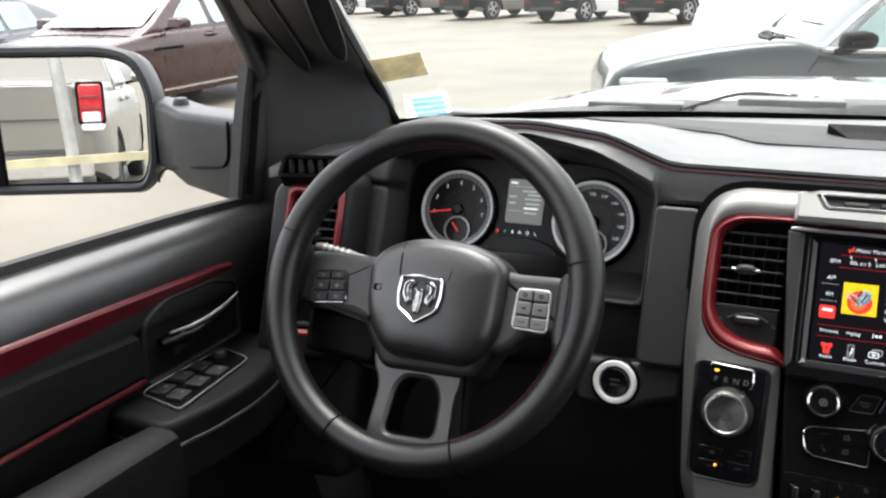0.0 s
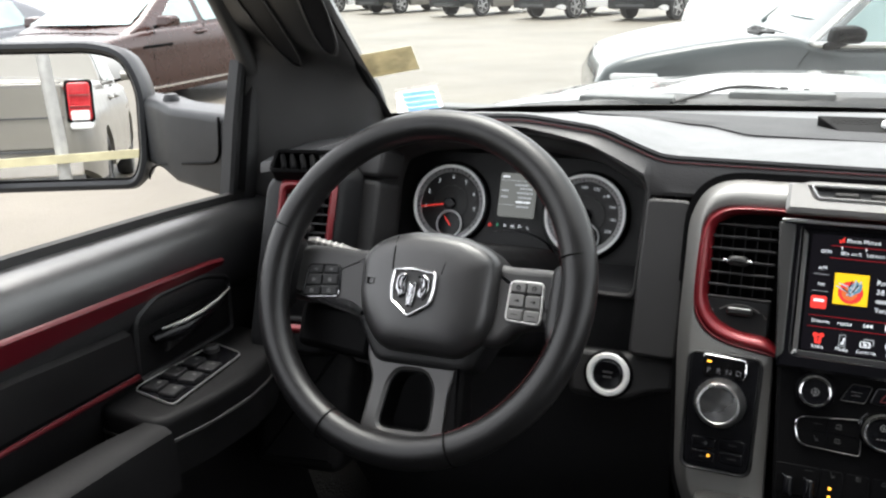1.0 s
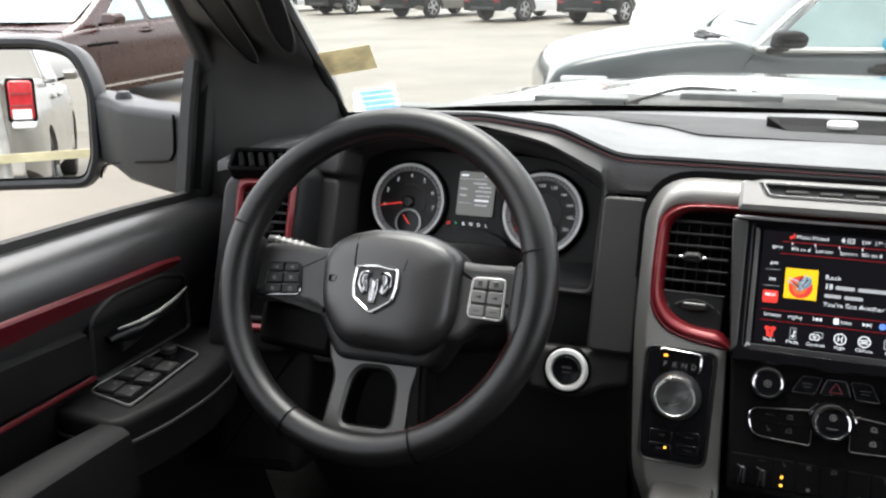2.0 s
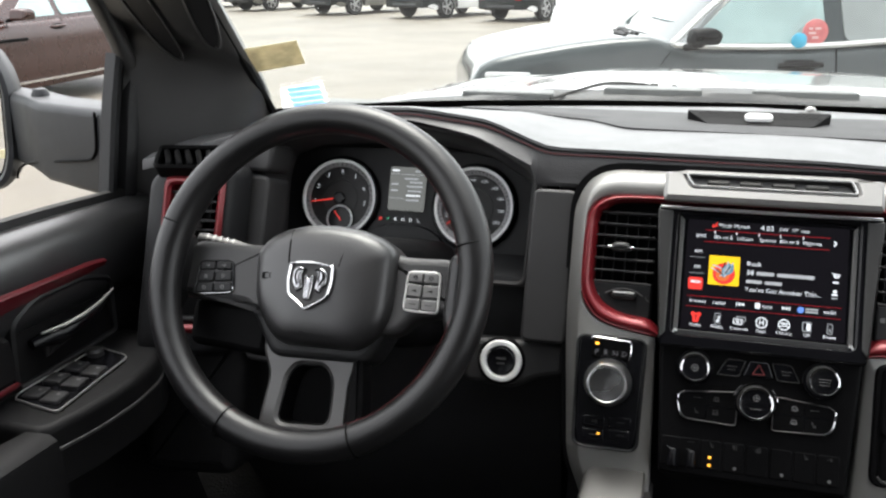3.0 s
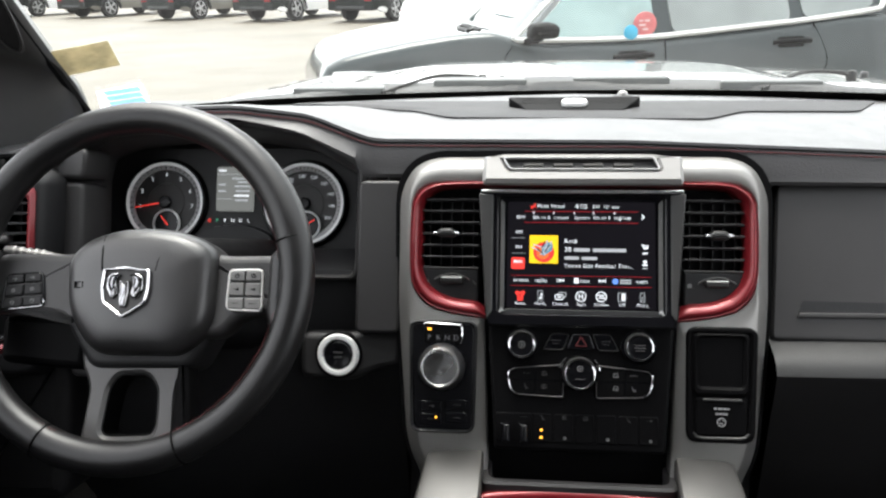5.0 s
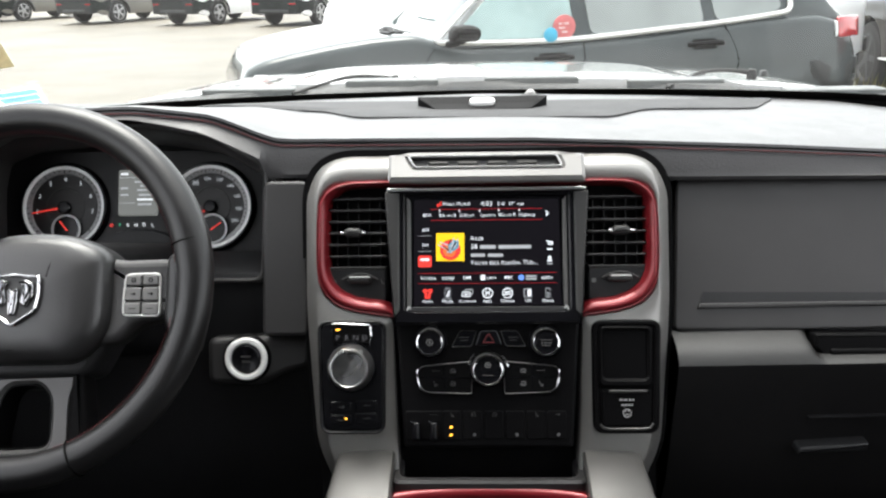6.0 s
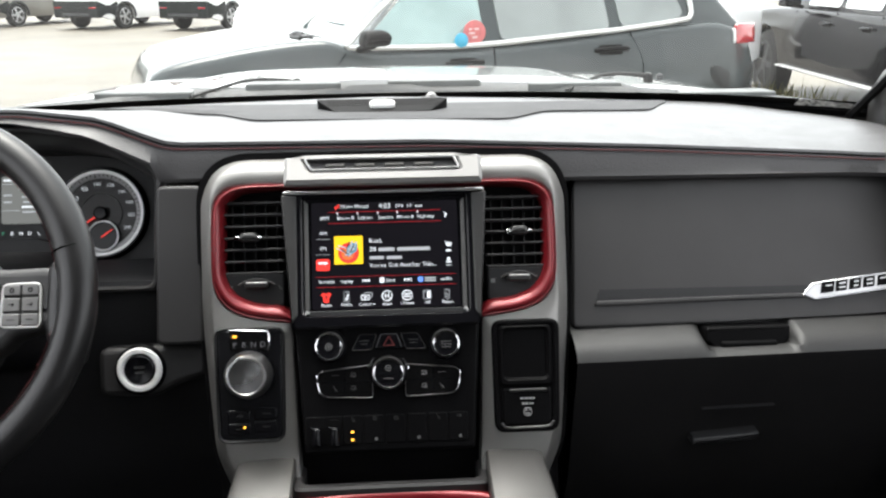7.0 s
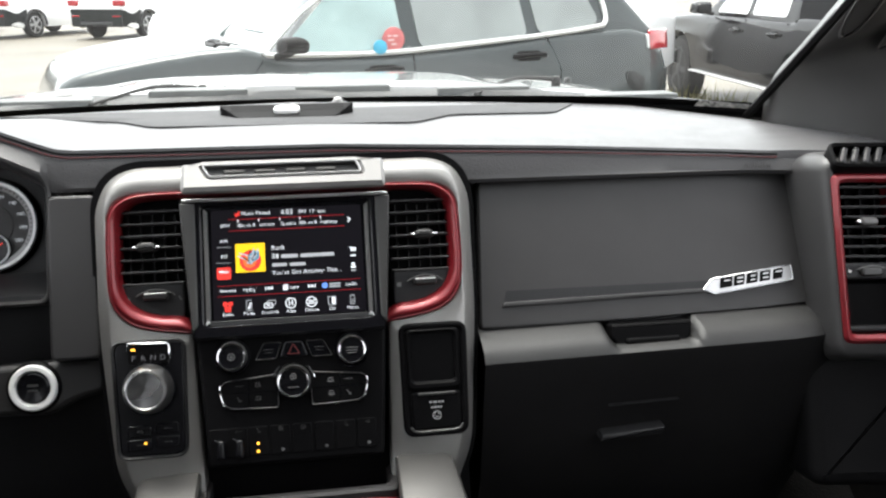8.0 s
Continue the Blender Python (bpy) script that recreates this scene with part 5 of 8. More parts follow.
def across(poly, v):
    """The two ends of a level line through an outline."""
    hits = [a[0] + (b[0] - a[0]) * (v - a[1]) / (b[1] - a[1]) for a, b in zip(poly, poly[1:] + poly[:1]) if (a[1] - v) * (b[1] - v) < 0]
    return min(hits), max(hits)


# the door's face curves back a little above the groove
bm = bmesh.new()
rows = []
v0, v1 = min(p[1] for p in door_) + 0.0004, max(p[1] for p in door_) - 0.0004
for j in range(41):
    v = v0 + (v1 - v0) * (0.5 - 0.5 * math.cos(math.pi * j / 40))
    ua, ub = across(door_, v)
    w = -0.15 * max(0.0, v - gz(1.120)) ** 2
    turn_in = 0.003 * max(0.0, 1 - min(v - v0, v1 - v) / 0.004) ** 2
    rows.append([GL @ Vector((u, v, w - d - turn_in)) for u, d in [(ua, 0.03), (ua, 0.003)] + [(ua + 0.003 + (ub - ua - 0.006) * i / 24, 0.0) for i in range(25)] + [(ub, 0.003), (ub, 0.03)]])
rows = [[p - GL.to_3x3() @ Vector((0, 0, 0.025)) for p in rows[0]]] + rows + [[p - GL.to_3x3() @ Vector((0, 0, 0.025)) for p in rows[-1]]]
loft(bm, rows, False)
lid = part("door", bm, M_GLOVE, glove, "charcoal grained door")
part("groove", prism(GL, round_off([(-0.190, gz(1.094)), (0.075, gz(1.096)), (0.075, gz(1.1045)), (-0.186, gz(1.1065))], 0.002), -0.01, 0.0006), M_PLASTIC, lid)
part("groove_lip", prism(GL, round_off([(-0.193, gz(1.0885)), (0.080, gz(1.091)), (0.075, gz(1.096)), (-0.190, gz(1.094))], 0.001), -0.01, 0.003, 0.0015), M_SOFT, lid)
part("gap", prism(GL, grown(door_, 0.0035), -0.05, -0.018), M_DEEP, glove)
badge = thing("badge", GL @ Vector((0.13, 0, 0)), "satin metal name badge with dark bars on the glove box", "badge")
bp = [(0.068, gz(1.0945)), (0.082, gz(1.0885)), (0.190, gz(1.0995)), (0.190, gz(1.1170)), (0.080, gz(1.1055))]
part("plate", prism(GL, bp, 0.0, 0.0035, 0.001), M_BADGE, badge)
for i, (wd, slits) in enumerate(((0.0165, ((0.002, 0.008),)), (0.0145, ((0.0028, 0.008), (-0.0022, 0.008))), (0.0150, ((0.0026, 0.006), (-0.0024, 0.006))), (0.0145, ((0.0028, 0.008), (-0.0022, 0.008))), (0.0130, ((0.0026, 0.009),)))):
    bm_ = at(GL, 0.099 + 0.0178 * i, gz(1.1010 + 0.0016 * i), 0.004, 6)
    bar = part("bar", prism(bm_, round_off([(-wd / 2 - 0.0018, -0.0064), (wd / 2 - 0.0018, -0.0064), (wd / 2 + 0.0022, 0.0064), (-wd / 2 + 0.0022, 0.0064)], 0.0016), -0.002, 0.0006), M_DEEP, badge)
    strokes(at(bm_, 0, 0, 0.0007), [(-sl / 2 + 0.3 * v + 0.001, v, sl / 2 + 0.3 * v + 0.001, v) for v, sl in slits], 0.0018, M_BADGE, bar, "bar_slit")
part("plate_edge", ring(GL, [(x, y) for x, y in grown(bp, 0.0008)], grown(bp, -0.0008), 0.0, 0.0044, 0.0004), M_EMBLEM, badge, "bright raised edge")
bm = bmesh.new()
rows = []
for i in range(92):
    x = 0.221 + 0.455 * i / 91
    e = 0.012 * max(0, (x - 0.60) / 0.08) ** 2
    notch = 0.022 * max(0.0, min(1.0, (0.060 - abs(x - 0.435)) / 0.010))
    z0 = 1.066 + 0.006 * (x - 0.22) / 0.45
    rows.append([(x, 1.115, z0 + 0.002), (x, 1.090 + notch * 0.4, z0 - 0.004 - notch * 0.7), (x, 1.066 + notch * 0.2, z0 - 0.010 - notch * 0.6), (x, 1.054 + e, z0 - 0.017 - notch * 0.25), (x, 1.0475 + e, z0 - 0.026), (x, 1.050 + e, z0 - 0.05), (x, 1.058 + e, z0 - 0.085), (x, 1.063 + e, z0 - 0.125), (x, 1.075 + e, z0 - 0.20), (x, 1.13 + e, z0 - 0.32), (x, 1.22, z0 - 0.42)])
loft(bm, [r[:5] for r in rows], False)
ledge = part("ledge", bm, M_LID, dash, "charcoal ledge below the glove box")
part("latch_pocket", prism(face((0.435, 1.084, 1.053), 0.3), round_off([(-0.052, -0.006), (-0.040, -0.018), (0.040, -0.018), (0.052, -0.005), (0.052, 0.012), (-0.052, 0.012)], 0.003), -0.02, 0.012, 0.004), M_DEEP, ledge, "dark latch pocket")
part("latch_bar", prism(face((0.435, 1.068, 1.048), 0.3), rounded(0.070, 0.008, 0.003), -0.02, 0.002, 0.003), M_DEEP, ledge, "latch bar")
low = thing("lower_glove_box", (0.45, 1.06, 0.85), "dark lower glove box door with a slim pull", "glove box")
bm = bmesh.new()
loft(bm, [r[4:] for r in rows], False)
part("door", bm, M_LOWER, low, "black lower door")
part("pull", prism(face((0.409, 1.050, 0.931), 0.0), round_off([(-0.042, -0.007), (0.038, -0.002), (0.042, 0.008), (-0.040, 0.002)], 0.003), -0.03, 0.004, 0.003), M_PLASTIC, low, "slim pull")
part("gap", prism(face((0.424, 1.056, 0.970), 0.0), [(-0.045, -0.002), (0.045, 0.0), (0.045, 0.002), (-0.045, 0.0)], -0.03, 0.002), M_PLASTIC, low)


# ---- steering wheel ----
wheel = thing("steering_wheel", (-0.455, 0.9, 1.2), "black leather steering wheel with red stitching and a chrome shield", "steering wheel")
WK = 0.57
W = face((-0.455, 0.900, 1.197), WK)
R_MID, R_TUBE = 0.1725, 0.0168
circle = [W @ Vector((0.0015 + R_MID * math.sin(2 * math.pi * i / 96), R_MID * math.cos(2 * math.pi * i / 96), 0)) for i in range(96)]
rr_ = [R_TUBE + 0.0012 * math.exp(-((i / 96 * 360 - 290) / 18) ** 2) + 0.0012 * math.exp(-((i / 96 * 360 - 70) / 18) ** 2) for i in range(96)]
wn_axis = (W.to_3x3() @ Vector((0, 0, 1)))
part("rim", tube(circle, rr_, 18, True, up=wn_axis), M_LEATHER, wheel, "black leather rim with sewn joints")
for a in (75, 285, 156, 204):
    a_ = radians(a)
    c = W @ Vector((R_MID * math.sin(a_), R_MID * math.cos(a_), 0))
    t_ = W.to_3x3() @ Vector((math.cos(a_), -math.sin(a_), 0))
    s_ = W.to_3x3() @ Vector((math.sin(a_), math.cos(a_), 0))
    n_ = W.to_3x3() @ Vector((0, 0, 1))
    bm = bmesh.new()
    tube([c + (s_ * math.cos(2 * math.pi * j / 24) + n_ * math.sin(2 * math.pi * j / 24)) * (R_TUBE + 0.0009) for j in range(24)], 0.0009, 5, True, bm=bm)
    part("joint", bm, M_DEEP, wheel)
bm = bmesh.new()
for i in range(0, 288):
    a = 2 * math.pi * i / 288
    d = math.degrees(a)
    if 80 < d < 100 or 260 < d < 280 or 160 < d < 200:
        continue
    rad = R_MID - R_TUBE * 0.86
    p = Vector((rad * math.sin(a), rad * math.cos(a), R_TUBE * 0.52))
    q = Vector(((rad - 0.002) * math.sin(a + 0.012), (rad - 0.002) * math.cos(a + 0.012), R_TUBE * 0.32))
    tube([W @ p, W @ q], 0.00034, 4, bm=bm)
tagged(part("stitching", bm, M_STITCH, wheel, "red stitching inside the rim"), kind="stuff")

# hub cover: a cushion with a rolled edge and two creases, over a darker chin
hub = round_off([(-0.030, -0.0715), (0.050, -0.0705), (0.064, -0.0625), (0.079, -0.0460), (0.0845, -0.0280), (0.0840, 0.0360), (0.071, 0.0475), (0.046, 0.0570), (0.014, 0.0605), (-0.018, 0.0590), (-0.047, 0.0510), (-0.065, 0.0400), (-0.0755, 0.0240), (-0.0715, -0.0180), (-0.064, -0.0390), (-0.050, -0.0580), (-0.040, -0.0670)], 0.010, 4)
bm = bmesh.new()
cx_, cy_ = 0.004, -0.006
loops = []
for s, w in ((1.0, -0.055), (1.0, -0.030), (0.990, -0.0215), (0.965, -0.0150), (0.925, -0.0100), (0.87, -0.0065), (0.78, -0.0035), (0.6, -0.0008), (0.4, 0.0008), (0.2, 0.0015)):
    loops.append([W @ Vector((cx_ + (x - cx_) * s, cy_ + (y - cy_) * s, w)) for x, y in hub])
loft(bm, loops, True, (True, True))
cover = part("airbag_cover", bm, M_HUB, wheel, "black hub cushion with a rolled edge")
for s in (-1, 1):
    pts = [W @ Vector((0.0 + s * x, y, w)) for x, y, w in ((0.0335, 0.0490, -0.0105), (0.0325, 0.0440, -0.0066), (0.0310, 0.0330, -0.0024), (0.0295, 0.0210, -0.0006), (0.0280, 0.0120, 0.0002))]
    part("crease", tube(pts, 0.0012, 6), M_DEEP, cover)
for u, v, w in ((-0.050, -0.003, -0.0030), (0.050, -0.003, -0.0028), (0.0, -0.0550, -0.0050)):
    strokes(at(W, u, v, w), [(-0.007, 0.003, -0.007, -0.003), (-0.007, -0.003, -0.001, -0.003), (-0.007, 0.003, -0.001, 0.003), (0.001, 0.003, 0.001, -0.003), (0.001, 0.003, 0.006, 0.002), (0.001, -0.001, 0.006, 0.0)], 0.0009, M_DEEP, cover, "raised_mark", 0.0012)
chin = round_off([(-0.046, -0.0850), (0.062, -0.0820), (0.084, -0.0380), (0.090, 0.010), (-0.086, 0.010), (-0.082, -0.0320), (-0.070, -0.0500)], 0.012, 4)
part("hub_chin", prism(W, chin, -0.075, -0.028, 0.008, 4), M_PLASTIC, wheel, "darker lower body of the hub")
shield = round_off([(-0.0245, 0.013), (-0.0255, -0.006), (-0.0225, -0.022), (0.0, -0.037), (0.0225, -0.022), (0.0255, -0.006), (0.0245, 0.013), (0.0, 0.0150)], 0.004)
EM = at(W, 0, 0.0, 0.0025)
em = part("shield_frame", ring(EM, shield, grown(shield, -0.0030), -0.005, 0.0042, 0.0012), M_CHROME, wheel, "chrome shield-shaped frame")
part("shield_field", prism(EM, grown(shield, -0.0028), -0.005, 0.0008), M_HOUSING, em)
part("shield_shape", prism(EM, round_off([(-0.0045, 0.001), (-0.0050, -0.012), (-0.0035, -0.026), (0.0035, -0.026), (0.0050, -0.012), (0.0045, 0.001), (0.0, -0.003)], 0.0015), 0, 0.0055, 0.0024), M_EMBLEM, em, "plain chrome shape")
for s in (-1, 1):
    wing = round_off([(s * x, y) for x, y in ((0.0060, -0.0140), (0.0130, -0.0190), (0.0195, -0.0080), (0.0190, 0.0050), (0.0120, 0.0095), (0.0040, 0.0070), (0.0100, 0.0010), (0.0075, -0.0060))][::s], 0.003)
    part("shield_shape", prism(EM, wing, 0, 0.0046, 0.0030, 4), M_EMBLEM, em)
    part("shield_groove", tube(smooth_path([EM @ Vector((s * x, y, 0.0046)) for x, y in ((0.0060, 0.0060), (0.0130, 0.0050), (0.0155, -0.0020), (0.0125, -0.0100))], 4), 0.0011, 6), M_DEEP, em)

# side spokes with the button pads
M_BTN = material("grey_button_plastic", (0.14, 0.138, 0.135), 0.42, spec=0.5, vary=0.1)
PADS = {1: ((0.0945, -0.0240), (0.1338, -0.0246), (0.1320, 0.0196), (0.0952, 0.0188)), -1: ((-0.1480, -0.0290), (-0.0985, -0.0230), (-0.1045, 0.0135), (-0.1460, 0.0100))}
SPOKES = {1: [(0.060, -0.055), (0.0940, -0.0480), (0.1080, -0.0310), (0.1440, -0.0240), (0.160, -0.026), (0.158, 0.030), (0.1380, 0.0350), (0.0900, 0.0335), (0.060, 0.040)],
          -1: [(-0.060, 0.036), (-0.086, 0.0330), (-0.1540, 0.0335), (-0.168, 0.024), (-0.172, -0.030), (-0.1600, -0.0300), (-0.084, -0.0335), (-0.060, -0.050)]}
for s in (-1, 1):
    spoke = part("spoke", prism(W, round_off(SPOKES[s], 0.009), -0.050, -0.024, 0.009, 4), M_CHEEK, wheel, "charcoal side spoke")
    d = 0.140 if s > 0 else 0.157
    leather = [(d, -0.032), (d + 0.008, -0.050), (0.174, -0.062), (0.183, -0.01), (0.178, 0.050), (d + 0.012, 0.042), (d, 0.034)]
    leather = round_off([(s * x, y) for x, y in leather][::s], 0.010)
    part("thumb_pad", prism(W, leather, -0.030, -0.006 if s > 0 else -0.002, 0.012, 4), M_LEATHER, wheel)
    quad = [Vector(p) for p in PADS[s]]
    pm = at(W, 0, 0, -0.0245)
    pad = round_off([tuple(p) for p in quad], 0.007)
    fr = part("button_frame", ring(pm, pad, grown(pad, -0.0026), -0.004, 0.0030, 0.0010), M_BRIGHT if s > 0 else M_GLOSS, spoke, "bright frame" if s > 0 else "gloss black frame")
    part("button_base", prism(pm, grown(pad, -0.0018), -0.004, 0.0004), M_DEEP, fr)
    if s < 0:
        part("bright_edge", tube([pm @ Vector((p[0], p[1], 0.003)) for p in grown(pad, -0.0006)[4:10]], 0.0007, 6), M_EMBLEM, fr)
    bars = ((0.05, 0.32), (0.36, 0.67), (0.71, 0.95))
    for j, (v0, v1) in enumerate(bars):
        for i, (u0, u1) in enumerate(((0.06, 0.485), (0.515, 0.94))):
            def inside(a, b):
                return quad[0].lerp(quad[1], a).lerp(quad[3].lerp(quad[2], a), b)
            key = round_off([tuple(inside(a, b)) for a, b in ((u0, v0), (u1, v0), (u1, v1), (u0, v1))], 0.0022)
            bt = part("button", prism(pm, key, -0.002, 0.0036, 0.0016), M_BTN if s > 0 else M_PLASTIC, fr)
            c_ = inside((u0 + u1) / 2, (v0 + v1) / 2)
            icon_mark(at(pm, c_.x, c_.y, 0.0038), ("word", "arrow", "off")[j] if s > 0 else ("off", "fan", "arrow")[j], M_DEEP if s > 0 else M_PRINT, bt, 0.8, 0.0008)
part("spoke_back", prism(W, round_off([(-0.158, -0.080), (-0.062, -0.086), (-0.060, -0.030), (-0.160, -0.030)], 0.010), -0.066, -0.046, 0.008), M_DEEP, wheel, "dark cover behind the spoke")
# lower spoke: a satin frame round an opening
out_ = round_off([(-0.053, -0.166), (0.049, -0.166), (0.0461, -0.1050), (0.054, -0.076), (0.050, -0.055), (-0.060, -0.055), (-0.059, -0.080), (-0.0470, -0.1020)], 0.010, 5)
in_ = round_off([(-0.0315, -0.1525), (0.0265, -0.1495), (0.0262, -0.1180), (0.0245, -0.1010), (0.0135, -0.0880), (-0.0165, -0.0895), (-0.0255, -0.1020), (-0.0280, -0.1200)], 0.012, 5)
part("lower_spoke", ring(W, out_, in_, -0.050, -0.034, 0.004), M_BRUSH, wheel, "satin grey lower spoke frame")
part("spoke_lining", ring(W, grown(in_, 0.001), grown(in_, -0.0015), -0.070, -0.0375, 0.0004), M_DEEP, wheel)
skirt = round_off([(0.046, -0.076), (0.044, -0.150), (0.066, -0.146), (0.056, -0.070)][::-1], 0.006)
part("wheel_back", prism(W, skirt, -0.06, -0.030, 0.006), M_DEEP, wheel)
# column and stalk
column = thing("steering_column", (-0.455, 1.02, 1.12), "black steering column shroud", "steering column")
bm = bmesh.new()
loops = []
for y, z, w, h in ((0.945, 1.165, 0.060, 0.055), (0.965, 1.158, 0.075, 0.066), (1.05, 1.125, 0.080, 0.070), (1.16, 1.085, 0.085, 0.075)):
    loops.append([(-0.455 + x, y, z + v) for x, v in rounded(2 * w, 2 * h, 0.03)])
loft(bm, loops, True, (True, True))
part("shroud", bm, M_DEEP, column)
stalk = thing("indicator_stalk", (-0.55, 0.99, 1.21), "grey ribbed indicator stalk", "stalk")
base_, tip_ = Vector((-0.525, 0.985, 1.184)), Vector((-0.638, 0.955, 1.212))
path_ = [base_.lerp(tip_, t) for t in (0, 0.25, 0.45, 0.48, 0.55, 0.6, 0.80, 0.86)]
part("lever", tube(path_, [0.0055, 0.0060, 0.0066, 0.0078, 0.0078, 0.0074, 0.0086, 0.0066], 14, flat=0.8), M_BRUSH, stalk)
for t in (0.52, 0.58, 0.64, 0.70, 0.76):
    part("ridge", tube([base_.lerp(tip_, t), base_.lerp(tip_, t + 0.022)], 0.0092, 14, flat=0.8), M_TRAY, stalk, "pale ribbed grip")

# ---- driver's door ----
door = thing("driver_door", (-0.84, 0.6, 0.5), "charcoal driver's door panel with red trim and armrest", "car door")
SILL = [(0.0, 1.222), (0.50, 1.220), (0.75, 1.212), (1.01, 1.199), (1.15, 1.188), (1.22, 1.182)]


def sill(y):
    return smooth_table(y, SILL)


ys = [-0.25 + 1.45 * i / 60 for i in range(61)]
bm = bmesh.new()
rows = []
for y in ys:
    z = sill(y)
    rows.append([(-0.89, y, z - 0.005), (-0.876, y, z + 0.002), (-0.862, y, z), (-0.842, y, z - 0.010), (-0.826, y, z - 0.030), (-0.822, y, z - 0.06), (-0.824, y, z - 0.095), (-0.835, y, z - 0.11)])
loft(bm, rows, False)
part("top_roll", bm, M_ROLL, door, "charcoal rounded top of the door")
bm = bmesh.new()
loft(bm, [[(-0.89, y, sill(y) + 0.002), (-0.884, y, sill(y) + 0.014), (-0.876, y, sill(y) + 0.012), (-0.874, y, sill(y) - 0.002)] for y in ys], False)
part("window_seal", bm, M_RUBBER, door, "black rubber window seal")
bm = bmesh.new()
rows = []
for y in ys:
    z = sill(y)
    rows.append([(-0.838, y, z - 0.10), (-0.830, y, z - 0.13), (-0.826, y, 1.05), (-0.83, y, 1.0), (-0.845, y, 0.90), (-0.84, y, 0.75), (-0.80, y, 0.62), (-0.80, y, 0.45)])
loft(bm, rows, False)
part("panel", bm, M_DOOR, door, "black lower door panel")
# tapering red strip
bm = bmesh.new()
rows = []
for i in range(41):
    y = -0.2 + 1.24 * i / 40
    zt = lerp_table(y, [(-0.2, 1.20), (0.3, 1.183), (0.69, 1.162), (1.02, 1.144), (1.04, 1.140)])
    h = lerp_table(y, [(-0.2, 0.045), (0.4, 0.044), (0.69, 0.035), (0.86, 0.024), (1.02, 0.016), (1.04, 0.011)])
    rows.append([(-0.834, y, zt + 0.003), (-0.8205, y, zt), (-0.8172, y, zt - 0.0035), (-0.8178, y, zt - h * 0.3), (-0.8225, y, zt - h * 0.9), (-0.832, y, zt - h)])
loft(bm, rows, False)
part("red_trim", bm, M_DOORRED, door, "tapering red trim strip")
bm = bmesh.new()
rows = []
for i in range(41):
    y = -0.2 + 1.055 * i / 40
    zt = lerp_table(y, [(-0.2, 1.115), (0.4, 1.135), (0.69, 1.121), (0.85, 1.108)])
    zb = lerp_table(y, [(-0.2, 1.045), (0.664, 1.055), (0.854, 1.050)])
    rows.append([(-0.830, y, zt), (-0.816, y, zt - 0.006), (-0.812, y, (zt + zb) / 2), (-0.815, y, zb + 0.004), (-0.830, y, zb)])
loft(bm, rows, False)
part("insert", bm, M_LEATHER, door, "padded charcoal insert")
low_red = [(-0.814, y, lerp_table(y, [(-0.2, 1.04), (0.664, 1.051), (0.854, 1.047)])) for y in [-0.2 + 1.055 * i / 20 for i in range(21)]]
part("red_trim", tube(low_red, 0.0035, 8), M_DOORRED, door, "thin red line")
# handle bowl and lever
D = Matrix(((0, 0, 1, -0.826), (1, 0, 0, 0), (0, 1, 0, 0), (0, 0, 0, 1)))
bowl = round_off([(0.860, 1.030), (1.050, 1.030), (1.052, 1.112), (1.000, 1.130), (0.910, 1.134), (0.868, 1.116)], 0.014)
part("handle_bowl", ring(D, bowl, grown(bowl, -0.007), -0.02, 0.006, 0.003), M_PLASTIC, door, "moulded rim round the door handle")
part("handle_recess", prism(D, grown(bowl, -0.006), -0.03, -0.012), M_DEEP, door)
hnd = part("handle", tube([(-0.824, 0.895, 1.078), (-0.815, 0.925, 1.079), (-0.810, 0.955, 1.082), (-0.808, 0.990, 1.087), (-0.812, 1.025, 1.094)], [0.008, 0.016, 0.014, 0.010, 0.005], 14, flat=0.7), M_GLOSS, door, "black door lever with chrome edge")
part("chrome_edge", tube([(-0.815, 0.905, 1.090), (-0.802, 0.930, 1.092), (-0.798, 0.960, 1.094), (-0.799, 0.995, 1.098), (-0.806, 1.030, 1.102)], [0.0015, 0.0024, 0.0024, 0.0020, 0.0012], 10), M_SILVER, hnd)
part("lock_lever", prism(D, round_off([(0.915, 1.052), (0.965, 1.060), (0.962, 1.078), (0.918, 1.068)], 0.004), -0.012, 0.004, 0.003), M_SOFT, door)
# armrest with the switch plate
AR = Matrix.Translation((0, 0, 1.030))
arm_poly = round_off([(-0.735, 0.795), (-0.718, 0.86), (-0.712, 0.93), (-0.720, 0.99), (-0.745, 1.040), (-0.78, 1.062), (-0.83, 1.07), (-0.835, 0.80)], 0.02)
rest = part("armrest", prism(AR, arm_poly, -0.075, 0.0, 0.010, 4), M_DOOR, door, "black armrest pod")
part("armrest_seam", prism(AR, grown(arm_poly, 0.0012), -0.032, -0.028, 0.001), M_BRUSH, rest)
pull_ = []
for y, z, x0, x1 in ((0.80, 1.026, -0.765, -0.716), (0.74, 1.028, -0.775, -0.718), (0.60, 1.030, -0.788, -0.722), (0.30, 1.030, -0.79, -0.724), (-0.2, 1.03, -0.79, -0.724)):
    pull_.append([(x0, y, z - 0.07), (x0, y, z - 0.008), (x0 + 0.008, y, z), (x1 - 0.012, y, z), (x1 - 0.003, y, z - 0.006), (x1, y, z - 0.02), (x1, y, z - 0.08)])
part("pull_grip", loft(bmesh.new(), pull_, False, (False, False)), M_DOOR, door, "padded pull grip")
plate = round_off([(-0.744, 0.832), (-0.756, 0.980), (-0.812, 0.995), (-0.820, 0.860), (-0.815, 0.846)], 0.010)
part("switch_plate", prism(AR, plate, 0.0, 0.003, 0.0012), M_GLOSS, rest, "gloss black switch plate")
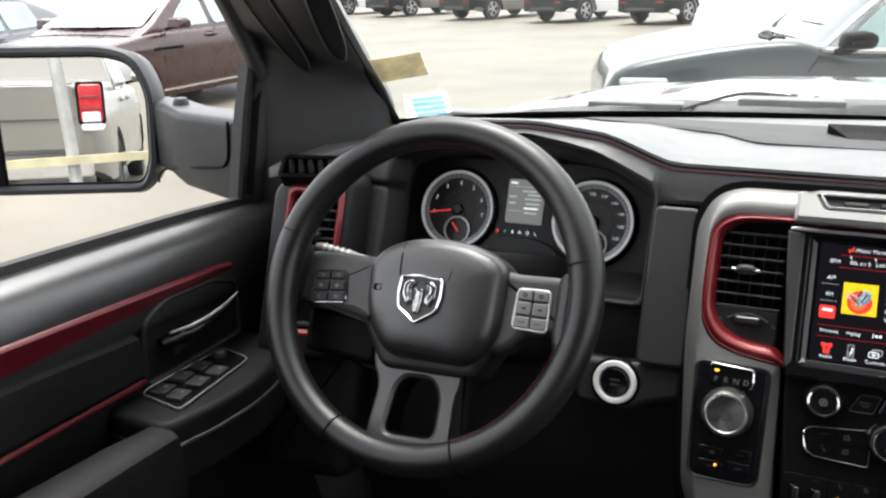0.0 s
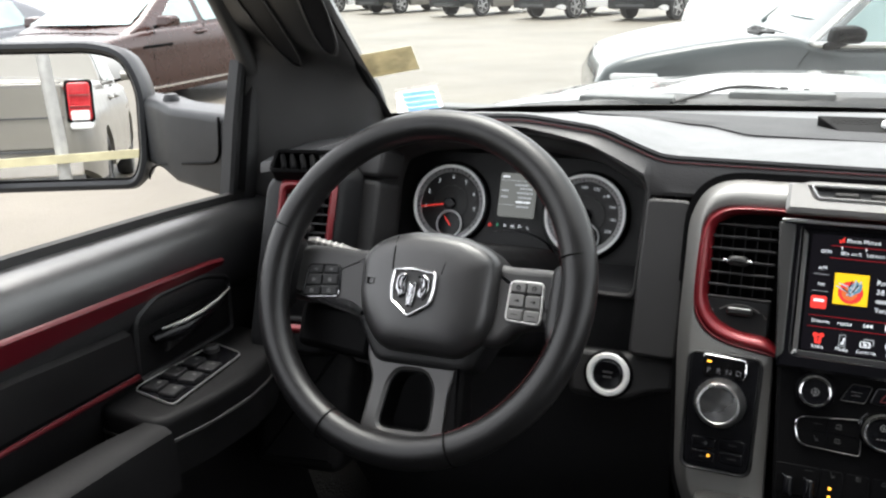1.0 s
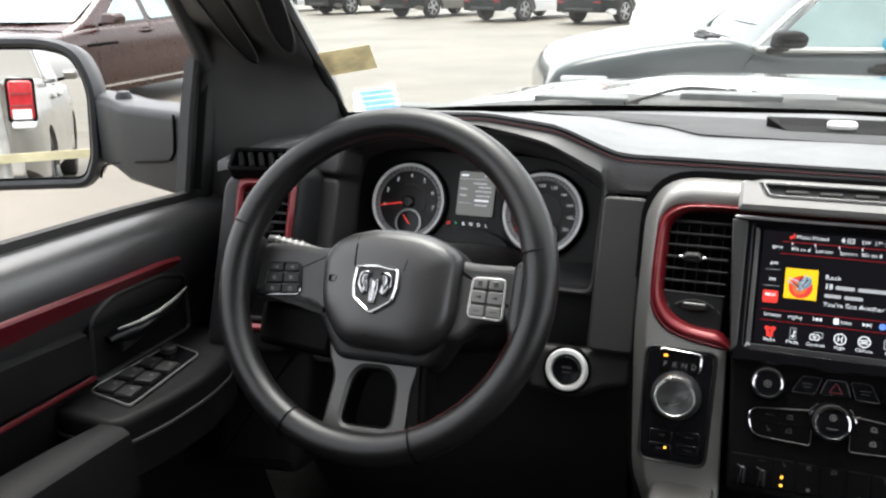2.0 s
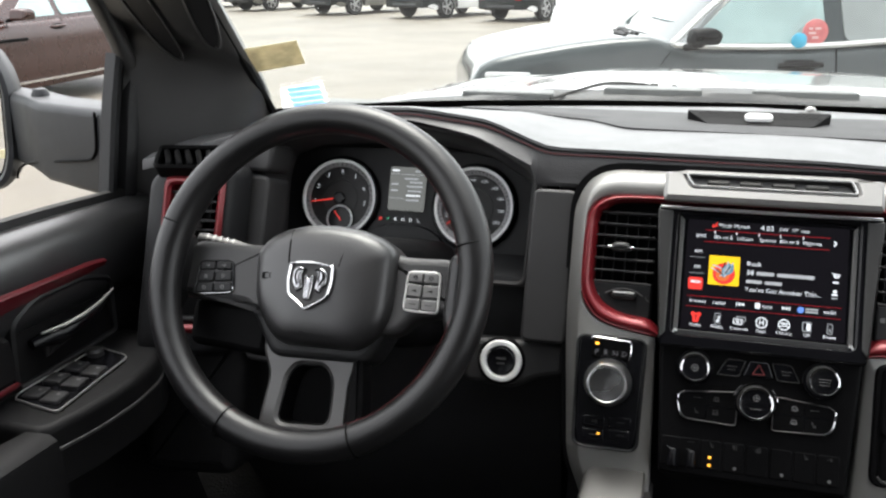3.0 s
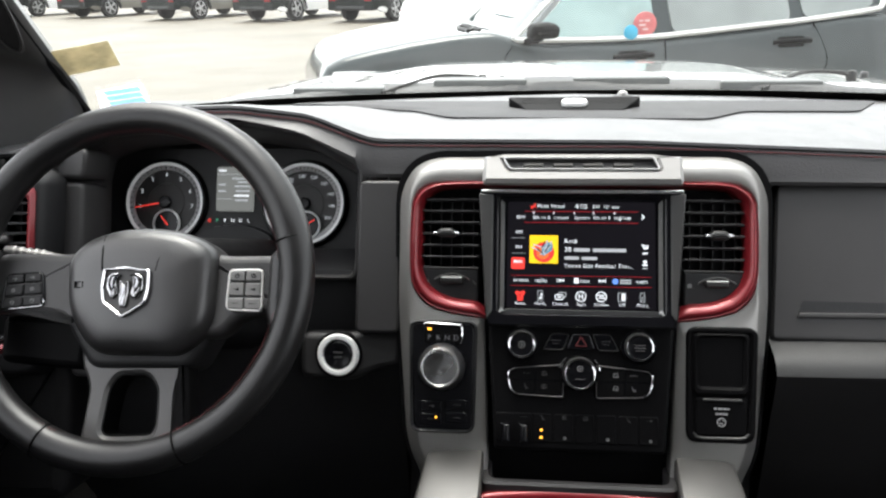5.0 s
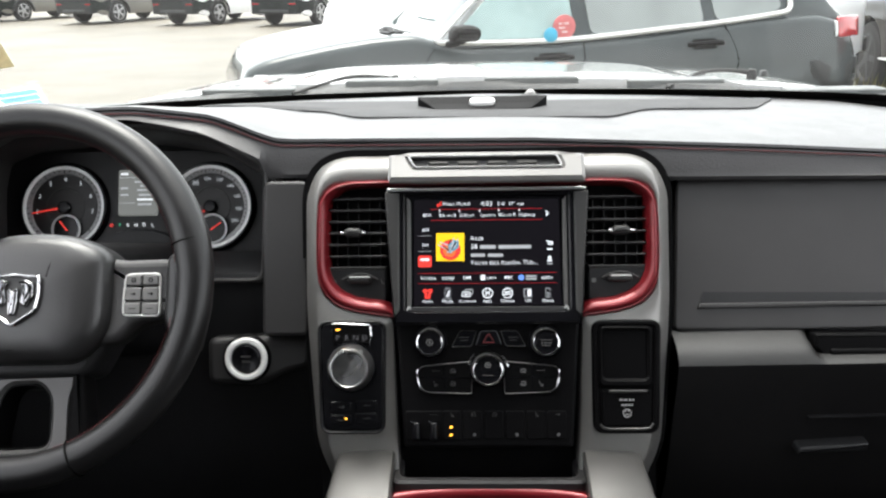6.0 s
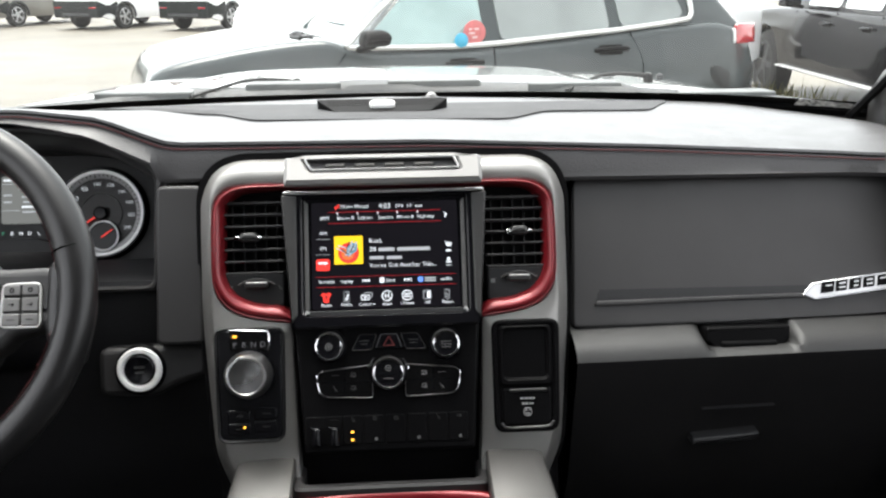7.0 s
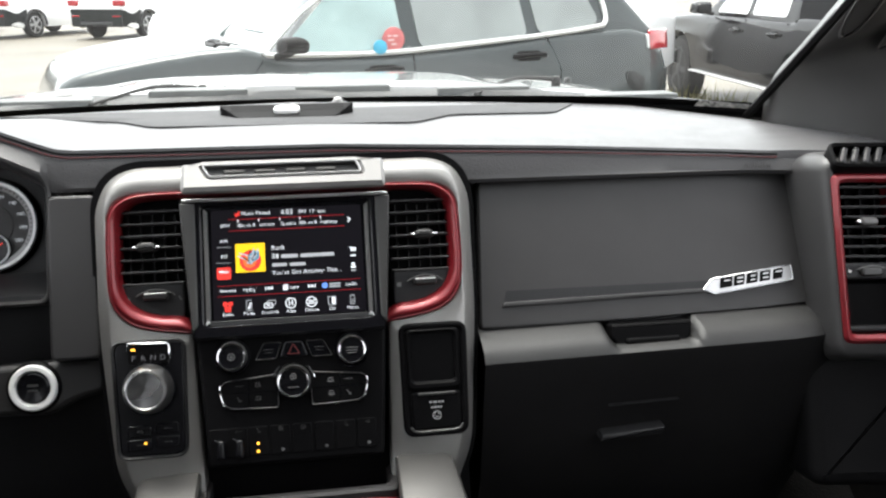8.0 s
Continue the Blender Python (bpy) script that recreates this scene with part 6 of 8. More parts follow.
part("chrome_edge", ring(AR, plate, grown(plate, -0.0014), 0.0, 0.0042, 0.0005), M_SILVER, rest, "thin chrome outline")
for i in range(3):
    for j in range(2):
        m = AR @ Matrix.Translation((-0.799 + 0.029 * j, 0.864 + 0.035 * i - 0.004 * j, 0.002)) @ pose(0, 0, 0, 0, 0, 6)
        bt = part("switch", prism(m, rounded(0.024, 0.025, 0.003), 0, 0.006 if i % 2 else 0.0045, 0.002), M_PLASTIC, rest, "window switch")
        part("mark", prism(m, rounded(0.005, 0.0032, 0.0012, 0.003, 0.004), 0.003, 0.0064 if i % 2 else 0.0049), M_PRINT, bt)
part("mirror_knob", lathe(AR @ Matrix.Translation((-0.800, 0.972, 0.003)), [(0.0105, 0), (0.0105, 0.006), (0.008, 0.009), (0.001, 0.009)], 24), M_SOFT, rest, "round mirror adjuster")

# front pillar trims
def pillar(s):
    P = thing("front_pillar", (0.85 * s, 1.25, 1.1), "black moulded front pillar trim with two grip slots", "pillar", "front pillars")
    lower, upper = Vector((0.752 if s < 0 else 0.735, 1.43, 1.280)), Vector((0.590 if s < 0 else 0.690, 0.62, 1.885))
    door_lo, door_hi = Vector((0.885, 1.238, 1.375)), Vector((0.715 if s < 0 else 0.80, 0.72, 1.86))
    bulge = Vector((-0.040, -0.027, 0.0))

    def ridge(q):
        """The trim stands out most in a ridge beside its windscreen face."""
        return max(0.0, math.sin(math.pi * max(0.0, min(q * 1.02, 1.0)) ** 0.74)) ** 0.9

    def skin(t, q):
        """A point of the trim: t up the pillar, q from the windscreen to the door."""
        return lower.lerp(upper, t).lerp(door_lo.lerp(door_hi, t), q) + bulge * ridge(q)

    columns = []
    for k in range(15):
        q = max(0.0, min(1.0, (k - 1) / 12))
        edge = Vector((0.015, 0.02, 0.01)) if k == 0 else (Vector((0.02, 0.01, -0.01)) if k == 14 else Vector())
        foot = Vector((0.762 if s < 0 else 0.743, 1.42, 1.25)).lerp(Vector((0.895, 1.185, 1.18)), q) + Vector((-0.036, -0.030, 0)) * ridge(q)
        columns.append(smooth_path([foot - Vector((0, 0, 0.3)), foot, skin(0.05, q) + edge, skin(0.16, q) + edge, skin(0.30, q) + edge, skin(0.45, q) + edge, skin(0.72, q) + edge, skin(1.0, q) + edge], 7))
    bm = bmesh.new()
    loft(bm, [[Vector((s * p.x, p.y, p.z)) for p in col] for col in columns], False)
    part("trim", bm, M_PILLAR, P, "black moulded pillar trim")
    # two long grip slots with rounded rims
    for t0, t1, qa, qs, wide, col in ((0.135, 0.60, 0.40, -0.55, 0.125, M_BAND), (0.055, 0.55, 0.70, 0.5, 0.105, M_PILLAR)):
        ringp, inner = [], []
        n = 44
        for i in range(n):
            an = 2 * math.pi * i / n
            c, d = math.cos(an), math.sin(an)
            t = (t0 + t1) / 2 - (t1 - t0) / 2 * math.copysign(abs(c) ** 0.75, c)
            centre = qa + qs * min(t - t0, 0.2)
            dq = wide * math.copysign(abs(d) ** 0.8, d)
            p, r = skin(t, centre + dq), skin(t + 0.012 * c, centre + dq * 0.78)
            ringp.append(Vector((s * (p.x - 0.003), p.y - 0.0045, p.z)))
            inner.append(Vector((s * (r.x - 0.001), r.y - 0.0015, r.z)))
        mid = [p.lerp(q, 0.5) + Vector((-0.003 * s, -0.004, 0)) for p, q in zip(ringp, inner)]
        c = sum(inner, Vector()) / n
        rim_bm = bmesh.new()
        loft(rim_bm, [[p + Vector((0.006 * s, 0.006, 0)) for p in ringp], ringp, mid, inner, [p + Vector((0.012 * s, 0.014, 0)) for p in inner]])
        part("slot_rim", rim_bm, col, P, "raised rim of the grip slot")
        bm = bmesh.new()
        rows = []
        for i in range(n // 2 + 1):
            a, b = inner[i], inner[-i % n]
            rows.append([a.lerp(b, f) + Vector((-0.0015 * s, -0.002, 0)) for f in (0, 0.25, 0.5, 0.75, 1)])
        loft(bm, rows, False)
        # the right slot's lighter colour stands for the light it catches
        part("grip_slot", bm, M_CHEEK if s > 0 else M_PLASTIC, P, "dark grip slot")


pillar(-1)
pillar(1)
# window frame of the driver's door: moulded front post and raked upper edge
POST_Y = [(0.90, 1.06), (1.208, 1.143), (1.319, 1.172), (1.40, 1.200), (1.44, 1.214)]
bm = bmesh.new()
loft(bm, [[(-0.884 + dx, lerp_table(z, POST_Y) + dy, z) for dx, dy in ((-0.014, 0.002), (0.004, 0.0), (0.009, 0.004), (0.009, 0.012), (-0.002, 0.015), (-0.002, 0.030))] for z in [0.95 + 0.44 * i / 14 for i in range(15)]], False)
part("run_channel", bm, M_PLASTIC, door, "grey rubber window channel")
bm = bmesh.new()
loft(bm, [[(-0.884 + dx, lerp_table(z, POST_Y) + dy, z) for dx, dy in ((-0.002, 0.029), (0.010, 0.032), (0.016, 0.040), (0.016, 0.050), (0.008, 0.056), (0.002, 0.12))] for z in [0.95 + 0.44 * i / 14 for i in range(15)]], False)
part("edge_trim", bm, M_PLASTIC, door)
rail = [(-0.880, 1.222, 1.372), (-0.873, 1.190, 1.420), (-0.866, 1.160, 1.455), (-0.82, 1.012, 1.60), (-0.775, 0.852, 1.75), (-0.75, 0.68, 1.86), (-0.74, 0.0, 1.87), (-0.74, -0.3, 1.86)]
part("window_frame", tube(smooth_path(rail, 5), 0.014, 12, up=(1, 0, 0)), M_PILLAR, door, "black window frame")


# ---- cab shell ----
def quad_sheet(name, loops, mat, label, kind="structure", category="", closed=False, thick=0.0):
    bm = bmesh.new()
    loft(bm, loops, closed)
    if thick:
        bmesh.ops.recalc_face_normals(bm, faces=bm.faces)
        bmesh.ops.solidify(bm, geom=bm.faces[:], thickness=thick)
    return tagged(part(name, bm, mat), label, category, "", kind)


quad_sheet("floor", [[(x, y, z) for x in (-0.86, -0.3, 0.3, 0.86)] for y, z in ((-1.4, 0.5), (0.7, 0.5), (1.05, 0.52), (1.35, 0.75), (1.45, 1.0))], M_CARPET, "black carpeted cab floor", category="floor", thick=0.02)
quad_sheet("firewall", [[(x, 1.40, z) for x in (-0.9, 0.9)] for z in (0.5, 0.8, 1.1, 1.22)], M_DEEP, "black firewall behind the dashboard", category="wall", thick=0.02)
# out of view; dark so that little light bounces onto the dashboard
quad_sheet("ceiling", [[(x, y, 1.90 - 0.06 * (x / 0.72) ** 2 - 0.02 * max(0, y) - 0.05 * max(0, -1.0 - y)) for x in (-0.72, -0.4, 0, 0.4, 0.72)] for y in (-1.4, -0.9, 0.0, 0.58)], M_LINER, "unseen dark headliner that cuts bounced light", category="ceiling", thick=0.02)
# out of view; its height keeps rear light off the lower dash
quad_sheet("wall_back", [[(x, -1.4, z) for x in (-0.86, 0.86)] for z in (0.5, 0.9, 1.36)], M_PLASTIC, "unseen black rear wall of the cab that blocks light", category="wall", thick=0.02)
for s in (-1, 1):
    quad_sheet("wall_side", [[(s * 0.905, y, z) for y in (-1.4, 0.0, 1.46)] for z in (0.42, 0.8, 1.17)], M_PLASTIC, "black side wall of the cab", category="wall", thick=0.02)
    quad_sheet("wall_side", [[(s * x, y, z) for y, x in ((-1.4, 0.88), (-1.0, 0.88))] for x, z in ((0.90, 1.22), (0.82, 1.55), (0.73, 1.86))], M_PLASTIC, "black rear pillar of the cab", category="wall", thick=0.03)
    quad_sheet("wall_side", [[(s * x, y, z) for y in (-0.36, -0.26)] for x, z in ((0.90, 1.22), (0.82, 1.55), (0.73, 1.86))], M_PLASTIC, "black middle pillar of the cab", category="wall", thick=0.03)

# unseen rear window and rear side windows, nearly opaque to cut fill light
PANES = [("rear_window_pane", [[(x, -1.40, 1.36), (x * 0.86, -1.36, 1.86)] for x in (-0.86, -0.4, 0.4, 0.86)])]
for s in (-1, 1):
    PANES.append(("side_window_pane", [[(s * 0.89, y, 1.20), (s * 0.735, y, 1.86)] for y in (-1.02, -0.68, -0.34)]))
for nm, lp in PANES:
    b_ = bmesh.new()
    loft(b_, lp, False)
    tagged(part(nm, b_, M_TINT), "unseen rear glass of the cab, darkened to hold light back", "window", "", "structure")

# windscreen
WS_LO = [(-0.76, 1.44, 1.262), (-0.56, 1.57, 1.262), (-0.28, 1.645, 1.262), (0.0, 1.665, 1.262), (0.28, 1.645, 1.262), (0.56, 1.57, 1.262), (0.76, 1.44, 1.262)]
WS_HI = [(-0.60, 0.60, 1.895), (-0.42, 0.61, 1.90), (-0.2, 0.62, 1.905), (0.0, 0.62, 1.905), (0.2, 0.62, 1.905), (0.42, 0.61, 1.90), (0.60, 0.60, 1.895)]
lo_, hi_ = smooth_path(WS_LO, 4), smooth_path(WS_HI, 4)
bm = bmesh.new()
loft(bm, [[a.lerp(b, t) for a, b in zip(lo_, hi_)] for t in (0, 0.25, 0.5, 0.75, 1)], False)
windscreen = part("windscreen", bm, M_GLASS)
tagged(windscreen, "clear raked windscreen", "windscreen", "", "structure")
windscreen.visible_shadow = False
for s in (0, -1):
    part("windscreen_edge", tube([lo_[s].lerp(hi_[s], t) + Vector((0.004 if s == 0 else -0.036 + 0.15 * t, -0.006, -0.002)) for t in (0, 0.2, 0.4, 0.6, 0.8, 1)], 0.007, 6), M_DEEP, windscreen)
part("windscreen_edge", tube([p + Vector((0, -0.012, 0.004)) for p in lo_], 0.010, 6), M_DEEP, windscreen)


def on_glass(x, h, off=-0.004):
    """A point on the windscreen at that x and height."""
    t = (h - 1.262) / 0.64
    best = min(range(len(lo_)), key=lambda i: abs(lo_[i].lerp(hi_[i], t).x - x))
    p = lo_[best].lerp(hi_[best], t)
    j = min(max(best + (1 if p.x < x else -1), 0), len(lo_) - 1)
    r = lo_[j].lerp(hi_[j], t)
    f = 0 if abs(r.x - p.x) < 1e-6 else (x - p.x) / (r.x - p.x)
    q = p.lerp(r, f)
    return q + Vector((0, off, off * 0.5))


bm = bmesh.new()
loft(bm, [[on_glass(-0.755 + 1.51 * i / 60, h, -0.003) for i in range(61)] for h in (1.258, 1.270, 1.284)], False)
part("black_border", bm, M_DEEP, windscreen, "black printed border of the glass")


def sticker(name, corners, mat, label, off=-0.004):
    """A sheet stuck inside the windscreen; corners: x and height, counter-clockwise."""
    bm = bmesh.new()
    a, b, c, d = [Vector(p) for p in corners]
    n = 6
    for o in (off, off - 0.0008):
        rows_ = [[on_glass(*(a.lerp(b, i / n)).lerp(d.lerp(c, i / n), j / n), o) for i in range(n + 1)] for j in range(n + 1)]
        loft(bm, rows_, False)
    return tagged(part(name, bm, mat), label, "sticker")


M_FILM = translucent("yellowed_translucent_film", (0.46, 0.42, 0.31), 0.6, 0.22, 0.02)
M_BLUE = translucent("pale_blue_print", (0.25, 0.5, 0.9), 0.7)
M_PAPER = translucent("white_paper", (0.88, 0.89, 0.9), 0.75, 0.03)
sticker("yellow_sticker", [(-0.750, 1.352), (-0.658, 1.367), (-0.645, 1.406), (-0.730, 1.393)], M_FILM, "yellowed sticker on the windscreen")
lab = sticker("service_sticker", [(-0.737, 1.285), (-0.670, 1.293), (-0.656, 1.334), (-0.716, 1.324)], M_PAPER, "white service sticker with blue print on the windscreen", -0.004)
for i, (h, thick) in enumerate(((1.3205, 0.004), (1.3105, 0.0045), (1.3000, 0.0045), (1.2905, 0.0032))):
    bm = bmesh.new()
    x0 = -0.709 - 0.0038 * i
    rows_ = [[on_glass(x0 + 0.046 * k / 6, h + 0.004 * k / 6 + dz, -0.0052) for k in range(7)] for dz in (-thick, thick)]
    loft(bm, rows_, False)
    part("blue_print", bm, M_BLUE, lab)
small = sticker("inspection_sticker", [(0.66, 1.270), (0.735, 1.264), (0.735, 1.280), (0.66, 1.285)], material("grey_print", (0.12, 0.12, 0.12), 0.6, vary=0.6, vary_size=0.008, tint=(0.5, 0.5, 0.48)), "small printed sticker in the windscreen's corner")

# bonnet, cowl and wipers
bonnet = thing("bonnet", (0, 2.3, 1.2), "glossy pale bonnet reflecting the sky", "bonnet")


def bonnet_z(x, y):
    c = lerp_table(y, [(1.62, 1.225), (1.72, 1.262), (1.85, 1.268), (2.2, 1.250), (2.6, 1.215), (2.9, 1.16), (3.0, 1.08)])
    bulge = 0.016 / (1 + math.exp((abs(x) - 0.40) / 0.025))
    drop = 0.012 * (abs(x) / 0.6) ** 2 + 0.07 * max(0, (abs(x) - 0.55) / 0.4) ** 2
    return c + bulge - drop


bm = bmesh.new()
loft(bm, [[(x, y, bonnet_z(x, y)) for y in [1.68 + 1.3 * j / 26 for j in range(27)]] for x in [-0.93 + 1.86 * i / 62 for i in range(63)]], False)
part("skin", bm, M_HOOD, bonnet)
for s in (-1, 1):
    bm = bmesh.new()
    loft(bm, [[(s * 0.93, y, bonnet_z(0.93, y)), (s * 0.98, y, bonnet_z(0.93, y) - 0.04), (s * 1.0, y, 1.0), (s * 1.0, y, 0.6)] for y in [1.40 + 1.58 * j / 12 for j in range(13)]], False)
    part("wing", bm, M_HOOD, bonnet)
cowl = thing("cowl", (0, 1.68, 1.22), "black plastic cowl below the windscreen", "cowl")
bm = bmesh.new()
rows_ = []
for i in range(41):
    x = -0.84 + 1.68 * i / 40
    yb = smooth_table(x, [(-0.84, 1.42), (-0.56, 1.585), (-0.28, 1.655), (0, 1.675), (0.28, 1.655), (0.56, 1.585), (0.84, 1.42)])
    rise = 0.005 if i % 9 < 4 else 0.0
    drop = 0.030 * (abs(x) / 0.8) ** 2
    rows_.append([(x, yb, 1.262), (x, yb + 0.010, 1.278 - drop), (x, yb + 0.02, 1.284 + rise - drop), (x, yb + 0.06, 1.289 + rise - drop), (x, yb + 0.09, 1.286 - drop), (x, yb + 0.11, 1.24 - drop)])
loft(bm, rows_, False)
part("panel", bm, M_CLADDING, cowl)
for i in range(6):
    x = -0.66 + 0.25 * i
    yb = smooth_table(x, [(-0.84, 1.42), (-0.56, 1.585), (-0.28, 1.655), (0, 1.675), (0.28, 1.655), (0.56, 1.585), (0.84, 1.42)])
    part("vent_panel", prism(Matrix.Translation((x, yb + 0.045, 1.287 - 0.030 * (x / 0.8) ** 2)), round_off([(-0.085, -0.02), (0.085, -0.024), (0.078, 0.024), (-0.078, 0.024)], 0.006), -0.01, 0.008, 0.003), M_FADED, cowl)


def wiper(x0, x1, xp):
    w = thing("wiper", (xp, 1.72, 1.26), "black windscreen wiper lying on the cowl", "wiper", "windscreen wipers")

    def yg(x):
        return smooth_table(x, [(-0.84, 1.40), (-0.56, 1.565), (-0.28, 1.64), (0, 1.66), (0.28, 1.64), (0.56, 1.565), (0.84, 1.40)])
    part("blade", tube([(x, yg(x) + 0.008, 1.272) for x in [x0 + (x1 - x0) * i / 12 for i in range(13)]], 0.006, 8), M_RUBBER, w)
    xm = (x0 + x1) / 2 + 0.03
    part("arm", tube(smooth_path([(xp, 1.76, 1.282), (xp - 0.02, 1.757, 1.291), (xp - 0.09, 1.745, 1.293), (xm, yg(xm) + 0.014, 1.279)], 5), [0.0045] * 6 + [0.0035] * 6 + [0.0028] * 4, 8), M_RUBBER, w)
    part("pivot", lathe(Matrix.Translation((xp, 1.76, 1.276)), [(0.009, 0), (0.009, 0.012), (0.007, 0.018), (0.003, 0.019)], 16), M_RUBBER, w)
    part("nozzle", prism(Matrix.Translation((xp + 0.035, 1.80, 1.276)), rounded(0.014, 0.012, 0.004), 0, 0.012, 0.005), M_CLADDING, w)


wiper(-0.66, -0.06, -0.16)
wiper(-0.02, 0.60, 0.50)

# door mirror
mirror = thing("door_mirror", (-1.05, 1.25, 1.2), "dark grey door mirror showing a silver pickup behind", "door mirror")
MM = face((-1.342, 1.26, 1.277), 0.053, 20.5)
shell_ = round_off([(-0.20, -0.130), (0.135, -0.125), (0.155, -0.08), (0.162, 0.05), (0.135, 0.110), (0.08, 0.125), (-0.20, 0.128)], 0.05, 6)
bm = bmesh.new()
loops = [[MM @ Vector((x, y, w)) for x, y in grown(shell_, g)] for w, g in ((-0.105, -0.06), (-0.095, -0.03), (-0.06, 0.0), (-0.01, 0.008), (0.006, 0.004), (0.008, -0.004), (0.0, -0.010), (-0.012, -0.012))]
loft(bm, loops, True, (True, False))
part("shell", bm, M_SHELL, mirror, "dark grey moulded mirror shell")
part("divider", box(MM, -0.152, -0.134, -0.118, 0.112, -0.012, -0.001, 0.002), M_DEEP, mirror)
part("mirror_glass", prism(MM, grown(shell_, -0.012), -0.014, -0.006), M_MIRROR, mirror, "mirror glass")
part("glass_edge", ring(MM, grown(shell_, -0.009), grown(shell_, -0.0145), -0.012, -0.004, 0.001), M_DEEP, mirror)
bm = bmesh.new()
loops = []
for x, y, zt, zb, d in ((-1.34, 1.40, 1.305, 1.190, 0.035), (-1.24, 1.375, 1.308, 1.190, 0.045), (-1.14, 1.325, 1.309, 1.188, 0.055), (-1.06, 1.272, 1.309, 1.184, 0.06), (-0.97, 1.245, 1.309, 1.178, 0.06), (-0.895, 1.225, 1.309, 1.175, 0.06)):
    loops.append([(x + 0.0 * d, y + u, (zt + zb) / 2 + v) for u, v in rounded(2 * d * 0.7, zt - zb, 0.014)])
loft(bm, loops, True, (True, True))
part("arm", bm, M_SHELL, mirror, "grey mirror arm")
part("cover_seam", tube(smooth_path([(-0.9230, 1.1885, 1.3060), (-0.9290, 1.1901, 1.2570), (-0.9360, 1.1919, 1.2420), (-0.9520, 1.1962, 1.2320), (-1.0160, 1.2148, 1.2230), (-1.1240, 1.2729, 1.2030), (-1.1740, 1.3035, 1.1880), (-1.1950, 1.3157, 1.1740), (-1.2020, 1.3196, 1.1620)], 4), 0.0022, 6), M_DEEP, mirror)
part("pivot_bump", lathe(Matrix.Translation((-1.11, 1.30, 1.303)), [(0.014, -0.02), (0.014, 0.010), (0.010, 0.017), (0.003, 0.019)], 20), M_SHELL, mirror)


# ---- ground ----
bm = bmesh.new()
bmesh.ops.create_grid(bm, x_segments=60, y_segments=60, size=1)
for v in bm.verts:
    v.co = Vector((math.copysign(abs(v.co.x) ** 3 * 900, v.co.x), math.copysign(abs(v.co.y) ** 3 * 900, v.co.y), 0))
ground = tagged(part("ground", bm, M_GROUND), "pale worn car park asphalt", "ground", "", "structure")


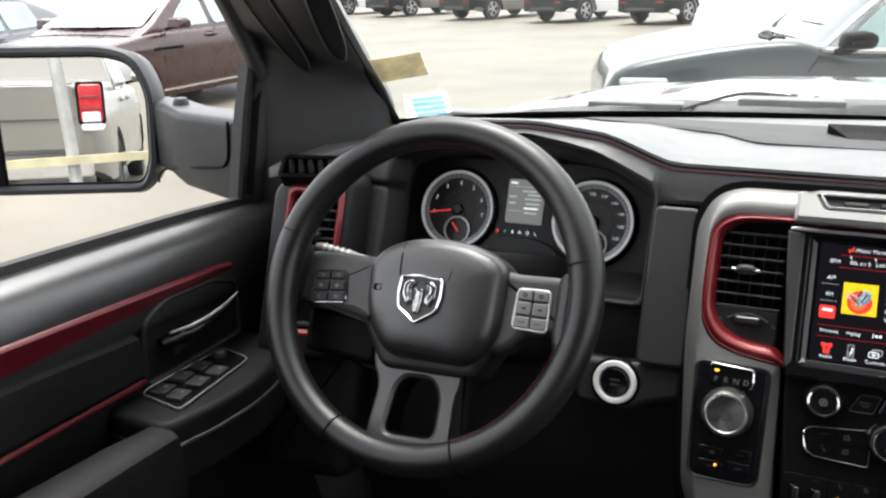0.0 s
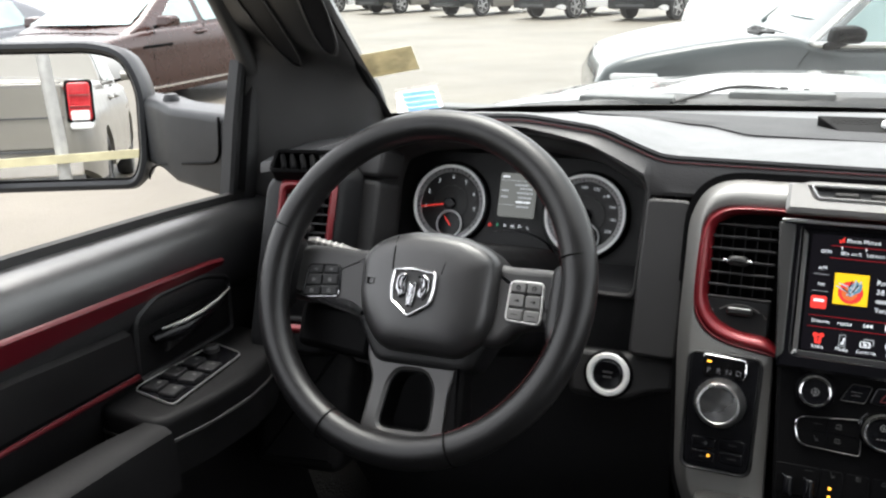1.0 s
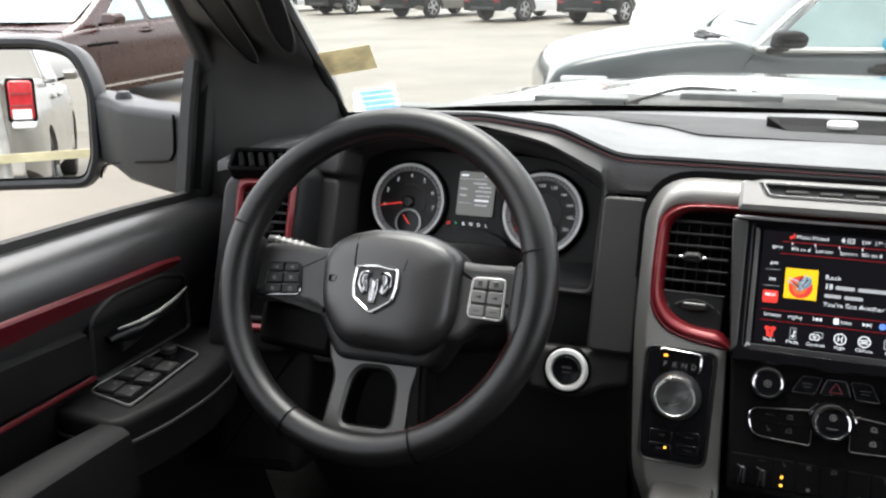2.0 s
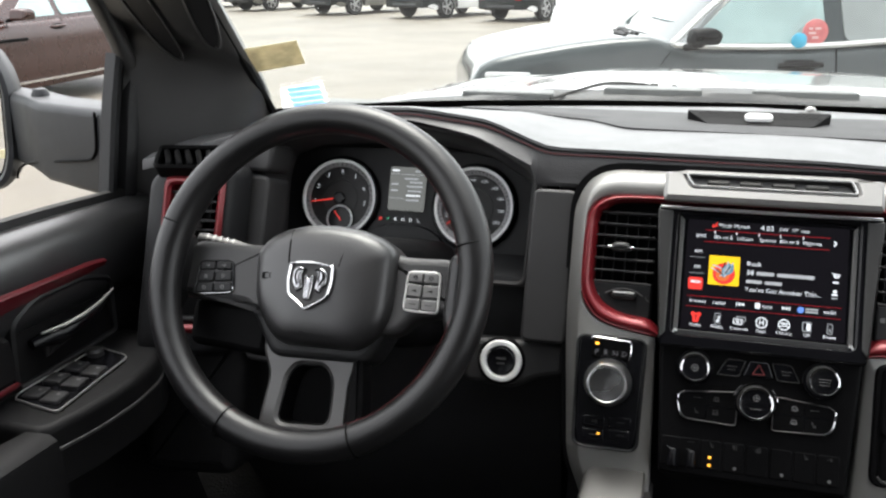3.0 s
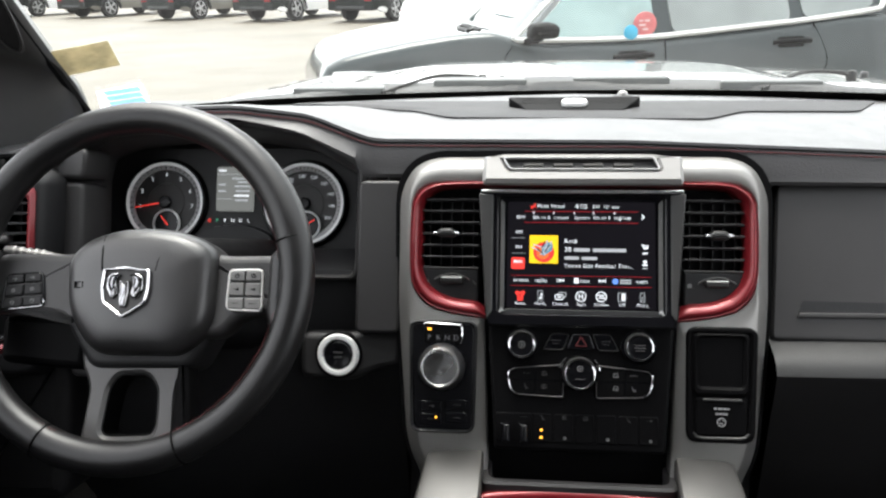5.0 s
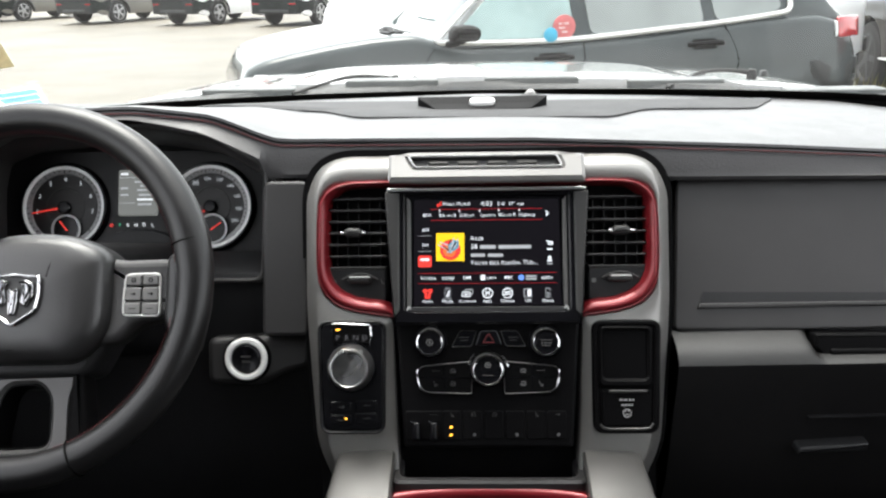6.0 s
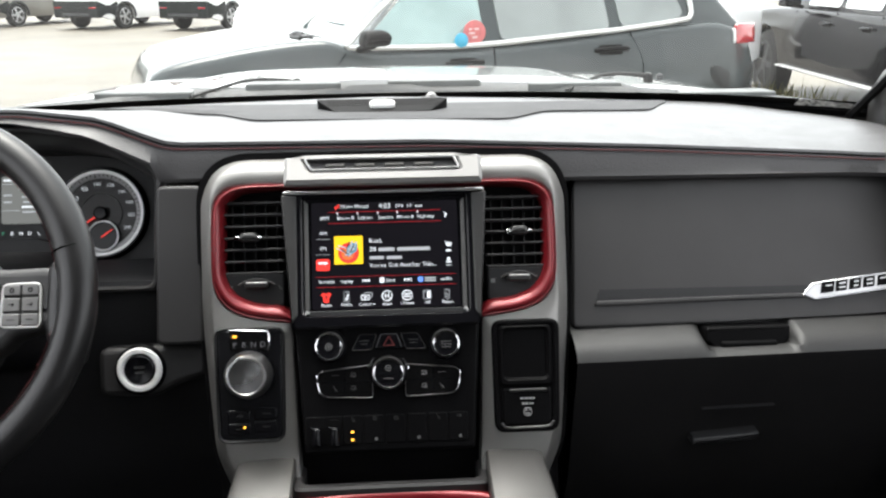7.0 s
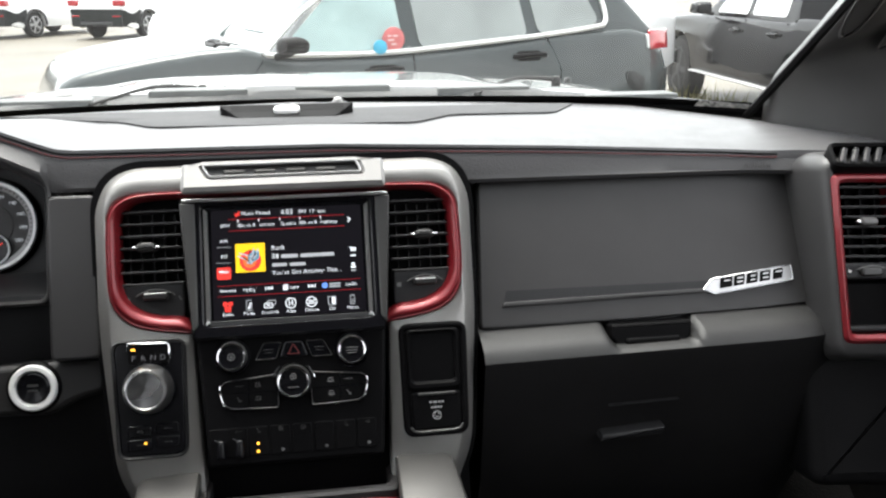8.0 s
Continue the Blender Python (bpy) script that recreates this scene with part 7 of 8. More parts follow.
# ---- vehicles ----
def car(name, label, spec, place, turn, group=""):
    """A vehicle: x runs from its nose to its tail, y to its far side. spec: see the tables below."""
    L, Wd, paint = spec["length"], spec["width"] / 2, spec["paint"]
    top, axles, rw = spec["top"], spec["axles"], spec["wheel"]
    M = Matrix.Translation(place) @ pose(0, 0, 0, 0, 0, turn)
    th = thing(name, (0, 0, 0), label, "pickup" if "bed" in spec else "car", group)
    sill_z = spec.get("sill", 0.24)
    crown = spec.get("crown", 0.0)
    arch = rw + spec.get("arch", 0.07)

    def half(x):
        n = min(x / 0.9, (L - x) / 0.7, 1.0)
        return Wd * (0.80 + 0.20 * math.sqrt(max(0.0, 1 - (1 - max(n, 0)) ** 2)))

    def side_y(x, z):
        zt = lerp_table(x, top)
        g = 1.0 - 0.10 * max(0.0, (0.50 - z) / 0.4) ** 2 - 0.045 * max(0.0, (z - 0.62) / 0.45) ** 2
        crease = 0.012 * math.exp(-((z - spec.get("crease", 0.80)) / 0.035) ** 2)
        return half(x) * g + crease

    def base_z(x):
        z = sill_z + 0.10 * max(0, 1 - x / 0.35) + 0.14 * max(0, 1 - (L - x) / 0.4)
        for a in axles:
            if abs(x - a) < arch:
                z = max(z, rw * 0.95 + math.sqrt(arch ** 2 - (x - a) ** 2))
        return z

    n = spec.get("steps", 90)
    bm = bmesh.new()
    rows = []
    for i in range(n + 1):
        x = L * i / n
        zb, zt = base_z(x), smooth_table(x, top)
        zs = max(zt - 0.05, zb + 0.02)
        row = [(side_y(x, zb) - 0.10, zb)] + [(side_y(x, zb + (zs - zb) * j / 9), zb + (zs - zb) * j / 9) for j in range(10)]
        w = side_y(x, zs)
        row += [(w * 0.985, zs + 0.025), (w * 0.95, zs + 0.043), (w * 0.86, zt + 0.003), (w * 0.5, zt + 0.018 + 0.7 * crown), (0, zt + 0.024 + crown)]
        full = [(-y, z) for y, z in row] + [(y, z) for y, z in row[-2::-1]]
        rows.append([M @ Vector((x, y, z)) for y, z in full])
    loft(bm, rows, False)
    bm.faces.new([v for v in bm.verts[:len(rows[0])]])
    bm.verts.ensure_lookup_table()
    bm.faces.new([v for v in bm.verts[-len(rows[0]):]])
    part("body", bm, paint, th, spec.get("body_label", ""))
    # dark inner block, so that the wheel housings are closed
    bm = bmesh.new()
    prism(M @ Matrix(((1, 0, 0, 0), (0, 0, -1, 0), (0, 1, 0, 0), (0, 0, 0, 1))), [(0.25, sill_z + 0.12), (L - 0.3, sill_z + 0.12), (L - 0.3, 0.66), (0.25, 0.62)], -Wd * 0.72, Wd * 0.72, 0, 2, bm)
    part("chassis", bm, M_DEEP, th)
    # cabin
    if "roof" in spec:
        x0, x1 = spec["roof"][0][0], spec["roof"][-1][0]
        m = 56
        rows = []

        def cabin_y(x, z):
            zb = lerp_table(x, top)
            return side_y(x, min(zb, 1.2)) * 0.965 - max(0.0, z - zb) * spec.get("lean", 0.36)
        for i in range(m + 1):
            x = x0 + (x1 - x0) * i / m
            zr, zb = smooth_table(x, spec["roof"]), smooth_table(x, top) - 0.03
            zr = max(zr, zb + 0.02)
            row = [(cabin_y(x, zb + (zr - 0.05 - zb) * j / 5), zb + (zr - 0.05 - zb) * j / 5) for j in range(6)]
            w = row[-1][0]
            row += [(w - 0.03, zr - 0.022), (w - 0.09, zr - 0.004), (w * 0.5, zr + 0.012), (0, zr + 0.018)]
            full = [(-y, z) for y, z in row] + [(y, z) for y, z in row[-2::-1]]
            rows.append([M @ Vector((x, y, z)) for y, z in full])
        bm = bmesh.new()
        loft(bm, rows, False)
        part("cabin", bm, paint, th)

        def on_cabin(x, z, out, s):
            return M @ Vector((x, s * (cabin_y(x, z) + out), z))

        def sheet(poly, out, s):
            b = bmesh.new()
            poly = round_off(poly, 0.05, 4)
            cx, cz_ = sum(p[0] for p in poly) / len(poly), sum(p[1] for p in poly) / len(poly)
            ls = [[on_cabin(cx + (x - cx) * q, cz_ + (z - cz_) * q, o, s) for x, z in poly] for q, o in ((1.0, 0.001), (0.995, out), (0.7, out), (0.35, out))]
            loft(b, ls, True, (False, True))
            return b
        for s in (-1, 1):
            for k, (poly, mt) in enumerate(spec["windows"]):
                win = part("window", sheet(poly, 0.008, s), mt, th, "car side window")
            if "chrome" in spec and s < 0:
                path = smooth_path([on_cabin(x, z, 0.012, s) for x, z in spec["chrome"]], 6)
                part("chrome_strip", tube(path, 0.017, 6), M_BRIGHT, th, "chrome strip round the windows")
        # windscreen and rear window
        for key in ("screen", "rear_screen"):
            if key in spec:
                (xa, za), (xb, zb2) = spec[key]
                bm = bmesh.new()
                rows = []
                for j in range(7):
                    t = j / 6
                    x, z = xa + (xb - xa) * t, za + (zb2 - za) * t
                    w = cabin_y((xa + xb) / 2, z) - spec.get("screen_inset", 0.07)
                    rows.append([M @ Vector((x + (0.10 if key == "screen" else -0.06) * (abs(q) ** 2), w * q, z + 0.045)) for q in (-1, -0.6, -0.2, 0.2, 0.6, 1)])
                loft(bm, rows, False)
                part("windscreen" if key == "screen" else "rear_window", bm, spec.get("screen_glass", M_LIGHTGLASS), th)

    def on_side(x, z, out, s=-1):
        return M @ Vector((x, s * (side_y(x, z) + out), z))

    def patch(x0, x1, z0, z1, out, s=-1, r=0.02):
        b = bmesh.new()
        poly = rounded(x1 - x0, z1 - z0, r, (x0 + x1) / 2, (z0 + z1) / 2, 3)
        cx, cz_ = (x0 + x1) / 2, (z0 + z1) / 2
        loft(b, [[on_side(cx + (x - cx) * q, cz_ + (z - cz_) * q, o, s) for x, z in poly] for q, o in ((1.0, -0.01), (0.97, out * 0.7), (0.85, out), (0.4, out))], True, (False, True))
        return b
    for s in (-1, 1):
        for x, z in spec.get("handles", ()):
            h = part("door_handle", tube(smooth_path([on_side(x - 0.12, z - 0.004, 0.0, s), on_side(x - 0.09, z, 0.028, s), on_side(x, z + 0.005, 0.034, s), on_side(x + 0.09, z + 0.004, 0.028, s), on_side(x + 0.11, z, 0.0, s)], 4), 0.015, 8), spec.get("handle_paint", paint), th, "door handle")
            part("handle_cup", patch(x - 0.10, x + 0.08, z - 0.035, z + 0.03, 0.003, s), M_DEEP, th)
        for path in spec.get("seams", ()):
            part("door_gap", tube(smooth_path([on_side(x, z, -0.001, s) for x, z in path], 5), 0.0045, 5), M_DEEP, th)
        for x0, x1, z0, z1, mt, nm in spec.get("patches", ()):
            part(nm, patch(x0, x1, z0, z1, 0.012, s), mt, th)
        if "mirror" in spec and s in spec.get("mirror_sides", (-1, 1)):
            mx, mz = spec["mirror"]
            mk = spec.get("mirror_size", 1.0)
            c = on_side(mx, mz, 0.16, s)
            mr = part("side_mirror", prism(Matrix.Translation(c) @ pose(0, 0, 0, 0, 0, turn) @ face((0, 0, 0)) @ pose(0, 0, -0.05), round_off([(mk * x, mk * y) for x, y in ((-0.12, -0.060), (0.12, -0.060), (0.14, 0.03), (0.07, 0.070), (-0.10, 0.060))], 0.03), -0.0, 0.16 * mk, 0.04, 4), spec.get("mirror_paint", paint), th, "side mirror")
            part("mirror_foot", tube([on_side(mx - 0.05, mz - 0.065, 0.0, s), on_side(mx - 0.03, mz - 0.050, 0.08, s), on_side(mx, mz - 0.035, 0.14, s)], 0.02, 8), M_DEEP, mr)
        for a in axles:
            wm = M @ Matrix.Translation((a, s * (Wd - 0.03), rw)) @ Matrix(((1, 0, 0, 0), (0, 0, s, 0), (0, 1, 0, 0), (0, 0, 0, 1)))
            wh = part("wheel", lathe(wm, [(rw * 0.6, -0.20), (rw * 0.95, -0.20), (rw, -0.17), (rw, -0.03), (rw * 0.95, 0.0), (rw * 0.70, 0.008), (rw * 0.66, -0.01)], 32), M_TYRE, th, "black tyre on an alloy wheel")
            bm = lathe(wm, [(rw * 0.68, -0.06), (rw * 0.68, 0.002), (rw * 0.63, 0.004), (rw * 0.60, -0.03), (rw * 0.2, -0.03), (rw * 0.18, 0.0), (0.01, 0.004)], 32)
            for q in range(5):
                box(wm @ pose(0, 0, 0, 0, 0, 72 * q), rw * 0.1, rw * 0.63, -0.035, 0.035, -0.035, -0.004, 0.008, bm)
            part("rim", bm, spec.get("rim", M_RIM), wh)
            if spec.get("cladding"):
                pth = [on_side(a + (arch + 0.01) * math.cos(radians(t)), max(rw * 0.95 + (arch + 0.01) * math.sin(radians(t)), sill_z), 0.004, s) for t in range(0, 181, 12)]
                part("arch_trim", tube(pth, 0.03, 6), M_CLADDING, th)
    for x, z0, z1, y0, y1, mt, nm in spec.get("ends", ()):
        # lamps, bumpers and plates on nose and tail
        for s in ((-1, 1) if y0 > 0 else (1,)):
            fm = M @ Matrix.Translation((x, 0, 0)) @ Matrix(((0, 0, 1 if x > L / 2 else -1, 0), (1, 0, 0, 0), (0, 1, 0, 0), (0, 0, 0, 1)))
            part(nm, prism(fm, rounded(abs(y1 - y0), z1 - z0, 0.03, s * (y0 + y1) / 2, (z0 + z1) / 2), -0.12, 0.02, 0.015), mt or paint, th)
    return th, M


def slid(spec, d):
    """The same vehicle with d metres cut from its front end."""
    out = dict(spec, length=spec["length"] - d, axles=tuple(a - d for a in spec["axles"]))
    for key in ("top", "roof", "chrome", "screen", "handles"):
        out[key] = [(x - d, z) for x, z in spec[key]]
    out["windows"] = [([(x - d, z) for x, z in poly], mt) for poly, mt in spec["windows"]]
    out["seams"] = [[(x - d, z) for x, z in path] for path in spec["seams"]]
    out["patches"] = [(a - d, b - d, *rest) for a, b, *rest in spec["patches"]]
    out["ends"] = [(a - d, *rest) for a, *rest in spec["ends"]]
    out["mirror"] = (spec["mirror"][0] - d, spec["mirror"][1])
    return out


CROSSOVER = dict(screen_inset=0.012, crown=-0.03, length=4.50, width=1.86, paint=M_BLACKPAINT, sill=0.26, wheel=0.36, axles=(1.02, 3.60), cladding=True, crease=0.74,
    top=[(0.42, 0.78), (0.47, 0.950), (0.58, 1.010), (0.74, 1.048), (0.99, 1.092), (1.21, 1.118), (1.42, 1.128), (1.50, 1.118), (1.58, 1.085), (1.70, 1.055), (2.3, 1.045), (3.05, 1.088), (3.6, 1.14), (4.1, 1.16), (4.36, 1.10), (4.50, 0.80)],
    roof=[(1.60, 1.0), (1.68, 1.12), (1.85, 1.30), (2.02, 1.45), (2.3, 1.60), (2.8, 1.655), (3.5, 1.63), (3.95, 1.52), (4.32, 1.16)], lean=0.42,
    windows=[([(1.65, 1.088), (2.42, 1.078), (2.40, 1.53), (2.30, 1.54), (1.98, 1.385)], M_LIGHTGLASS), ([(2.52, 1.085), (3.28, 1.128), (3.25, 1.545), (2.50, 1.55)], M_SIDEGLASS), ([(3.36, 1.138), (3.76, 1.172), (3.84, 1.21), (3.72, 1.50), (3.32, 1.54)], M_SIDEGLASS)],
    chrome=[(2.02, 1.43), (1.80, 1.29), (1.60, 1.12), (1.57, 1.088), (1.66, 1.076), (2.33, 1.066), (3.05, 1.107), (3.39, 1.13), (3.78, 1.168), (3.89, 1.205), (3.88, 1.36), (3.78, 1.52)],
    screen=((1.70, 1.13), (2.12, 1.53)), handles=((2.27, 0.968), (3.27, 1.01)), handle_paint=M_DEEP, mirror=(1.68, 1.135), mirror_size=0.68, mirror_sides=(-1,), mirror_paint=M_DEEP,
    seams=([(1.46, 0.45), (1.50, 0.75), (1.49, 0.95), (1.55, 1.05)], [(2.465, 0.40), (2.47, 0.75), (2.46, 1.05)], [(3.42, 0.75), (3.50, 0.9), (3.40, 1.12)]),
    # the last patch makes the lower rear side darker than the paint
    patches=[(0.53, 0.79, 0.905, 0.945, M_LENS, "headlight"), (0.50, 0.74, 0.862, 0.884, M_DEEP, "lamp_trim"), (4.25, 4.49, 1.005, 1.135, M_TAIL, "tail_light"), (4.225, 4.247, 1.01, 1.11, M_LENS, "lamp_lens"), (4.02, 4.48, 0.30, 0.88, M_BUMPER, "bumper_side")],
    ends=[(4.48, 0.30, 0.60, -0.8, 0.8, M_CLADDING, "rear_bumper"), (0.44, 0.45, 0.68, -0.7, 0.7, M_DEEP, "grille")])
crossover, CM = car("crossover_car", "black crossover parked beyond the bonnet, chrome-edged windows", slid(CROSSOVER, 0.42), (-1.568, 5.603, 0.0), 17)


def disc_on(thg, M, x, z, y, r, mat, name):
    b = lathe(M @ Matrix.Translation((x, y, z)) @ Matrix(((1, 0, 0, 0), (0, 0, -1, 0), (0, 1, 0, 0), (0, 0, 0, 1))), [(r, -0.004), (r, 0.004), (r * 0.9, 0.006), (0.001, 0.006)], 28)
    return part(name, b, mat, thg)


def on_hood(x, y):
    """A point just above the crossover's bonnet."""
    zt = smooth_table(x + 0.42, CROSSOVER["top"])
    f = min(abs(y) / 0.45, 1.0)
    return CM @ Vector((x, y, zt + 0.024 + CROSSOVER["crown"] - (0.006 + 0.3 * CROSSOVER["crown"]) * f + 0.010))


SWIRLS = (([(0.905, -0.74), (0.90, -0.56), (0.93, -0.34), (0.965, -0.40), (0.955, -0.60), (0.925, -0.66), (0.92, -0.50)], 0.014), ([(0.93, -0.34), (0.975, -0.22), (1.01, -0.18), (1.00, -0.35)], 0.012), ([(0.955, -0.60), (0.98, -0.72), (0.995, -0.55), (1.015, -0.42)], 0.012))
for curl, r in SWIRLS:
    part("swirl_decal", tube(smooth_path([on_hood(x, y) for x, y in curl], 5), r, 6, flat=0.5), M_DEEP, crossover, "black swirl on the bonnet")
M_STICKRED = material("red_window_sticker", (0.56, 0.15, 0.15), 0.5, vary=0.1, vary_size=0.03)
M_STICKWHITE = material("faded_white_print", (0.66, 0.45, 0.44), 0.5, vary=0.05)
M_STICKBLUE = material("blue_window_sticker", (0.05, 0.38, 0.58), 0.5, vary=0.1, vary_size=0.03)
disc_on(crossover, CM, 1.925, 1.140, -0.862, 0.070, M_STICKRED, "round_sticker")
for dx, dz, wd in ((-0.028, 0.020, 0.022), (0.010, 0.020, 0.030), (-0.018, -0.004, 0.040), (0.0, -0.028, 0.034)):
    part("sticker_bar", box(CM, 1.925 + dx - wd / 2, 1.925 + dx + wd / 2, -0.871, -0.868, 1.140 + dz - 0.006, 1.140 + dz + 0.006), M_STICKWHITE, crossover)
disc_on(crossover, CM, 1.835, 1.098, -0.878, 0.042, M_STICKBLUE, "round_sticker")

PICKUP = dict(length=5.8, width=1.98, paint=M_TRUCKPAINT, sill=0.42, wheel=0.40, axles=(1.0, 4.55), arch=0.09, bed=True, crease=1.0, steps=110, rim=M_CLADDING,
    top=[(0, 0.75), (0.06, 1.12), (0.3, 1.20), (1.2, 1.26), (1.7, 1.27), (3.75, 1.28), (3.8, 1.33), (5.75, 1.35), (5.8, 1.2)],
    roof=[(1.35, 1.24), (1.75, 1.42), (2.2, 1.80), (2.6, 1.90), (3.4, 1.90), (3.65, 1.80), (3.78, 1.28)], lean=0.30,
    windows=[([(1.95, 1.31), (2.72, 1.31), (2.70, 1.75), (2.30, 1.75)], M_LIGHTGLASS), ([(2.82, 1.31), (3.55, 1.31), (3.50, 1.74), (2.80, 1.75)], M_CARGLASS)],
    screen=((1.50, 1.28), (2.25, 1.78)), rear_screen=((3.74, 1.38), (3.62, 1.76)), handles=((2.60, 1.12), (3.45, 1.12)), mirror=(1.95, 1.36),
    seams=([(1.78, 0.6), (1.78, 1.24)], [(2.76, 0.55), (2.76, 1.26)], [(3.64, 0.55), (3.66, 1.26)], [(3.80, 0.55), (3.80, 1.30)]),
    patches=[(0.02, 0.30, 0.90, 1.10, M_LENS, "headlight"), (5.50, 5.78, 0.95, 1.28, M_TAIL, "tail_light")],
    ends=[(5.80, 0.50, 0.68, -0.85, 0.85, M_CHROME, "rear_bumper"), (0.0, 0.5, 0.72, -0.9, 0.9, M_CHROME, "front_bumper"), (5.795, 0.98, 1.31, 0.78, 0.97, M_TAIL, "tail_light"), (5.795, 0.90, 0.97, 0.78, 0.97, M_LENS, "reversing_light"), (5.79, 0.74, 1.30, -0.74, 0.74, None, "tailgate")])


def lowered(spec, k):
    """The same vehicle with its body k times as high."""
    out = dict(spec, crease=spec["crease"] * k)
    for key in ("top", "roof", "screen", "rear_screen", "handles"):
        out[key] = [(x, z * k) for x, z in spec[key]]
    out["windows"] = [([(x, z * k) for x, z in poly], mt) for poly, mt in spec["windows"]]
    out["seams"] = [[(x, z * k) for x, z in path] for path in spec["seams"]]
    out["mirror"] = (spec["mirror"][0], spec["mirror"][1] * k)
    return out


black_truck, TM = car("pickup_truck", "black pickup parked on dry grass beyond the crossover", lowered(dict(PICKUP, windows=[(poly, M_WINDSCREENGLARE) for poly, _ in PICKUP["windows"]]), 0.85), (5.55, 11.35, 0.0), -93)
part("running_board", prism(TM @ Matrix(((1, 0, 0, 0), (0, 0, -1, 0), (0, 1, 0, 0), (0, 0, 0, 1))), rounded(2.3, 0.018, 0.008, 2.75, 0.45), 0.96, 1.07, 0.010), M_SATIN, black_truck, "satin running board")

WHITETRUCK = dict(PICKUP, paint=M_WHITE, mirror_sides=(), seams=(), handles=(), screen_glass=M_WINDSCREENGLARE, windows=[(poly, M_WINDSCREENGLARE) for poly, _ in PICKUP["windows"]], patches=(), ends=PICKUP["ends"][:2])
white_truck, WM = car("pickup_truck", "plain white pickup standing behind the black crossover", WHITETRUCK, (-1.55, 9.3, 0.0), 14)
SEDAN = dict(length=4.75, width=1.83, paint=M_MAROON, sill=0.22, wheel=0.33, axles=(0.92, 3.70), crease=0.72,
    top=[(0, 0.55), (0.08, 0.68), (0.4, 0.78), (1.0, 0.86), (1.5, 0.92), (2.5, 0.93), (3.6, 0.96), (4.2, 0.98), (4.65, 0.95), (4.75, 0.7)],
    roof=[(1.25, 0.90), (1.6, 1.05), (2.1, 1.34), (2.6, 1.44), (3.2, 1.42), (3.8, 1.22), (4.25, 0.98)], lean=0.42,
    windows=[([(1.85, 0.96), (2.62, 0.965), (2.58, 1.34), (2.38, 1.34)], M_LIGHTGLASS), ([(2.70, 0.965), (3.40, 0.985), (3.28, 1.32), (2.68, 1.34)], M_LIGHTGLASS)],
    screen=((1.36, 0.95), (2.16, 1.36)), handles=((2.45, 0.83), (3.36, 0.85)), mirror=(1.86, 1.00),
    seams=([(1.62, 0.4), (1.62, 0.7), (1.70, 0.92)], [(2.67, 0.35), (2.66, 0.93)], [(3.45, 0.6), (3.50, 0.94)]),
    patches=[(0.15, 0.55, 0.60, 0.72, M_LENS, "headlight"), (1.15, 3.3, 0.335, 0.365, M_CHROME, "sill_strip"), (1.22, 1.52, 0.80, 0.86, M_DEEP, "side_marker")],
    ends=[(0.03, 0.40, 0.58, -0.6, 0.6, M_DEEP, "grille"), (4.74, 0.70, 0.85, 0.45, 0.85, M_TAIL, "tail_light")])
MAROON = dict(SEDAN, length=5.05, axles=(1.2, 4.02), handles=((2.62, 0.89), (3.62, 0.91)), mirror=(1.84, 1.06), crease=0.79,
    top=[(x * 1.05, z + 0.05) for x, z in SEDAN["top"]], roof=[(x * 1.05, z + 0.05) for x, z in SEDAN["roof"]], screen=((1.42, 1.0), (2.26, 1.41)),
    windows=[([(1.90, 1.01), (2.66, 1.015), (2.64, 1.39), (2.46, 1.39)], M_LIGHTGLASS), ([(2.76, 1.015), (3.52, 1.035), (3.40, 1.37), (2.74, 1.39)], M_LIGHTGLASS)],
    seams=([(1.70, 0.4), (1.70, 0.7), (1.78, 0.97)], [(2.72, 0.35), (2.71, 0.98)], [(3.62, 0.6), (3.66, 0.98)]),
    patches=[(0.15, 0.55, 0.62, 0.74, M_LENS, "headlight"), (1.62, 3.5, 0.285, 0.315, M_CHROME, "sill_strip"), (1.52, 2.05, 0.765, 0.80, M_DEEP, "side_trim")])
maroon, _ = car("sedan_car", "maroon saloon parked beside the driver's window", MAROON, (-8.28, 6.36, 0.0), 92)
car("sedan_car", "dark grey saloon parked behind the maroon one", dict(SEDAN, paint=M_GREYPAINT), (-10.7, 5.7, 0.0), 104)

SUV = dict(length=4.6, width=1.85, paint=M_GREYPAINT, sill=0.28, wheel=0.35, axles=(0.92, 3.60), steps=60, cladding=True,
    top=[(0, 0.75), (0.12, 0.95), (0.5, 1.02), (1.4, 1.08), (3.6, 1.12), (4.5, 1.10), (4.6, 0.85)],
    roof=[(1.15, 1.08), (1.9, 1.52), (2.4, 1.66), (3.6, 1.66), (4.1, 1.58), (4.52, 1.12)], lean=0.36,
    windows=[([(1.75, 1.13), (2.5, 1.14), (2.48, 1.52), (2.15, 1.52)], M_CARGLASS), ([(2.58, 1.14), (3.3, 1.15), (3.26, 1.54), (2.56, 1.54)], M_CARGLASS), ([(3.38, 1.15), (3.95, 1.16), (3.82, 1.50), (3.36, 1.53)], M_CARGLASS)],
    rear_screen=((4.50, 1.16), (4.12, 1.54)), screen_glass=M_CARGLASS,
    patches=[(3.9, 4.58, 0.35, 0.78, M_BUMPER, "bumper_side")],
    ends=[(4.60, 0.34, 0.80, -0.80, 0.80, M_BUMPER, "rear_bumper"), (4.625, 0.38, 0.46, -0.50, 0.50, M_CLADDING, "skid_plate"), (4.60, 0.88, 1.03, 0.55, 0.86, M_TAIL, "tail_light"), (4.624, 0.60, 0.64, 0.52, 0.76, M_TAIL, "reflector")])
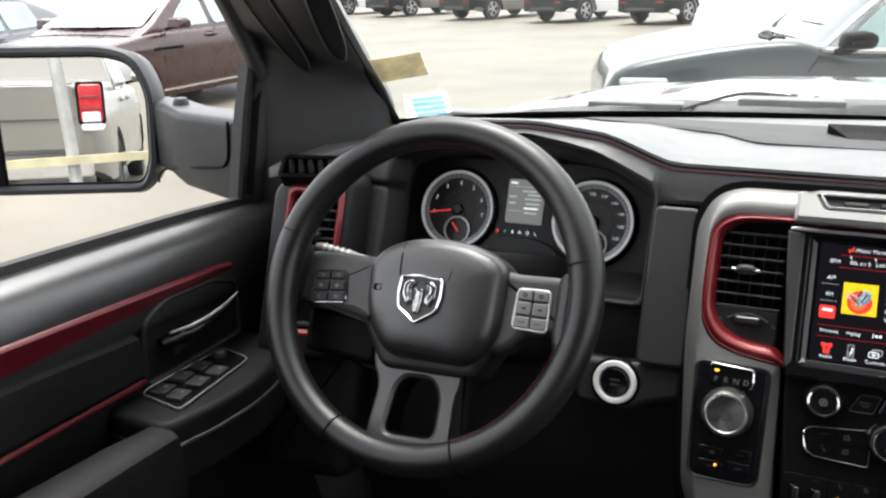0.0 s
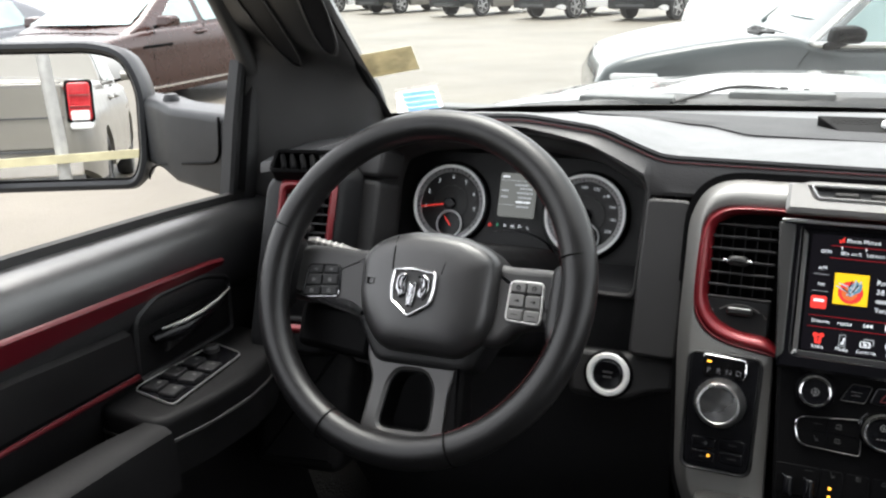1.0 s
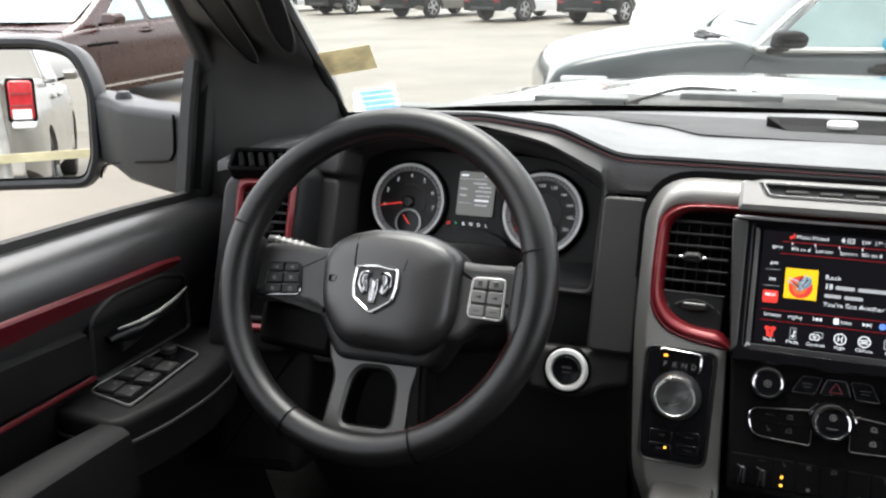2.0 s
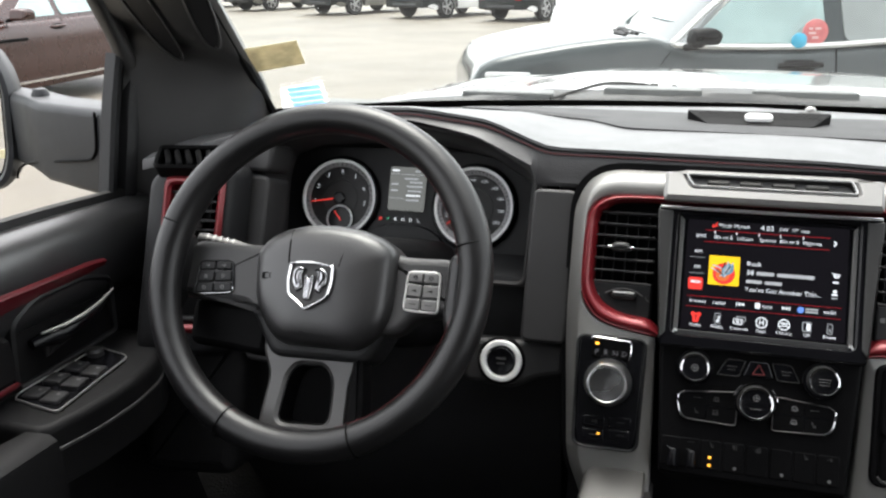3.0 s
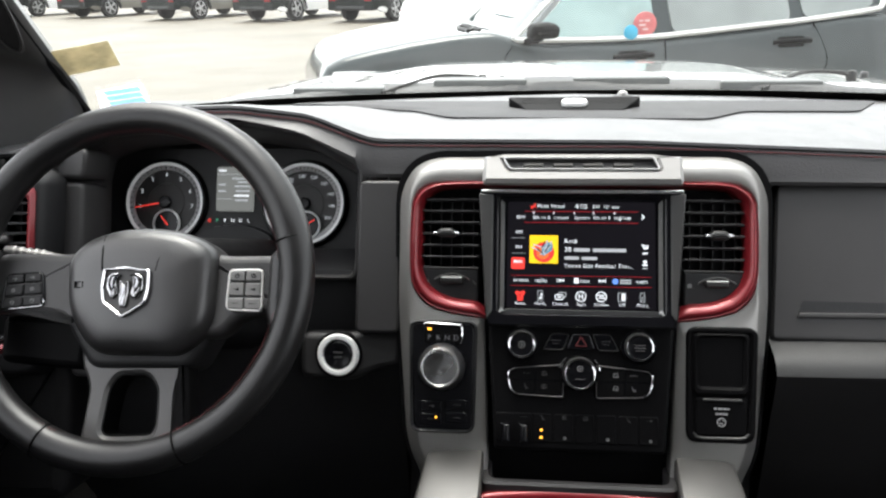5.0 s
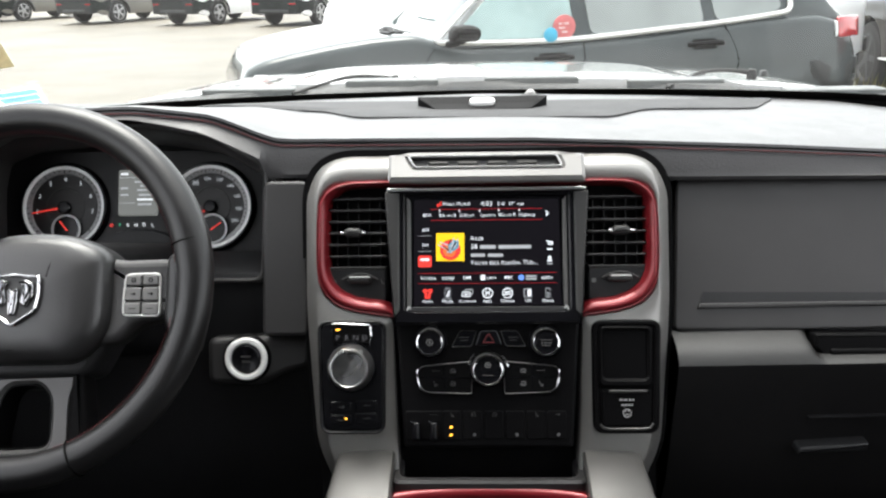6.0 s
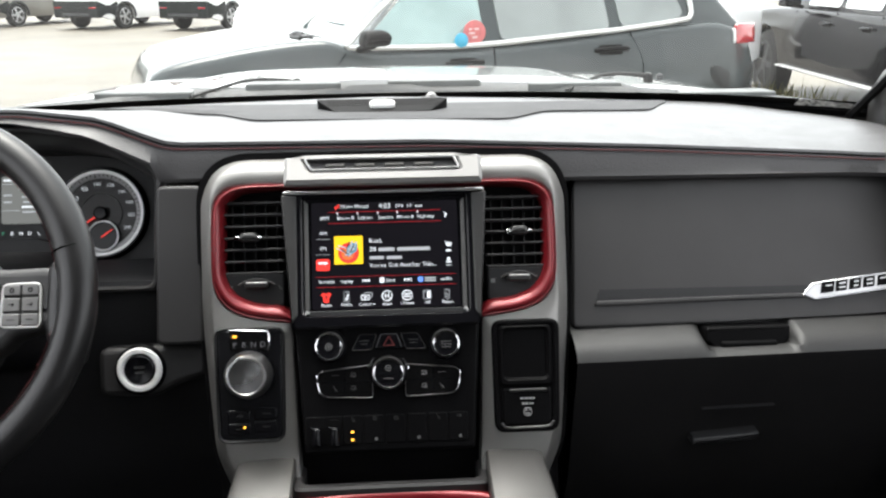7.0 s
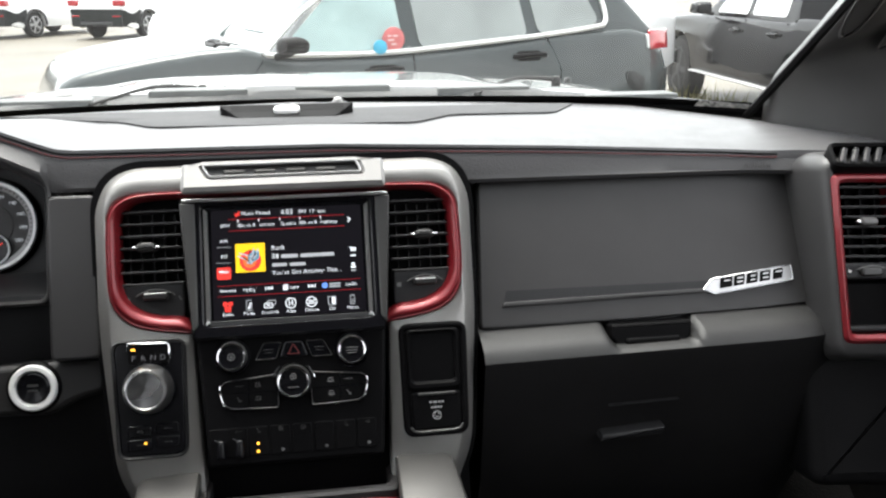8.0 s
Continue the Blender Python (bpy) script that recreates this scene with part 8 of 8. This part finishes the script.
for x, y, paint, word in ((-21.4, 33.6, M_WHITE, "white"), (-17.5, 31.85, M_SILVERPAINT, "silver"), (-13.05, 29.3, M_SILVERPAINT, "silver"), (-9.25, 27.5, M_WHITE, "white"), (-5.95, 26.3, M_WHITE, "white")):
    car("suv_car", word + " crossover in the far row, tail towards the viewer", dict(SUV, paint=paint), (x + 2.29, y + 2.9, 0.0), -115, "far row of parked crossovers")

# silver pickup behind, seen in the door mirror
silver, SM = car("pickup_truck", "champagne silver pickup parked behind, red tail light", dict(PICKUP, paint=M_SILVERPAINT), (-2.9, -11.0, 0.0), 90)
barrier = thing("barrier", (-2.1, -3.8, 0), "low yellow rail on grey steel posts", "barrier")
M_YELLOW = material("yellow_road_paint", (0.36, 0.33, 0.21), 0.6, vary=0.25, vary_size=0.2)
M_POST = material("galvanised_steel", (0.36, 0.36, 0.35), 0.5, metal=0.6, vary=0.15, vary_size=0.1)
part("post", tube([(-2.00, -3.8, -0.05), (-2.03, -3.8, 0.9), (-2.12, -3.8, 1.95)], 0.045, 12), M_POST, barrier, "leaning grey post")
part("post", tube([(-3.4, -3.8, -0.05), (-3.4, -3.8, 0.85)], 0.032, 12), M_POST, barrier)
for z0, z1 in ((0.715, 0.735), (1.005, 1.02), (1.305, 1.318)):
    part("tailgate_line", prism(SM @ Matrix.Translation((5.80, 0, 0)) @ Matrix(((0, 0, 1, 0), (1, 0, 0, 0), (0, 1, 0, 0), (0, 0, 0, 1))), rounded(1.48, z1 - z0, 0.006, 0, (z0 + z1) / 2), 0.0, 0.024), M_CLADDING, silver)
lamp_m = SM @ Matrix.Translation((5.82, 0, 0)) @ Matrix(((0, 0, 1, 0), (1, 0, 0, 0), (0, 1, 0, 0), (0, 0, 0, 1)))
part("reversing_lens", prism(lamp_m, rounded(0.150, 0.085, 0.012, -0.875, 1.025), -0.01, 0.008, 0.004), M_LENS, silver, "pale reversing lens")
for z in (1.10, 1.20):
    part("lamp_rib", prism(lamp_m, rounded(0.17, 0.008, 0.002, -0.875, z), -0.01, 0.006, 0.002), M_DULLRED, silver)
part("lamp_edge", prism(SM @ Matrix.Translation((5.785, 0, 0)) @ Matrix(((0, 0, 1, 0), (1, 0, 0, 0), (0, 1, 0, 0), (0, 0, 0, 1))), rounded(0.23, 0.37, 0.03, -0.875, 1.145), 0.0, 0.018), M_DEEP, silver)
part("rail", prism(Matrix.Translation((0, -3.76, 0)) @ Matrix(((1, 0, 0, 0), (0, 0, -1, 0), (0, 1, 0, 0), (0, 0, 0, 1))), [(-3.5, 0.70), (-1.2, 0.77), (-1.2, 0.83), (-3.5, 0.76)], -0.03, 0.03, 0.01), M_YELLOW, barrier, "worn yellow rail")

# dry grass tufts by the black pickup
bm = bmesh.new()
rnd = random.Random(4)
for i in range(420):
    x, y = 4.05 + rnd.gauss(0, 0.28), 9.2 + rnd.gauss(0, 0.5)
    h, a, l = rnd.uniform(0.10, 0.34), rnd.uniform(0, 6.28), rnd.uniform(0.02, 0.12)
    w = 0.006
    p = Vector((x, y, 0))
    sd = Vector((math.cos(a), math.sin(a), 0))
    fw = Vector((-sd.y, sd.x, 0))
    v = [bm.verts.new(q) for q in (p - sd * w, p + sd * w, p + sd * w * 0.6 + fw * l * 0.4 + Vector((0, 0, h * 0.6)), p + fw * l + Vector((0, 0, h)), p - sd * w * 0.6 + fw * l * 0.4 + Vector((0, 0, h * 0.6)))]
    bm.faces.new(v)
tagged(part("grass_tuft", bm, M_GRASS), "dry yellow grass by the pickup's wheel", "grass", "", "stuff")
